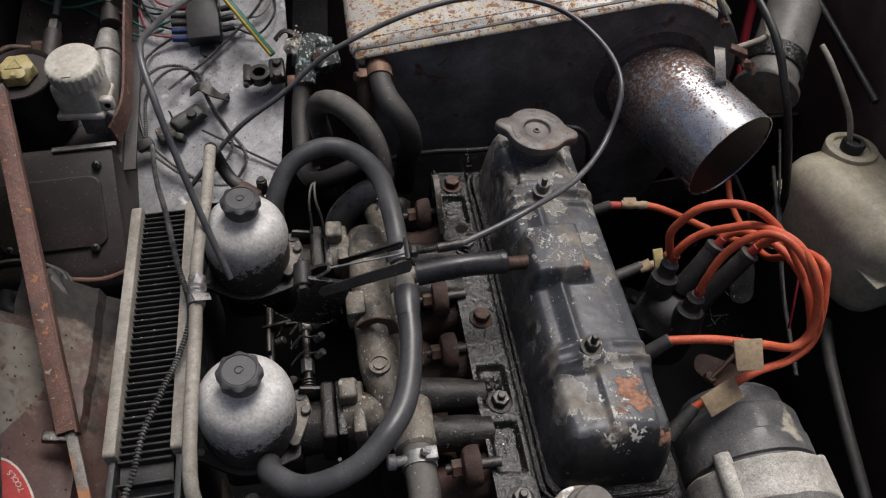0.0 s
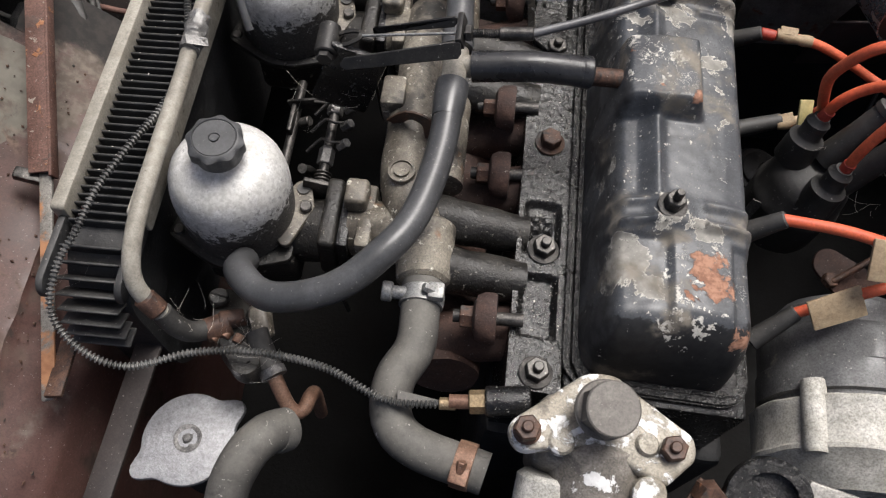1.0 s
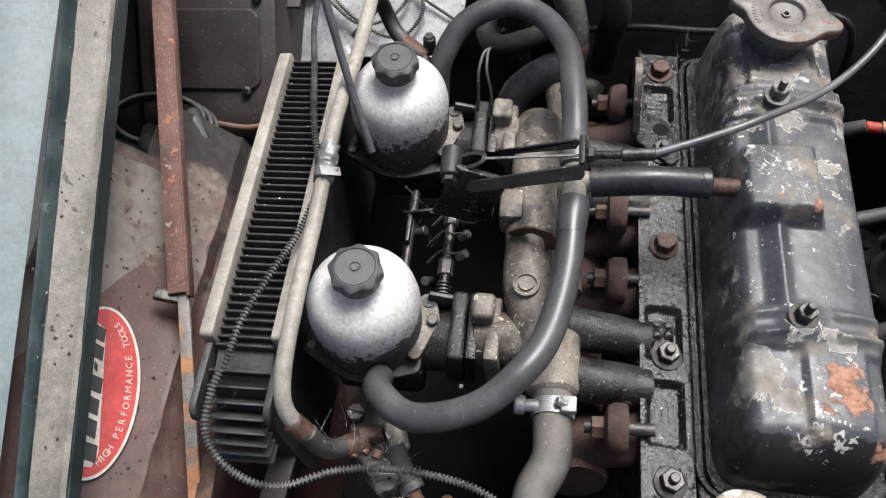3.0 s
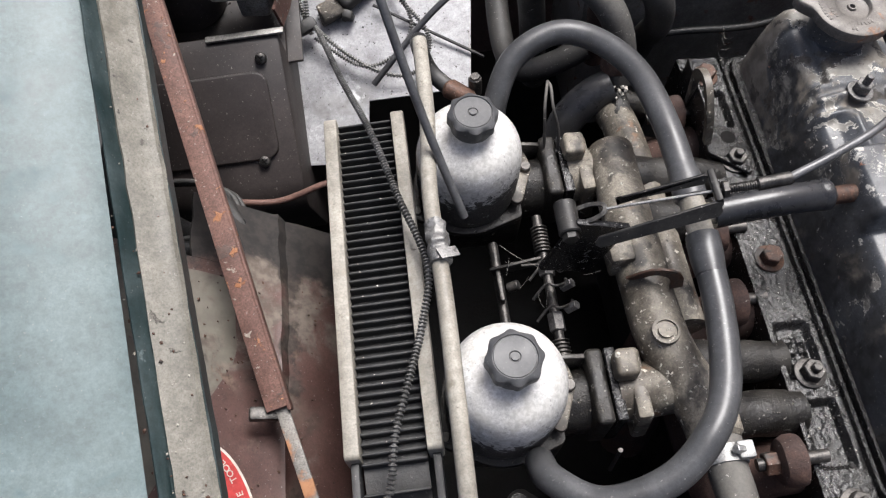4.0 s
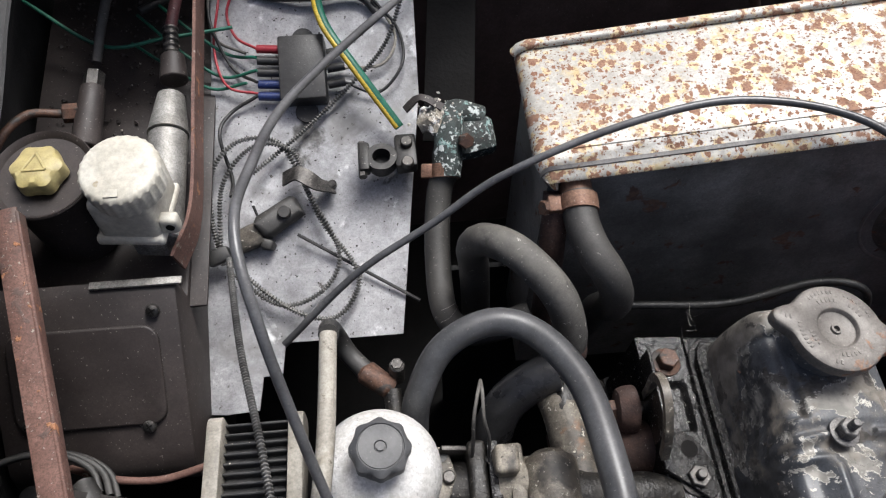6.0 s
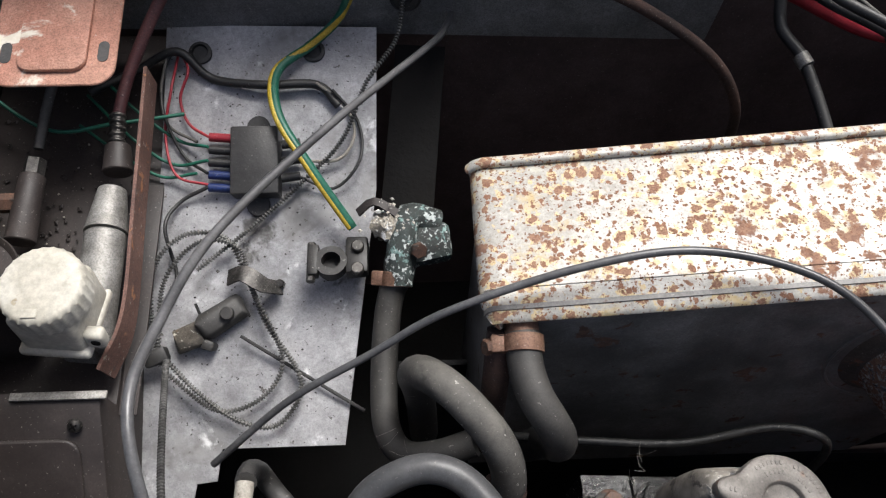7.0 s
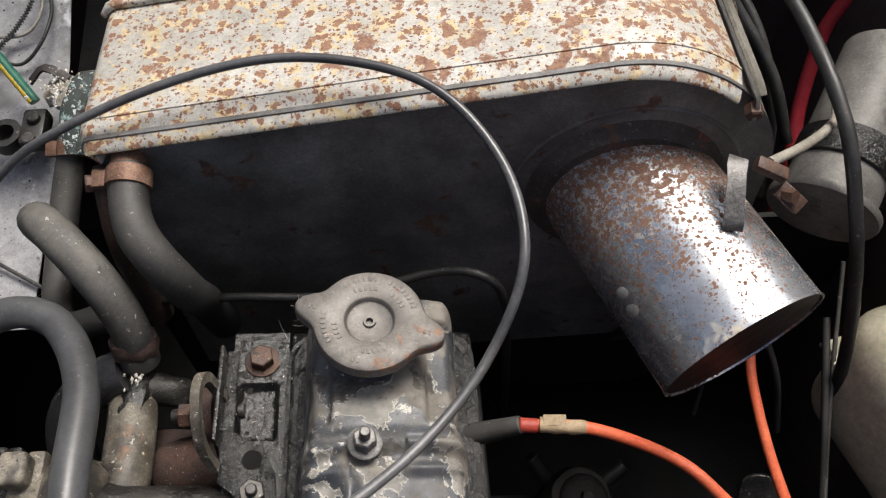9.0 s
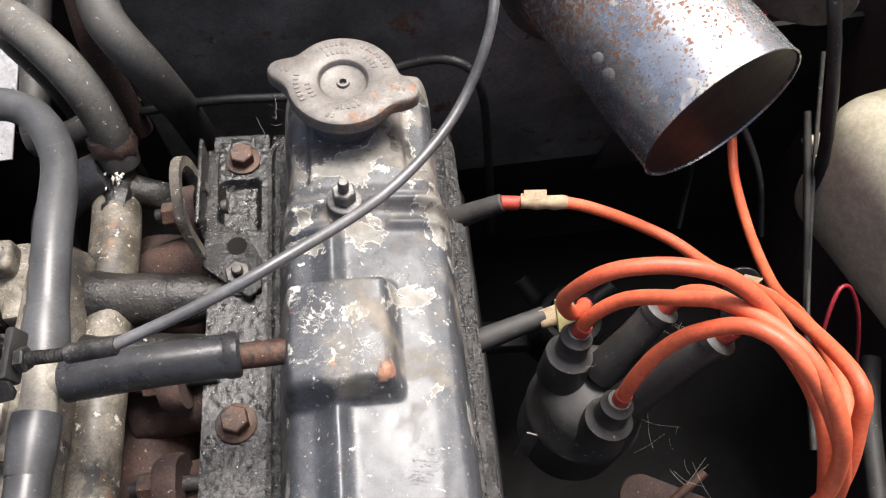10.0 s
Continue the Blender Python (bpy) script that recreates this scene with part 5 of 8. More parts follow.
part("screw_head", join(rod((-0.117, 0.392, 0.712), (-0.109, 0.392, 0.711), 0.0075, n=20, bevel=0.001), rod((-0.109, 0.392, 0.711), (-0.097, 0.392, 0.711), 0.005, n=14)), "steel", wc)
for k in range(9):
    a_ = radians(25 + 15 * k)
    part("slot", box(0.0005, 0.008, 0.0016, Matrix.Translation((-0.088, 0.392, 0.703)) @ pose(0, 0, 0, 0, 90 - 25 - 15 * k, 0) @ pose(0.0166, 0, 0, 0, 0, 0), 0), "pleat", wc)
hose_clip((-0.045, 0.276, 0.693), (1, -0.2, 0), 0.0152, "hose_clip", "rusty copper-coloured hose clip", 0.013, "copper")
hhc = hose_clip((-0.0725, 0.838, 0.799), (0.03, 1, 0.28), 0.0142, "hose_clip", "rusty hose clip on the heater hose", 0.013, "copper", (-1, 0, 0.1))
part("crusted_screw", rough_up(join(hexhead(0.011, 0.006, pose(-0.0955, 0.837, 0.7985, 0, -70, 14)), rod((-0.096, 0.837, 0.798), (-0.086, 0.838, 0.799), 0.004, n=12)), 0.0012, 160), "rustbolt", hhc)

# ---- pipes and cables ----
hose_thing("fuel_pipe", "cream plastic fuel pipe along the air filter", [(-0.266, 0.743, 0.797), (-0.268, 0.666, 0.797), (-0.274, 0.590, 0.797), (-0.273, 0.508, 0.795), (-0.274, 0.435, 0.793), (-0.275, 0.385, 0.786), (-0.275, 0.36, 0.77), (-0.269, 0.351, 0.75), (-0.262, 0.348, 0.735)], 0.0062, "cream", "pipe")
knot = thing("pipe_tape", "crumpled silver tape wound round the fuel pipe joint", "tape", (-0.2728, 0.548, 0.797))
part("wrap", rough_up(hose([(-0.2725, 0.532, 0.797), (-0.2728, 0.548, 0.797), (-0.2736, 0.566, 0.797)], 0.0078, 20, 0.0013), 0.0022, 170), "tape", knot)
part("loose_end", rough_up(box(0.016, 0.008, 0.0012, pose(-0.2665, 0.537, 0.8035, 10, 24, 20), 0.0004), 0.002, 120), "tape", knot)
hose_thing("fuel_hose", "grey rubber fuel hose", [(-0.263, 0.349, 0.738), (-0.258, 0.346, 0.724), (-0.251, 0.347, 0.71), (-0.242, 0.353, 0.701)], 0.0078, "darkhose")
hose_thing("choke_cable", "grey sheathed choke cable in a wide loop over the engine", [(-0.024, 0.551, 0.816), (0.016, 0.565, 0.819), (0.056, 0.584, 0.820), (0.113, 0.631, 0.803), (0.157, 0.680, 0.808), (0.182, 0.729, 0.838), (0.173, 0.792, 0.851), (0.129, 0.846, 0.864), (0.049, 0.872, 0.866), (-0.034, 0.868, 0.855), (-0.128, 0.853, 0.824), (-0.184, 0.841, 0.785), (-0.249, 0.820, 0.751), (-0.315, 0.793, 0.693)], 0.0031, "cable", "cable", n=10)
hose_thing("throttle_cable", "grey sheathed throttle cable bowed upwards", [(-0.250, 0.590, 0.759), (-0.266, 0.625, 0.81), (-0.278, 0.655, 0.855), (-0.290, 0.690, 0.905), (-0.302, 0.741, 0.93), (-0.299, 0.800, 0.915), (-0.280, 0.888, 0.885), (-0.210, 1.011, 0.854), (-0.135, 1.125, 0.823), (-0.118, 1.16, 0.812), (-0.108, 1.2, 0.8)], 0.0034, "cable", "cable", n=10)
cap_line = hose_thing("temperature_capillary", "grey wound metal capillary conduit from the thermostat housing", [(-0.052, 0.310, 0.719), (-0.100, 0.308, 0.719), (-0.146, 0.326, 0.721), (-0.197, 0.334, 0.716), (-0.243, 0.331, 0.712), (-0.285, 0.314, 0.718), (-0.314, 0.318, 0.736), (-0.333, 0.337, 0.751), (-0.333, 0.365, 0.763), (-0.324, 0.390, 0.771), (-0.318, 0.420, 0.776), (-0.304, 0.460, 0.777), (-0.292, 0.497, 0.774), (-0.283, 0.542, 0.779), (-0.299, 0.605, 0.779), (-0.317, 0.681, 0.766), (-0.342, 0.770, 0.735), (-0.366, 0.873, 0.690), (-0.374, 0.903, 0.668)], 0.0031, "braid", "capillary", n=8, ribs=(0.003, 0.5), angle=25)
part("ferrule", lathe([(0.0034, 0), (0.0042, 0.0005), (0.0042, 0.011), (0.0034, 0.0115)], along((-0.0535, 0.310, 0.719), (-0.1, 0.308, 0.719)), 16), "brass", cap_line)

# ---- heater ----
ht = thing("heater_box", "white metal heater box covered in rust spots", "heater", (0.12, 0.92, 0.6))

def heater_line(step=0.006):
    """The heater's outline seen from the front: a slope that rolls over into a round end. Points (x, z, nx, nz)."""
    pts = [(-0.104 + 0.013 - 0.013 * math.cos(radians(a)), 0.8145 + 0.013 * math.sin(radians(a))) for a in (-60, 0, 25, 50, 75)]
    x = -0.085
    while x < 0.25:
        pts.append((x, 0.826 + 0.098 * (x + 0.104)))
        x += step
    pts += [(0.2622 + 0.125 * math.sin(radians(a)), 0.7363 + 0.125 * math.cos(radians(a))) for a in range(-3, 97, 4)]
    out = []
    for k, (x, z) in enumerate(pts):
        (xa, za), (xb, zb) = pts[max(k - 1, 0)], pts[min(k + 1, len(pts) - 1)]
        d = math.hypot(xb - xa, zb - za)
        out.append((x, z, -(zb - za) / d, (xb - xa) / d))
    return out


def sweep(line, section):
    """A section of (y, height over the line) carried along the line."""
    bm = bmesh.new()
    rows = [[bm.verts.new((x + nx * h, y, z + nz * h)) for y, h in section] for x, z, nx, nz in line]
    for p, q in zip(rows, rows[1:]):
        for k in range(len(section) - 1):
            bm.faces.new((p[k], p[k + 1], q[k + 1], q[k]))
    bmesh.ops.recalc_face_normals(bm, faces=bm.faces)
    return bm


LINE = heater_line()
ROLL = [p for p in LINE if not (p[0] > 0.3 and p[1] < 0.826)]
part("top_shell", sweep(ROLL, [(0.854, -0.03), (0.8535, -0.0125), (0.8465, -0.0112), (0.8455, -0.01), (0.8458, -0.0088), (0.848, -0.0068), (0.853, -0.0043), (0.861, -0.0016), (0.868, 0.0), (0.9, 0.0), (0.94, 0.0), (0.985, 0.0), (0.985, -0.02)]), "heater", ht, angle=50)
shell_out = [(x - nx * 0.003, z - nz * 0.003) for x, z, nx, nz in LINE]
shell_out = [(-0.1, 0.5)] + shell_out + [(0.384, 0.68), (0.36, 0.64), (0.3, 0.5)]
part("front_panel", prism(shell_out[::-1], 0.128, Matrix(((1, 0, 0, 0), (0, 0, -1, 0.981), (0, 1, 0, 0), (0, 0, 0, 1))), 0.0), "heater_dark", ht, "grimy front and lower shell, darkened for its shade", angle=30)
part("top_rim", sweep(LINE[2:], [(0.9805, 0.0008), (0.98, 0.0014), (0.9803, 0.004), (0.9815, 0.0054), (0.984, 0.006), (0.988, 0.0054), (0.989, 0.003), (0.989, -0.008)]), "heater", ht, "raised rear rim")
part("front_seam", sweep(ROLL[3:], [(0.8682, -0.0005), (0.8686, 0.0009), (0.8702, 0.0009), (0.8707, -0.0005)]), "heater", ht)
part("end_strap", strap([(0.352, 0.989, 0.829), (0.3535, 0.96, 0.83), (0.3535, 0.9, 0.83), (0.3535, 0.856, 0.829), (0.352, 0.8475, 0.824), (0.35, 0.845, 0.812)], 0.0135, 0.0024, (0.72, 0, 0.69)), "seal", ht, "stained tan end strap")
A, B = Vector((0.279, 0.861, 0.726)), Vector((0.3393, 0.7244, 0.7083))
tm = along(A - (B - A) * 0.15, B)
L = (B - A).length * 1.15
part("air_tube", lathe([(0.0628, 0), (0.0628, L - 0.004), (0.0636, L), (0.0622, L), (0.0615, L - 0.004), (0.0615, 0.002)], tm, 64), "tube", ht, "pitted bright metal air tube")
collar = along((0.276, 0.856, 0.731), (0.276, 0.8, 0.731))
part("collar_bead", lathe([(0.083, 0.001), (0.0842, 0.0036), (0.086, 0.0044), (0.0878, 0.0036), (0.089, 0.001)], collar, 72), "heater_dark", ht, "pressed ring round the air tube")
part("tube_collar", lathe([(0.083, 0.0012), (0.078, 0.002), (0.07, 0.0045), (0.0635, 0.01)], collar, 72), "collar", ht, "rusty flared collar")
part("tube_liner", lathe([(0.0611, 0.004), (0.0611, L - 0.0015)], tm, 64), "blacksteel", ht, "near-black inside of the tube")
part("hose_spigot", rod((-0.0735, 0.862, 0.8055), (-0.0725, 0.838, 0.799), 0.0128, n=24), "copper", ht)

# ---- battery-side plate, relay, valve ----
SL = math.degrees(math.atan(0.47))
PL = pose(-0.219, 0.832, 0.621, SL, 0, 0)
pl_outline = [(0.002, 0.0), (0.034, 0.235), (0.037, 0.396), (-0.165, 0.402), (-0.167, 0.27), (-0.185, 0.0), (-0.187, -0.06), (-0.165, -0.062), (-0.135, -0.06), (-0.13, -0.03), (-0.112, -0.028), (-0.108, 0.0)]
single("cover_plate", prism(pl_outline, 0.002, PL, 0.0004, 1), "plate", "bare corroded aluminium plate with dirt spots", "metal plate")
rel = thing("relay_box", "black plastic relay box screwed to the plate", "relay", PL @ Vector((-0.075, 0.25, 0)))
part("case", box(0.044, 0.064, 0.024, PL @ Matrix.Translation((-0.076, 0.26, 0.0145)), 0.002), "black", rel)
hose_thing("earth_strap", "green and yellow earth cable", [(-0.192, 1.172, 0.93), (-0.196, 1.172, 0.885), (-0.203, 1.178, 0.845), (-0.217, 1.178, 0.812), (-0.244, 1.165, 0.792), (-0.274, 1.135, 0.788), (-0.271, 1.086, 0.783), (-0.243, 1.042, 0.761), (-0.206, 1.000, 0.722)], 0.0045, "green", "cable")
valve = thing("heater_valve", "corroded heater valve with white and green crust", "valve", (-0.16, 0.98, 0.70))
part("elbow", rough_up(hose([(-0.166, 0.945, 0.71), (-0.162, 0.975, 0.73), (-0.155, 1.0, 0.735), (-0.13, 1.0, 0.725)], 0.0135, 18, 0.005), 0.0015, 90), "verdigris", valve)
hose_clip((-0.167, 0.95, 0.712), (0.1, 1, 0.6), 0.0125, "hose_clip", "rusty hose clip on the heater valve", 0.013, "copper", (-1, 0, 0.1))

# ---- left: pedal box, reservoir, servo ----
pb = thing("pedal_box", "dark brown painted sheet metal box with screws", "metal box", (-0.47, 0.85, 0.6))
sideprof = [(0.715, 0.61), (0.72, 0.63), (0.73, 0.642), (0.828, 0.732), (0.84, 0.735), (0.845, 0.7), (1.24, 0.74), (1.24, 0.5), (0.76, 0.5)]
part("case", prism([(y, z) for y, z in sideprof], 0.158, Matrix(((0, 0, 1, -0.556), (1, 0, 0, 0), (0, 1, 0, 0), (0, 0, 0, 1))), 0.004), "box", pb)
res = thing("brake_reservoir", "white plastic brake fluid reservoir with a ribbed cap", "reservoir", (-0.42, 0.885, 0.74))
RM = pose(-0.424, 0.889, 0.782, 0, 0, -6)
part("tank", join(box(0.05, 0.056, 0.05, RM, 0.006, 3), box(0.056, 0.061, 0.009, RM @ Matrix.Translation((-0.001, -0.001, -0.019)), 0.0035, 3)), "white_plastic", res)
part("neck", rough_up(box(0.03, 0.034, 0.03, RM @ Matrix.Translation((0.006, -0.004, -0.04)), 0.004), 0.001, 50), "alu", res, "corroded alloy body below the tank")
part("mounting_lug", rough_up(box(0.016, 0.012, 0.018, RM @ Matrix.Translation((0.031, -0.018, -0.008)), 0.004, 3), 0.0006, 60), "white_plastic", res)
part("lug_hole", rod(RM @ Vector((0.033, -0.0245, -0.007)), RM @ Vector((0.033, -0.0215, -0.007)), 0.0036, n=14), "pit", res)
RC = pose(-0.421, 0.884, 0.826, 8, 0, 0)
rc_cap = part("cap", lathe([(0.0285, -0.024), (0.0308, -0.022), (0.0308, -0.003), (0.0293, -0.0005), (0.027, 0.0006), (0.01, 0.0012)], RC, 104, (26, 0.028, -0.023, -0.0025)), "white_plastic", res, "knurled white screw cap")
part("cap_tab", box(0.011, 0.007, 0.0014, RC @ pose(-0.003, -0.023, 0.0012), 0.0005), "white_plastic", rc_cap)
part("cylinder", join(rod((-0.41, 0.87, 0.745), (-0.409, 0.97, 0.766), 0.017, n=24, bevel=0.002), rod((-0.409, 0.97, 0.766), (-0.409, 1.01, 0.772), 0.018, 0.012, 24)), "alu", res)
sv = thing("fluid_can", "round rusty can with a yellow plastic cap", "reservoir", (-0.49, 0.9, 0.73))
CM = pose(-0.492, 0.905, 0.80, 8, 0, 0)
part("can", lathe([(0.036, -0.09), (0.036, -0.004), (0.0405, -0.002), (0.0415, 0.0005), (0.0405, 0.002), (0.0385, 0.0005), (0.036, -0.003), (0.02, -0.0035)], CM, 56), "box", sv)
yc = part("cap", lathe([(0.0165, -0.003), (0.019, 0.0), (0.0192, 0.005), (0.018, 0.012), (0.0155, 0.0145), (0.004, 0.015)], CM, 72, (6, 0.14, -0.001, 0.013)), "yellow", sv, "lobed yellow plastic cap")
tri = [(0.0105 * math.cos(radians(a_)), 0.0105 * math.sin(radians(a_))) for a_ in (90, 210, 330)]
for p, q in zip(tri, tri[1:] + tri[:1]):
    part("ridge", rod(CM @ Vector((*p, 0.015)), CM @ Vector((*q, 0.015)), 0.0011, n=8), "yellow", yc)

# bonnet stay: angle section with a rod below
stay = thing("bonnet_stay", "rusty brown bonnet stay of angle iron", "bonnet stay", (-0.42, 0.55, 0.7))
a, b = Vector((-0.498, 0.850, 0.828)), Vector((-0.414, 0.4745, 0.703))
def bar(a, b, w, h, roll=0):
    d = b - a
    return box(w, h, d.length, along(a, b) @ Matrix.Translation((0, 0, d.length / 2)) @ pose(0, 0, 0, 0, 0, roll), 0.001)
part("angle_web", bar(a, b, 0.018, 0.003), "strut", stay)
part("angle_flange", bar(a + Vector((0.009, 0, -0.006)), b + Vector((0.009, 0, -0.006)), 0.003, 0.014), "strut", stay)
part("lower_bar", bar(Vector((-0.4155, 0.49, 0.7)), Vector((-0.366, 0.30, 0.658)), 0.0105, 0.004), "stayrod", stay, "bare lower bar")

# ---- thermostat housing, radiator, alternator ----
th = thing("thermostat_housing", "corroded white alloy thermostat housing", "thermostat", (0.04, 0.3, 0.66))
part("top_flange", rough_up(prism(hull([(-0.006, 0.291, 0.0125), (0.04, 0.312, 0.024)]), 0.014, Matrix.Translation((0, 0, 0.727)) @ pose(0, 0, 0, 0, 5, 0), 0.004, 3), 0.0012, 60), "whitecrust", th)
part("right_flange", rough_up(prism(hull([(0.088, 0.292, 0.0135), (0.04, 0.312, 0.023), (0.078, 0.276, 0.009)]), 0.013, Matrix.Translation((0, 0, 0.7275)) @ pose(0, 0, 0, 0, 5, 0), 0.004, 3), 0.0014, 60), "whitecrust", th)
for x, y, z, r in ((0.016, 0.287, 0.738, 0.0085), (0.07, 0.291, 0.735, 0.0075)):
    part("stud_boss", rough_up(lathe([(r, -0.012), (r, 0.002), (r * 0.8, 0.004)], pose(x, y, z, 8, 5, 0), 20), 0.0006, 90), "whitecrust", th)
part("casting", rough_up(join(box(0.085, 0.05, 0.08, pose(0.04, 0.30, 0.69, 0, 5, 0), 0.014, 3), rod((0.042, 0.30, 0.712), (0.05, 0.205, 0.668), 0.033, 0.031, 36, 0.006)), 0.0016, 45), "housing", th, "stained alloy body")
pl_m = pose(0.0408, 0.3035, 0.757, 14, 7, 18)
part("plug", join(hexhead(0.0305, 0.0145, pl_m, 0.0006), lathe([(0.0172, 0.0135), (0.0172, 0.0158), (0.0162, 0.0166)], pl_m, 48)), "greycap", th, "large grey hexagon plug")
part("plug_flange", lathe([(0.016, -0.014), (0.0172, -0.004), (0.0188, -0.003), (0.0188, 0.0005), (0.0178, 0.0015)], pose(0.0405, 0.304, 0.758, 14, 7, 0), 40), "greycap", th)
for x, z in ((-0.006, 0.755), (0.086, 0.742)):
    bolt("housing_bolt", Vector((x, 0.29, z - 0.012)), (0, -0.1, 1), 0.0145, 0.012, "badly rusted housing bolt", "rustbolt", 0.009, 0.004, "bolt", "thermostat housing bolts")
ts = thing("temperature_sender", "brass and black temperature sender fitting", "sensor", (-0.04, 0.313, 0.72))
part("nut", hexhead(0.014, 0.012, along((-0.045, 0.312, 0.7205), (-0.03, 0.3135, 0.721))), "brass", ts)
part("tip", rod((-0.058, 0.311, 0.72), (-0.045, 0.312, 0.7205), 0.005, n=14), "copper", ts)
part("sleeve", rod((-0.034, 0.313, 0.721), (-0.004, 0.316, 0.722), 0.0105, n=20, bevel=0.001), "head", ts)
rad = thing("radiator", "dark radiator with a dull grey filler cap", "radiator", (-0.2, 0.2, 0.2))
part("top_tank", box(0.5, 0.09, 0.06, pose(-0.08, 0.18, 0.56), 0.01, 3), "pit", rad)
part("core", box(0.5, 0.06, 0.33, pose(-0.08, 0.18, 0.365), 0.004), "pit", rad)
rc = part("radiator_cap", rough_up(prism(cap_outline(0.0022), 0.006, pose(-0.259, 0.287, 0.634, 0, 0, 40), 0.002, 2), 0.0006, 50), "zinc", rad, "dull grey metal radiator cap with two lugs")
part("rivet", rough_up(lathe([(0.011, 0), (0.011, 0.0012), (0.009, 0.0014), (0.007, 0.0005), (0.0042, 0.0005), (0.003, 0.002)], pose(-0.259, 0.287, 0.6395), 24), 0.0006, 200), "oldsteel", rc)
part("filler_neck", lathe([(0.027, -0.07), (0.027, 0.0)], pose(-0.259, 0.287, 0.634), 28), "deep", rc)
alt = thing("alternator", "grimy alternator with a cream alloy end frame", "alternator", (0.3, 0.39, 0.5))
am = along((0.252, 0.425, 0.607), (0.248, 0.25, 0.60))
part("stator", rough_up(lathe([(0.03, -0.004), (0.062, 0.0), (0.0655, 0.006), (0.066, 0.03), (0.0675, 0.032), (0.0675, 0.054), (0.063, 0.055), (0.063, 0.062)], am, 72), 0.0008, 40), "grey_paint", alt, "grey stator shell with black stains")
part("end_frame", rough_up(lathe([(0.06, 0.06), (0.0715, 0.061), (0.073, 0.0625), (0.073, 0.0655), (0.072, 0.067), (0.072, 0.096), (0.0735, 0.098), (0.073, 0.101), (0.066, 0.106), (0.05, 0.125), (0.02, 0.13)], am, 72), 0.0016, 50), "cast_cream", alt, "cream alloy end frame")
for a_ in (40, 160, 280):
    part("through_bolt_boss", rough_up(lathe([(0.009, 0.05), (0.0095, 0.056), (0.0095, 0.1), (0.008, 0.104)], am @ Matrix.Rotation(radians(a_), 4, "Z") @ Matrix.Translation((0.0, 0.069, 0)), 20), 0.0008, 60), "cast_cream", alt)

# ---- distributor and ignition leads ----
dist = thing("distributor", "dusty black distributor cap with four lead towers", "distributor", (0.22, 0.55, 0.6))
dm = along((0.213, 0.552, 0.615), (0.225, 0.553, 0.69))
part("cap", rough_up(lathe([(0.03, -0.02), (0.037, -0.018), (0.0375, 0.02), (0.0385, 0.021), (0.0385, 0.026), (0.037, 0.028), (0.0345, 0.046), (0.031, 0.055), (0.025, 0.061), (0.012, 0.064)], dm, 48), 0.0006, 60), "boot", dist)
# short moulded towers with a stepped skirt, and long rubber boots on the other two
for p0, p1 in (((0.201, 0.563, 0.676), (0.21, 0.571, 0.722)), ((0.219, 0.525, 0.664), (0.227, 0.531, 0.71))):
    m_ = along(p0, p1)
    h_ = (Vector(p1) - Vector(p0)).length
    tw = part("tower", lathe([(0.0155, 0), (0.015, h_ * 0.35), (0.0145, h_ * 0.5), (0.0105, h_ * 0.56), (0.0098, h_ * 0.6), (0.0092, h_ * 0.8)], m_, 28), "boot", dist)
    part("tower_lip", lathe([(0.0085, h_ * 0.76), (0.0098, h_ * 0.78), (0.0098, h_ * 0.88), (0.008, h_ * 0.92), (0.0066, h_), (0.0044, h_ + 0.0004)], m_, 24), "boot", tw, "dusty grey rubber seal")
for p0, p1 in (((0.226, 0.56, 0.68), (0.258, 0.574, 0.735)), ((0.238, 0.541, 0.678), (0.28, 0.546, 0.75))):
    m_ = along(p0, p1)
    h_ = (Vector(p1) - Vector(p0)).length
    tw = part("lead_boot", lathe([(0.0125, 0), (0.012, 0.01), (0.0112, 0.022), (0.0102, 0.034), (0.0096, h_ - 0.006), (0.009, h_ - 0.004)], m_, 28), "boot", dist, "long black rubber boot")
    part("boot_lip", lathe([(0.0085, h_ - 0.007), (0.0106, h_ - 0.006), (0.0106, h_ - 0.001), (0.009, h_), (0.0044, h_ + 0.0003)], m_, 24), "boot", tw)
for k in range(2):
    part("cap_spring", strap([dm @ Vector((0.0405 * math.cos(a_), 0.0405 * math.sin(a_), z_)) for a_, z_ in ((1.9 + 3.14 * k, -0.018), (1.9 + 3.14 * k, 0.012), (1.9 + 3.14 * k, 0.026))], 0.009, 0.001, (0.3, 0.9, 0.1)), "oldsteel", dist, "steel spring clip")
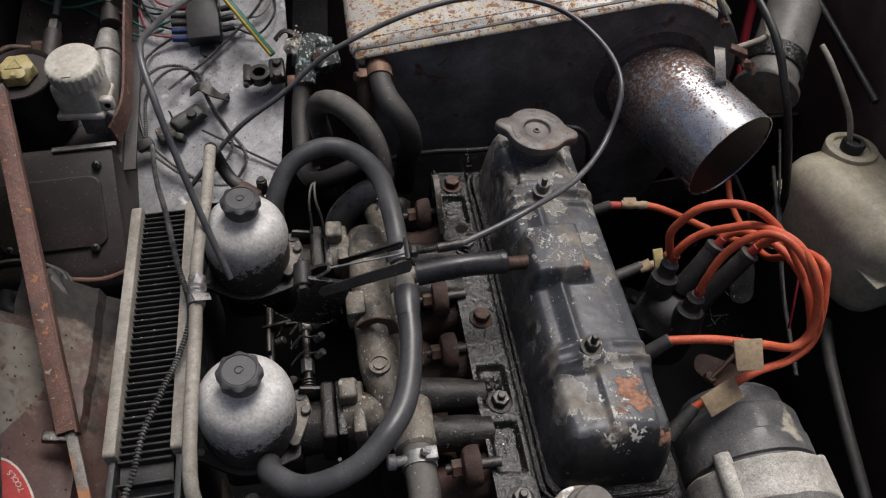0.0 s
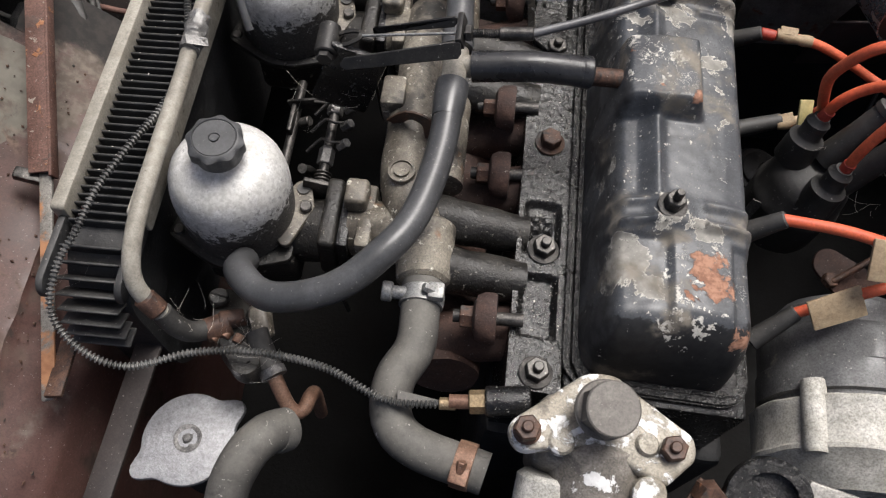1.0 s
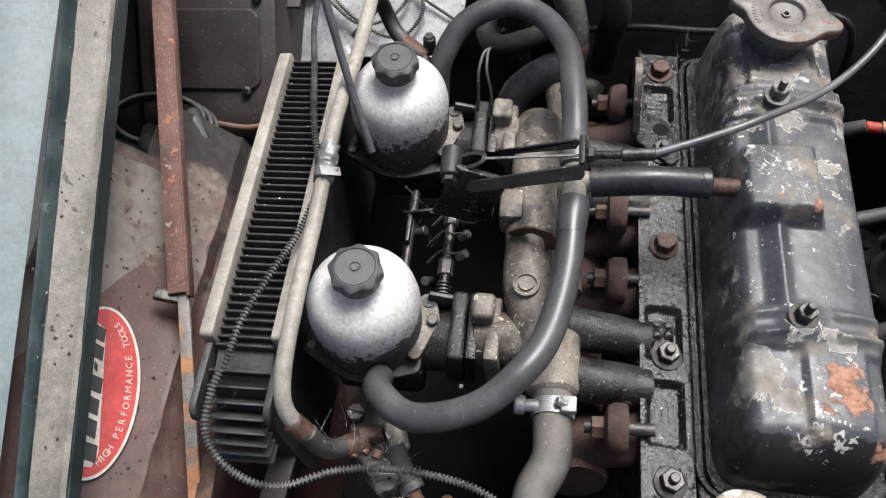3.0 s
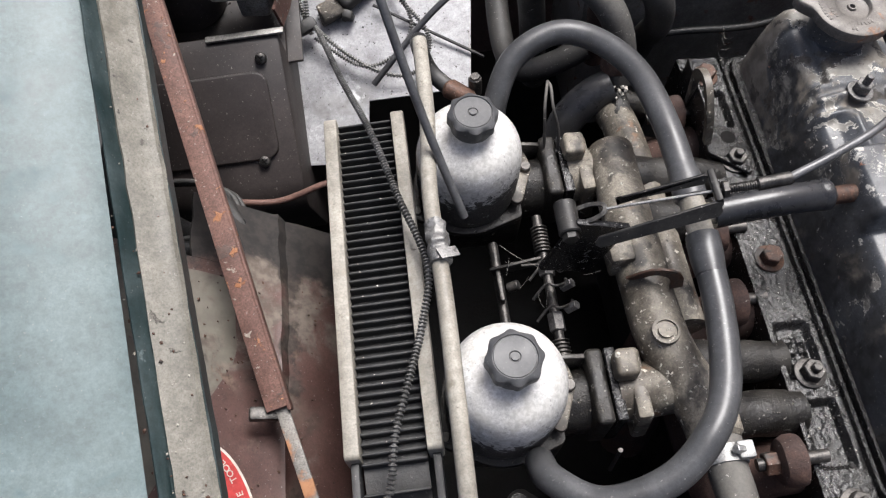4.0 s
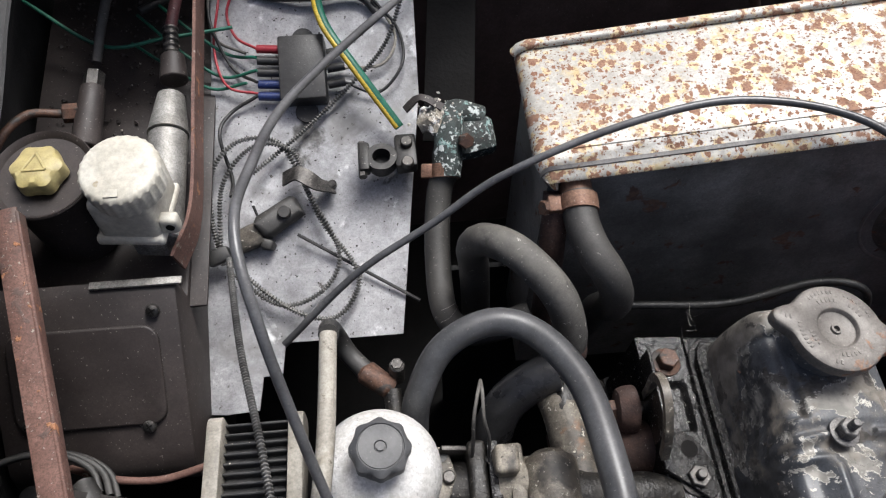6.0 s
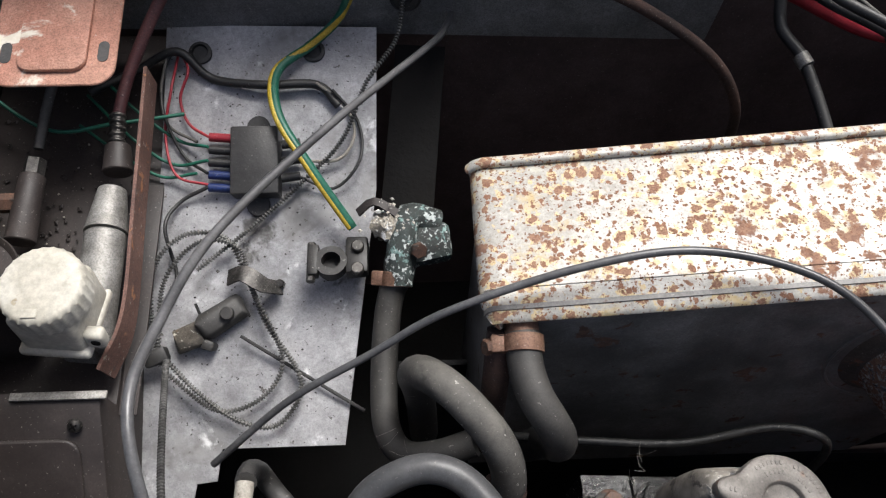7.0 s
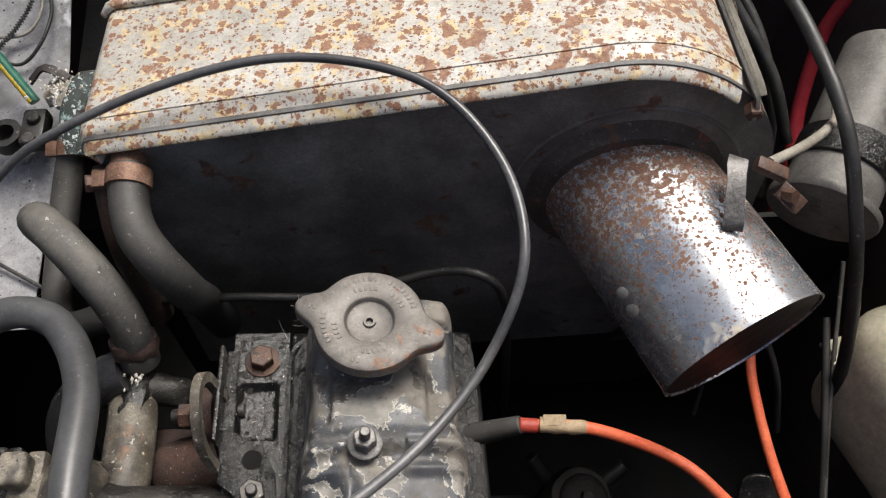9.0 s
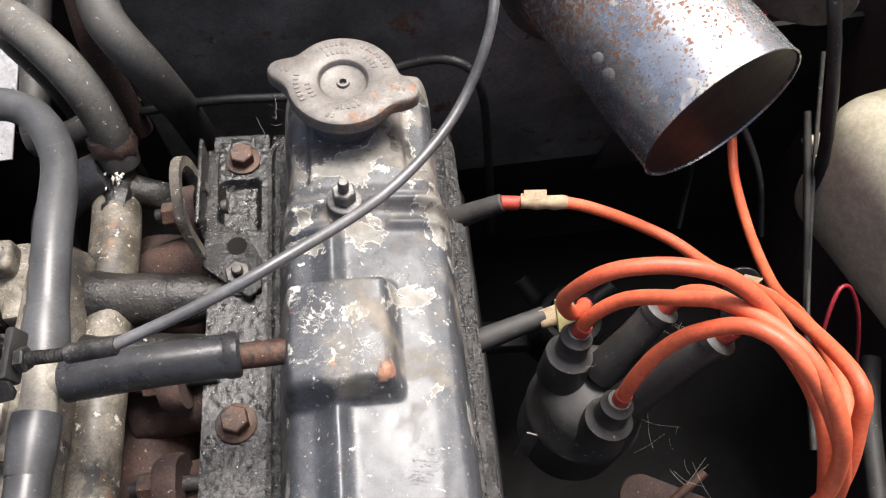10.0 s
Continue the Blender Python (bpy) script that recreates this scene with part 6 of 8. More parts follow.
LEADS = ([(0.18, 0.688, 0.688), (0.233, 0.683, 0.682), (0.292, 0.665, 0.657), (0.317, 0.627, 0.669), (0.326, 0.570, 0.729), (0.331, 0.508, 0.773), (0.331, 0.487, 0.757), (0.327, 0.467, 0.72), (0.306, 0.456, 0.704)],
         [(0.40, 0.81, 0.59), (0.398, 0.785, 0.573), (0.393, 0.757, 0.571), (0.383, 0.695, 0.588), (0.371, 0.63, 0.625), (0.355, 0.583, 0.683), (0.343, 0.54, 0.727), (0.334, 0.5, 0.745), (0.327, 0.47, 0.72), (0.32, 0.458, 0.69)],
         [(0.209, 0.570, 0.718), (0.216, 0.571, 0.742), (0.232, 0.569, 0.762), (0.253, 0.557, 0.782), (0.275, 0.543, 0.796), (0.299, 0.513, 0.800), (0.314, 0.482, 0.776), (0.320, 0.465, 0.724), (0.302, 0.456, 0.705), (0.26, 0.45, 0.728), (0.21, 0.458, 0.737), (0.166, 0.466, 0.734)],
         [(0.224, 0.607, 0.68), (0.216, 0.59, 0.71), (0.204, 0.574, 0.742), (0.197, 0.568, 0.77), (0.2, 0.564, 0.79), (0.211, 0.561, 0.81), (0.226, 0.559, 0.818), (0.249, 0.555, 0.820), (0.274, 0.548, 0.811), (0.297, 0.53, 0.79), (0.315, 0.5, 0.76)],
         [(0.2265, 0.53, 0.705), (0.232, 0.533, 0.735), (0.243, 0.537, 0.762), (0.258, 0.536, 0.785), (0.279, 0.528, 0.801), (0.299, 0.506, 0.797), (0.318, 0.478, 0.76), (0.326, 0.462, 0.71), (0.3, 0.45, 0.69), (0.25, 0.435, 0.70), (0.19, 0.421, 0.671)],
         [(0.257, 0.573, 0.733), (0.267, 0.575, 0.748), (0.283, 0.563, 0.762), (0.305, 0.53, 0.765), (0.32, 0.495, 0.745), (0.325, 0.46, 0.70)],
         [(0.279, 0.546, 0.748), (0.287, 0.546, 0.762), (0.292, 0.54, 0.777), (0.297, 0.532, 0.79)])
for pts in LEADS:
    lead = hose_thing("ignition_lead", "orange silicone ignition lead", pts, 0.0043, "orange", "ignition lead", n=16)
    a_, b_ = Vector(pts[0]), Vector(pts[1])
    part("lead_end", rod(a_, a_ + (b_ - a_).normalized() * 0.013, 0.0051, n=16, bevel=0.0008), "lead_red", lead, "darker red end sleeve")
for p0, p1 in (((0.145, 0.69, 0.67), (0.182, 0.688, 0.688)), ((0.15, 0.6, 0.655), (0.2, 0.61, 0.665)), ((0.14, 0.462, 0.712), (0.17, 0.466, 0.735)), ((0.165, 0.405, 0.65), (0.194, 0.4225, 0.673))):
    single("plug_boot", rod(p0, p1, 0.0085, 0.0065, 16, 0.001), "boot", "black rubber spark plug boot", "plug boot", "spark plug boots")

# ---- right side ----
wb = thing("washer_bottle", "yellowed stained plastic washer bottle", "bottle", (0.52, 0.66, 0.45))
part("tank", rough_up(box(0.19, 0.21, 0.16, pose(0.571, 0.712, 0.56, 0, 6, 16), 0.05, 7), 0.006, 14), "bottle", wb)
part("seam", rough_up(box(0.184, 0.204, 0.004, pose(0.571, 0.712, 0.572, 0, 6, 16), 0.0018, 2), 0.002, 14), "bottle", wb)
part("cap", lathe([(0.034, -0.012), (0.0345, 0.006), (0.034, 0.008), (0.026, 0.0095), (0.0245, 0.0085), (0.0245, 0.004)], pose(0.548, 0.777, 0.636, -6, 4, 0), 40), "bottle", wb)
part("bung", lathe([(0.015, 0.0), (0.0155, 0.012), (0.0135, 0.0155), (0.008, 0.016), (0.0075, 0.011)], pose(0.548, 0.777, 0.638, -6, 4, 0), 28), "boot", wb, "black rubber bung")
hose_thing("washer_tube", "thin cream washer tube", [(0.546, 0.778, 0.64), (0.535, 0.79, 0.685), (0.524, 0.815, 0.715), (0.515, 0.848, 0.738), (0.512, 0.87, 0.745)], 0.0038, "cream", "tube")
dc = thing("air_duct", "grey-white cylindrical blower motor", "blower motor", (0.47, 0.88, 0.68))
part("body", rod((0.434, 0.840, 0.705), (0.514, 0.960, 0.745), 0.036, n=48, bevel=0.004), "blower", dc)
part("rim", lathe([(0.042, 0), (0.043, 0.002), (0.043, 0.006), (0.037, 0.008)], along((0.431, 0.836, 0.704), (0.514, 0.960, 0.745)), 48), "blower", dc)
hose_thing("battery_cable", "thick red battery cable", [(0.25, 1.256, 0.77), (0.30, 1.165, 0.795), (0.354, 1.143, 0.813), (0.424, 1.147, 0.829), (0.484, 1.119, 0.807), (0.520, 1.067, 0.741), (0.508, 1.052, 0.689), (0.496, 1.022, 0.635), (0.486, 0.979, 0.585), (0.48, 0.95, 0.5)], 0.0068, "red", "cable")
hose_thing("wiring_loom", "black taped wiring loom", [(0.19, 1.256, 0.85), (0.225, 1.17, 0.85), (0.274, 1.113, 0.850), (0.339, 1.052, 0.845), (0.399, 0.979, 0.820), (0.415, 0.92, 0.810), (0.425, 0.85, 0.787), (0.435, 0.805, 0.737), (0.447, 0.78, 0.68), (0.459, 0.76, 0.61), (0.474, 0.74, 0.5)], 0.0052, "black", "wiring", wobble=0.12)

# ---- lettering on the filler cap, as plain bars on two rings ----
def raised_bar(ring, a, w=0.0017, h=0.0032):
    """A plain raised bar standing for one worn letter."""
    return box(w, h, 0.0007, CAPM @ pose(ring * math.cos(radians(a)), ring * math.sin(radians(a)), 0.0112, 0, 0, a - 90), 0.0002, 1)


for ring, step, words in ((0.0277, 6.6, ((118, 7), (55, 8), (206, 7), (268, 2))), (0.0212, 8.6, ((112, 5), (52, 4), (216, 4), (292, 5)))):
    for start, count in words:
        for k in range(count):
            part("raised_mark", raised_bar(ring, start + step * (k - (count - 1) / 2)), "greycap", cap)
for s_ in (-1, 1):
    for d_ in (-0.0016, 0.0016):
        part("raised_mark", box(0.0016, 0.0032, 0.0007, CAPM @ pose(0.0355 * s_ + d_, 0, 0.0112), 0.0002, 1), "greycap", cap)

# ---- cable bracket over the carburettors ----
brk = thing("cable_bracket", "dark steel clevis bracket holding the choke cable", "bracket", (-0.12, 0.555, 0.79))
def web(a, b, tall_a, tall_b, thick, face):
    """A flat plate whose upper edge runs from a to b; it hangs below that edge and faces the way given, with rounded corners."""
    a, b = Vector(a), Vector(b)
    u = (b - a).normalized()
    n = (Vector(face) - u * u.dot(Vector(face))).normalized()
    m = Matrix((u, n.cross(u), n)).transposed().to_4x4()
    L_ = (b - a).length
    out = [(0.003, -tall_a), (L_ - 0.004, -tall_b), (L_ - 0.001, -tall_b + 0.003), (L_, -0.002), (L_ - 0.002, 0), (0.004, 0), (0.0, -0.004), (0, -tall_a + 0.003)]
    return prism(out, thick, Matrix.Translation(a) @ m, 0.0005, 1)


part("upper_plate", web((-0.14, 0.566, 0.797), (-0.077, 0.5655, 0.8155), 0.004, 0.008, 0.0024, (0, -0.85, 0.5)), "blacksteel", brk)
part("lower_plate", web((-0.162, 0.538, 0.793), (-0.073, 0.543, 0.8145), 0.009, 0.0125, 0.0026, (0, -0.85, 0.5)), "blacksteel", brk)
part("yoke", box(0.005, 0.027, 0.011, pose(-0.0735, 0.554, 0.812, 0, -15, 0), 0.0015), "blacksteel", brk)
part("inner_wire", rod((-0.148, 0.559, 0.795), (-0.07, 0.551, 0.813), 0.0011, n=8), "steel", brk)
part("clevis", join(strap([(-0.172, 0.566, 0.786), (-0.16, 0.567, 0.79), (-0.151, 0.564, 0.794), (-0.149, 0.56, 0.795), (-0.151, 0.556, 0.794), (-0.16, 0.554, 0.79), (-0.172, 0.555, 0.786)], 0.0035, 0.0014)), "runner", brk)
part("pivot", join(rod((-0.176, 0.548, 0.784), (-0.176, 0.574, 0.786), 0.0085, n=18, bevel=0.001), rod((-0.176, 0.543, 0.784), (-0.176, 0.548, 0.784), 0.006, n=6)), "blacksteel", brk)
part("drop_arm", rough_up(box(0.045, 0.006, 0.07, pose(-0.163, 0.553, 0.752, 0, 22, 0), 0.002), 0.0006, 60), "head", brk)
part("adjuster", hose([(-0.07, 0.551, 0.813), (-0.044, 0.55, 0.8155)], 0.0035, 12, ribs=(0.0016, 0.18)), "bolt", brk)
part("lock_nut", hexhead(0.011, 0.005, along((-0.07, 0.551, 0.813), (-0.04, 0.55, 0.816))), "bolt", brk)
part("ferrule", rod((-0.046, 0.55, 0.8153), (-0.022, 0.551, 0.8163), 0.0048, n=16, bevel=0.0006), "bolt", brk)

# ---- throttle linkage between the carburettors ----
link = thing("throttle_linkage", "oily throttle shafts with springs and levers", "linkage", (-0.19, 0.54, 0.69))
part("shaft", rod((-0.186, 0.495, 0.686), (-0.186, 0.62, 0.692), 0.0042, n=12), "bolt", link)
part("shaft", rod((-0.226, 0.50, 0.668), (-0.226, 0.61, 0.672), 0.0042, n=12), "bolt", link)
part("spring", hose([(-0.186, 0.482, 0.684), (-0.186, 0.506, 0.686)], 0.0075, 12, ribs=(0.0032, 0.3)), "bolt", link)
part("spring", hose([(-0.186, 0.585, 0.69), (-0.186, 0.61, 0.692)], 0.0075, 12, ribs=(0.0032, 0.3)), "bolt", link)
part("coupling", hexhead(0.012, 0.016, along((-0.186, 0.513, 0.687), (-0.186, 0.53, 0.688))), "oldsteel", link)
part("coupling", hexhead(0.012, 0.014, along((-0.186, 0.563, 0.689), (-0.186, 0.58, 0.69))), "oldsteel", link)
for y, dx in ((0.528, 0.016), (0.548, 0.014), (0.566, -0.02)):
    part("spring_clip", hose([(-0.186 - 0.016, y - 0.006, 0.692), (-0.19, y + 0.003, 0.699), (-0.182, y, 0.7), (-0.172, y + 0.005, 0.694), (-0.186 + dx, y + 0.01, 0.69)], 0.0013, 8), "bolt", link)
    part("clip_screw", rod((-0.176, y + 0.002, 0.69), (-0.168, y + 0.002, 0.698), 0.0042, n=6, bevel=0.0006), "oldsteel", link)
part("lever", box(0.05, 0.003, 0.012, pose(-0.207, 0.58, 0.683, 0, -12, 0), 0.001), "bolt", link)
part("lever", box(0.004, 0.03, 0.012, pose(-0.226, 0.565, 0.676, 0, 0, 0), 0.001), "bolt", link)
part("lever_screw", rod((-0.219, 0.565, 0.672), (-0.21, 0.565, 0.677), 0.0045, n=12, bevel=0.0008), "bolt", link)
for y in (0.453, 0.656):
    part("lever", box(0.022, 0.004, 0.026, pose(-0.185, y + 0.028, 0.7, 0, 15, 0), 0.001), "bolt", link)
hose_thing("overflow_pipe", "thin dark steel overflow pipe", [(-0.20, 0.50, 0.70), (-0.2, 0.52, 0.66), (-0.2, 0.54, 0.58)], 0.004, "bolt", "pipe")
for y in (0.453, 0.656):
    single("drain_rod", rod((-0.158, y - 0.04, 0.62), (-0.16, y - 0.045, 0.70), 0.0018, n=8), "bolt", "thin bare steel rod beside the carburettor", "rod")

# ---- lifting bracket on the head ----
lift = thing("lifting_bracket", "black steel lifting bracket with an eye", "bracket", (-0.01, 0.69, 0.69))
plate_m = ENG @ Matrix.Translation((0, 0, -0.0095))
part("foot", prism([(-0.109, 0.66), (-0.078, 0.635), (-0.07, 0.642), (-0.07, 0.664), (-0.08, 0.684), (-0.1, 0.695), (-0.101, 0.74), (-0.101, 0.757), (-0.109, 0.757)], 0.0045, plate_m, 0.0012, 2), "gasket", lift)
part("hole", lathe([(0.0068, 0), (0.0068, 0.0004)], plate_m @ Matrix.Translation((-0.0865, 0.6745, 0.0046)), 24), "pit", lift, "dark round hole")
part("eye", strap([(-0.024, 0.668, 0.70), (-0.026, 0.674, 0.728), (-0.026, 0.69, 0.746), (-0.026, 0.706, 0.748), (-0.026, 0.718, 0.735), (-0.025, 0.72, 0.71), (-0.024, 0.722, 0.69)], 0.0065, 0.006, (1, 0, 0)), "manifold", lift, "worn pale steel eye")
part("upright", box(0.003, 0.07, 0.03, ENG @ pose(-0.1095, 0.715, 0.003, 0, 0, 0), 0.001), "head", lift)

# ---- joint behind the manifold: rusted clip, crusted pipe ----
joint = thing("water_elbow", "corroded water elbow crusted white", "pipe fitting", (-0.09, 0.74, 0.66))
part("pipe", rough_up(hose([(-0.086, 0.755, 0.71), (-0.088, 0.742, 0.69), (-0.09, 0.72, 0.69), (-0.092, 0.69, 0.69)], 0.0105, 16, 0.004), 0.0018, 110), "runner", joint)
part("rusted_clip", rough_up(lathe([(0.0125, -0.009), (0.0155, -0.007), (0.0165, 0.0), (0.0155, 0.006), (0.0125, 0.009)], along((-0.086, 0.757, 0.715), (-0.087, 0.745, 0.695)), 40), 0.0026, 130), "iron", joint)
part("side_branch", rough_up(hose([(-0.09, 0.74, 0.685), (-0.075, 0.738, 0.68), (-0.06, 0.738, 0.67)], 0.0115, 16, 0.004), 0.0018, 110), "runner", joint)
hose_thing("water_hose", "black hose elbow under the breather hose", [(-0.094, 0.745, 0.70), (-0.112, 0.741, 0.695), (-0.138, 0.728, 0.678), (-0.15, 0.71, 0.64), (-0.152, 0.70, 0.57)], 0.0165, "sleeve", n=24)
part("rust_bracket", strap([(-0.128, 0.532, 0.728), (-0.113, 0.527, 0.745), (-0.098, 0.522, 0.744), (-0.095, 0.52, 0.728)], 0.01, 0.0018, (0, 1, 0)), "rustbolt", man, "small rusty bracket")
part("lug", rough_up(box(0.02, 0.03, 0.03, pose(-0.13, 0.56, 0.72), 0.004), 0.001, 60), "manifold", man)
part("water_outlet", rough_up(rod((-0.088, 0.405, 0.702), (-0.09, 0.455, 0.702), 0.019, 0.021, 24, 0.003), 0.001, 70), "manifold", man)

# ---- heater details ----
part("tab", rough_up(join(strap([(0.3265, 0.775, 0.779), (0.3275, 0.779, 0.785), (0.331, 0.799, 0.798), (0.335, 0.815, 0.803), (0.338, 0.82, 0.794)], 0.0125, 0.002)), 0.0012, 90), "oldsteel", ht, "bent aluminium tab")
part("cable_clamp", rough_up(join(box(0.022, 0.009, 0.007, pose(0.352, 0.802, 0.806, 10, 20, -20), 0.001), box(0.02, 0.012, 0.004, pose(0.366, 0.79, 0.79, 30, 25, -40), 0.001), rod((0.362, 0.793, 0.79), (0.366, 0.785, 0.797), 0.0045, n=6)), 0.0006, 90), "rustbolt", ht, "rusty cable clamp")
hose_thing("control_cable", "cream sheathed heater control cable", [(0.352, 0.806, 0.808), (0.385, 0.828, 0.796), (0.415, 0.855, 0.78), (0.436, 0.882, 0.766), (0.445, 0.92, 0.77)], 0.0035, "cream", "cable")
part("rivet", lathe([(0.0045, 0), (0.0045, 0.001), (0.003, 0.0016)], along((0.2575, 0.735, 0.7525), (0.235, 0.71, 0.775)), 16), "oldsteel", ht)
part("rivet", lathe([(0.004, 0), (0.004, 0.001), (0.003, 0.0016)], along((0.2525, 0.747, 0.756), (0.23, 0.722, 0.778)), 16), "heater_dark", ht)
part("end_screw", rough_up(rod((0.35, 0.848, 0.818), (0.349, 0.839, 0.816), 0.006, n=6, bevel=0.001), 0.0006, 120), "rustbolt", ht)
hose_thing("heater_pipe", "dark rusty heater pipe beside the hose", [(-0.088, 0.85, 0.80), (-0.09, 0.835, 0.78), (-0.092, 0.82, 0.74), (-0.092, 0.815, 0.66)], 0.0105, "iron", "pipe")
hose_thing("vacuum_hose", "thin black hose lying behind the engine", [(-0.09, 0.815, 0.68), (-0.02, 0.80, 0.70), (0.06, 0.795, 0.70), (0.13, 0.80, 0.715), (0.165, 0.79, 0.72), (0.18, 0.785, 0.69), (0.184, 0.785, 0.6), (0.184, 0.78, 0.5)], 0.0035, "soot")

# ---- on the plate: conduit coil, connector, battery clamp, wires ----
def on_plate(x, y, h=0.004):
    """World point at plate coordinates (metres right of and up from its lower right corner), h above it."""
    return PL @ Vector((x, y, h))


coil = [on_plate(-0.158, 0.075, 0.02), on_plate(-0.168, 0.12, 0.02), on_plate(-0.165, 0.165, 0.022), on_plate(-0.14, 0.192, 0.02), on_plate(-0.105, 0.19, 0.018), on_plate(-0.086, 0.16, 0.018),
        on_plate(-0.066, 0.11, 0.016), on_plate(-0.04, 0.07, 0.014), on_plate(-0.037, 0.045, 0.014), on_plate(-0.058, 0.02, 0.014), on_plate(-0.09, 0.025, 0.016), on_plate(-0.125, 0.05, 0.018), on_plate(-0.158, 0.085, 0.022)]
hose_thing("conduit_coil", "coil of grey wound conduit lying on the plate", coil, 0.0028, "braid", "conduit", n=8, ribs=(0.0029, 0.5), angle=25)
coil2 = [on_plate(-0.16, 0.09, 0.024), on_plate(-0.155, 0.15, 0.026), on_plate(-0.125, 0.185, 0.024), on_plate(-0.09, 0.178, 0.022), on_plate(-0.078, 0.14, 0.02), on_plate(-0.052, 0.08, 0.016), on_plate(-0.07, 0.045, 0.014), on_plate(-0.11, 0.035, 0.016), on_plate(-0.155, 0.07, 0.02)]
hose_thing("conduit_coil", "second turn of wound conduit lying on the plate", coil2, 0.0026, "braid", "conduit", n=8, ribs=(0.0029, 0.5), angle=25)
hose_thing("conduit_coil", "wound conduit rising from the coil to the scuttle", [on_plate(-0.128, 0.16, 0.02), on_plate(-0.08, 0.2, 0.012), on_plate(-0.03, 0.245, 0.012), on_plate(0.005, 0.28, 0.02), on_plate(0.028, 0.33, 0.03), Vector((-0.163, 1.15, 0.81)), Vector((-0.155, 1.186, 0.83))], 0.0026, "braid", "conduit", n=8, ribs=(0.0029, 0.5), angle=25)
single("conduit_tie", rough_up(box(0.022, 0.014, 0.012, PL @ pose(-0.162, 0.083, 0.022, 0, 0, 20), 0.003), 0.001, 80), "black", "black tape round the conduit", "tape")
con = thing("wire_connector", "dirty brown and black connector with a bent clip", "connector", on_plate(-0.1, 0.12))
part("housing", rough_up(box(0.044, 0.022, 0.014, PL @ pose(-0.105, 0.117, 0.014, 6, 4, 35), 0.005, 4), 0.006, 60), "boot", con)
part("housing_screw", rod(PL @ Vector((-0.1, 0.12, 0.016)), PL @ Vector((-0.1, 0.12, 0.026)), 0.0062, n=14, bevel=0.001), "boot", con)
part("cap", rough_up(box(0.026, 0.022, 0.012, PL @ pose(-0.137, 0.1, 0.014, 8, 6, 18), 0.003), 0.004, 70), "manifold", con, "torn tan plastic end")
part("tail", rough_up(box(0.012, 0.008, 0.014, PL @ pose(-0.118, 0.092, 0.012, 0, 0, -20), 0.002), 0.002, 70), "boot", con)
part("clip", strap([on_plate(-0.1, 0.152, 0.02), on_plate(-0.085, 0.155, 0.028), on_plate(-0.068, 0.145, 0.024), on_plate(-0.055, 0.143, 0.01)], 0.016, 0.0018), "bolt", con)
part("clip_screw", rod(on_plate(-0.055, 0.147, 0.004), on_plate(-0.055, 0.147, 0.012), 0.004, n=12, bevel=0.0008), "bolt", con)
single("bare_rod", rod(on_plate(-0.09, 0.1, 0.012), on_plate(0.02, 0.03, 0.006), 0.0017, n=8), "black", "thin black cable across the plate", "cable")
bat = thing("battery_clamp", "dark lead battery terminal clamp", "terminal clamp", on_plate(-0.005, 0.16))
bcm = PL @ Matrix.Translation((-0.006, 0.162, 0.03)) @ pose(0, 0, 0, -18, 0, 0)
part("ring", rough_up(lathe([(0.0085, -0.008), (0.014, -0.008), (0.0145, 0.006), (0.0085, 0.006), (0.0085, -0.0078)], bcm, 28), 0.0007, 90), "blacksteel", bat)
part("jaw", rough_up(box(0.01, 0.03, 0.012, bcm @ pose(-0.016, 0.002, 0), 0.002), 0.0007, 90), "blacksteel", bat)
part("jaw_bolt", rod(bcm @ Vector((-0.018, -0.018, 0)), bcm @ Vector((-0.018, 0.02, 0)), 0.004, n=6), "bolt", bat)
part("cable_lug", rough_up(box(0.02, 0.036, 0.016, bcm @ pose(0.023, 0.006, -0.002), 0.003), 0.001, 70), "blacksteel", bat)
for d in (-0.01, 0.012):
    part("lug_screw", rod(bcm @ Vector((0.024, d, 0.004)), bcm @ Vector((0.024, d, 0.011)), 0.0058, n=14, bevel=0.001), "bolt", bat)
part("valve_lever", strap([(-0.2, 1.0, 0.745), (-0.185, 1.005, 0.755), (-0.165, 0.995, 0.75)], 0.008, 0.002), "box", valve)
part("crust", rough_up(lathe([(0.004, 0), (0.017, 0.004), (0.018, 0.01), (0.01, 0.016), (0.003, 0.018)], Matrix.Translation((-0.172, 0.992, 0.73)), 24), 0.005, 120), "whitecrust", valve, "white corrosion crust")
part("brass_bolt", hexhead(0.013, 0.008, along((-0.147, 0.966, 0.735), (-0.144, 0.95, 0.752))), "rustbolt", valve, "orange rusty bolt")
part("flange", rough_up(box(0.05, 0.035, 0.02, pose(-0.142, 0.98, 0.722, 25, 0, 12), 0.006), 0.003, 60), "verdigris", valve)
# relay pins and wires
for k in range(5):
    y = 0.236 + 0.012 * k
    part("left_pin", rod(PL @ Vector((-0.099, y, 0.012)), PL @ Vector((-0.12, y + 0.002, 0.012)), 0.0042, n=10), ("blue", "blue", "black", "black", "red")[k], rel, ("blue", "blue", "black", "black", "red")[k] + " insulated terminal")
for k in range(3):
    y = 0.245 + 0.016 * k
    part("right_pin", rod(PL @ Vector((-0.053, y, 0.012)), PL @ Vector((-0.036, y + 0.002, 0.012)), 0.0042, n=10), "black", rel)
part("mount_tab", prism(ring_outline(-0.076, 0.222, 0.011, 20), 0.003, PL @ Matrix.Translation((0, 0, 0.002)), 0.0005, 1), "black", rel)
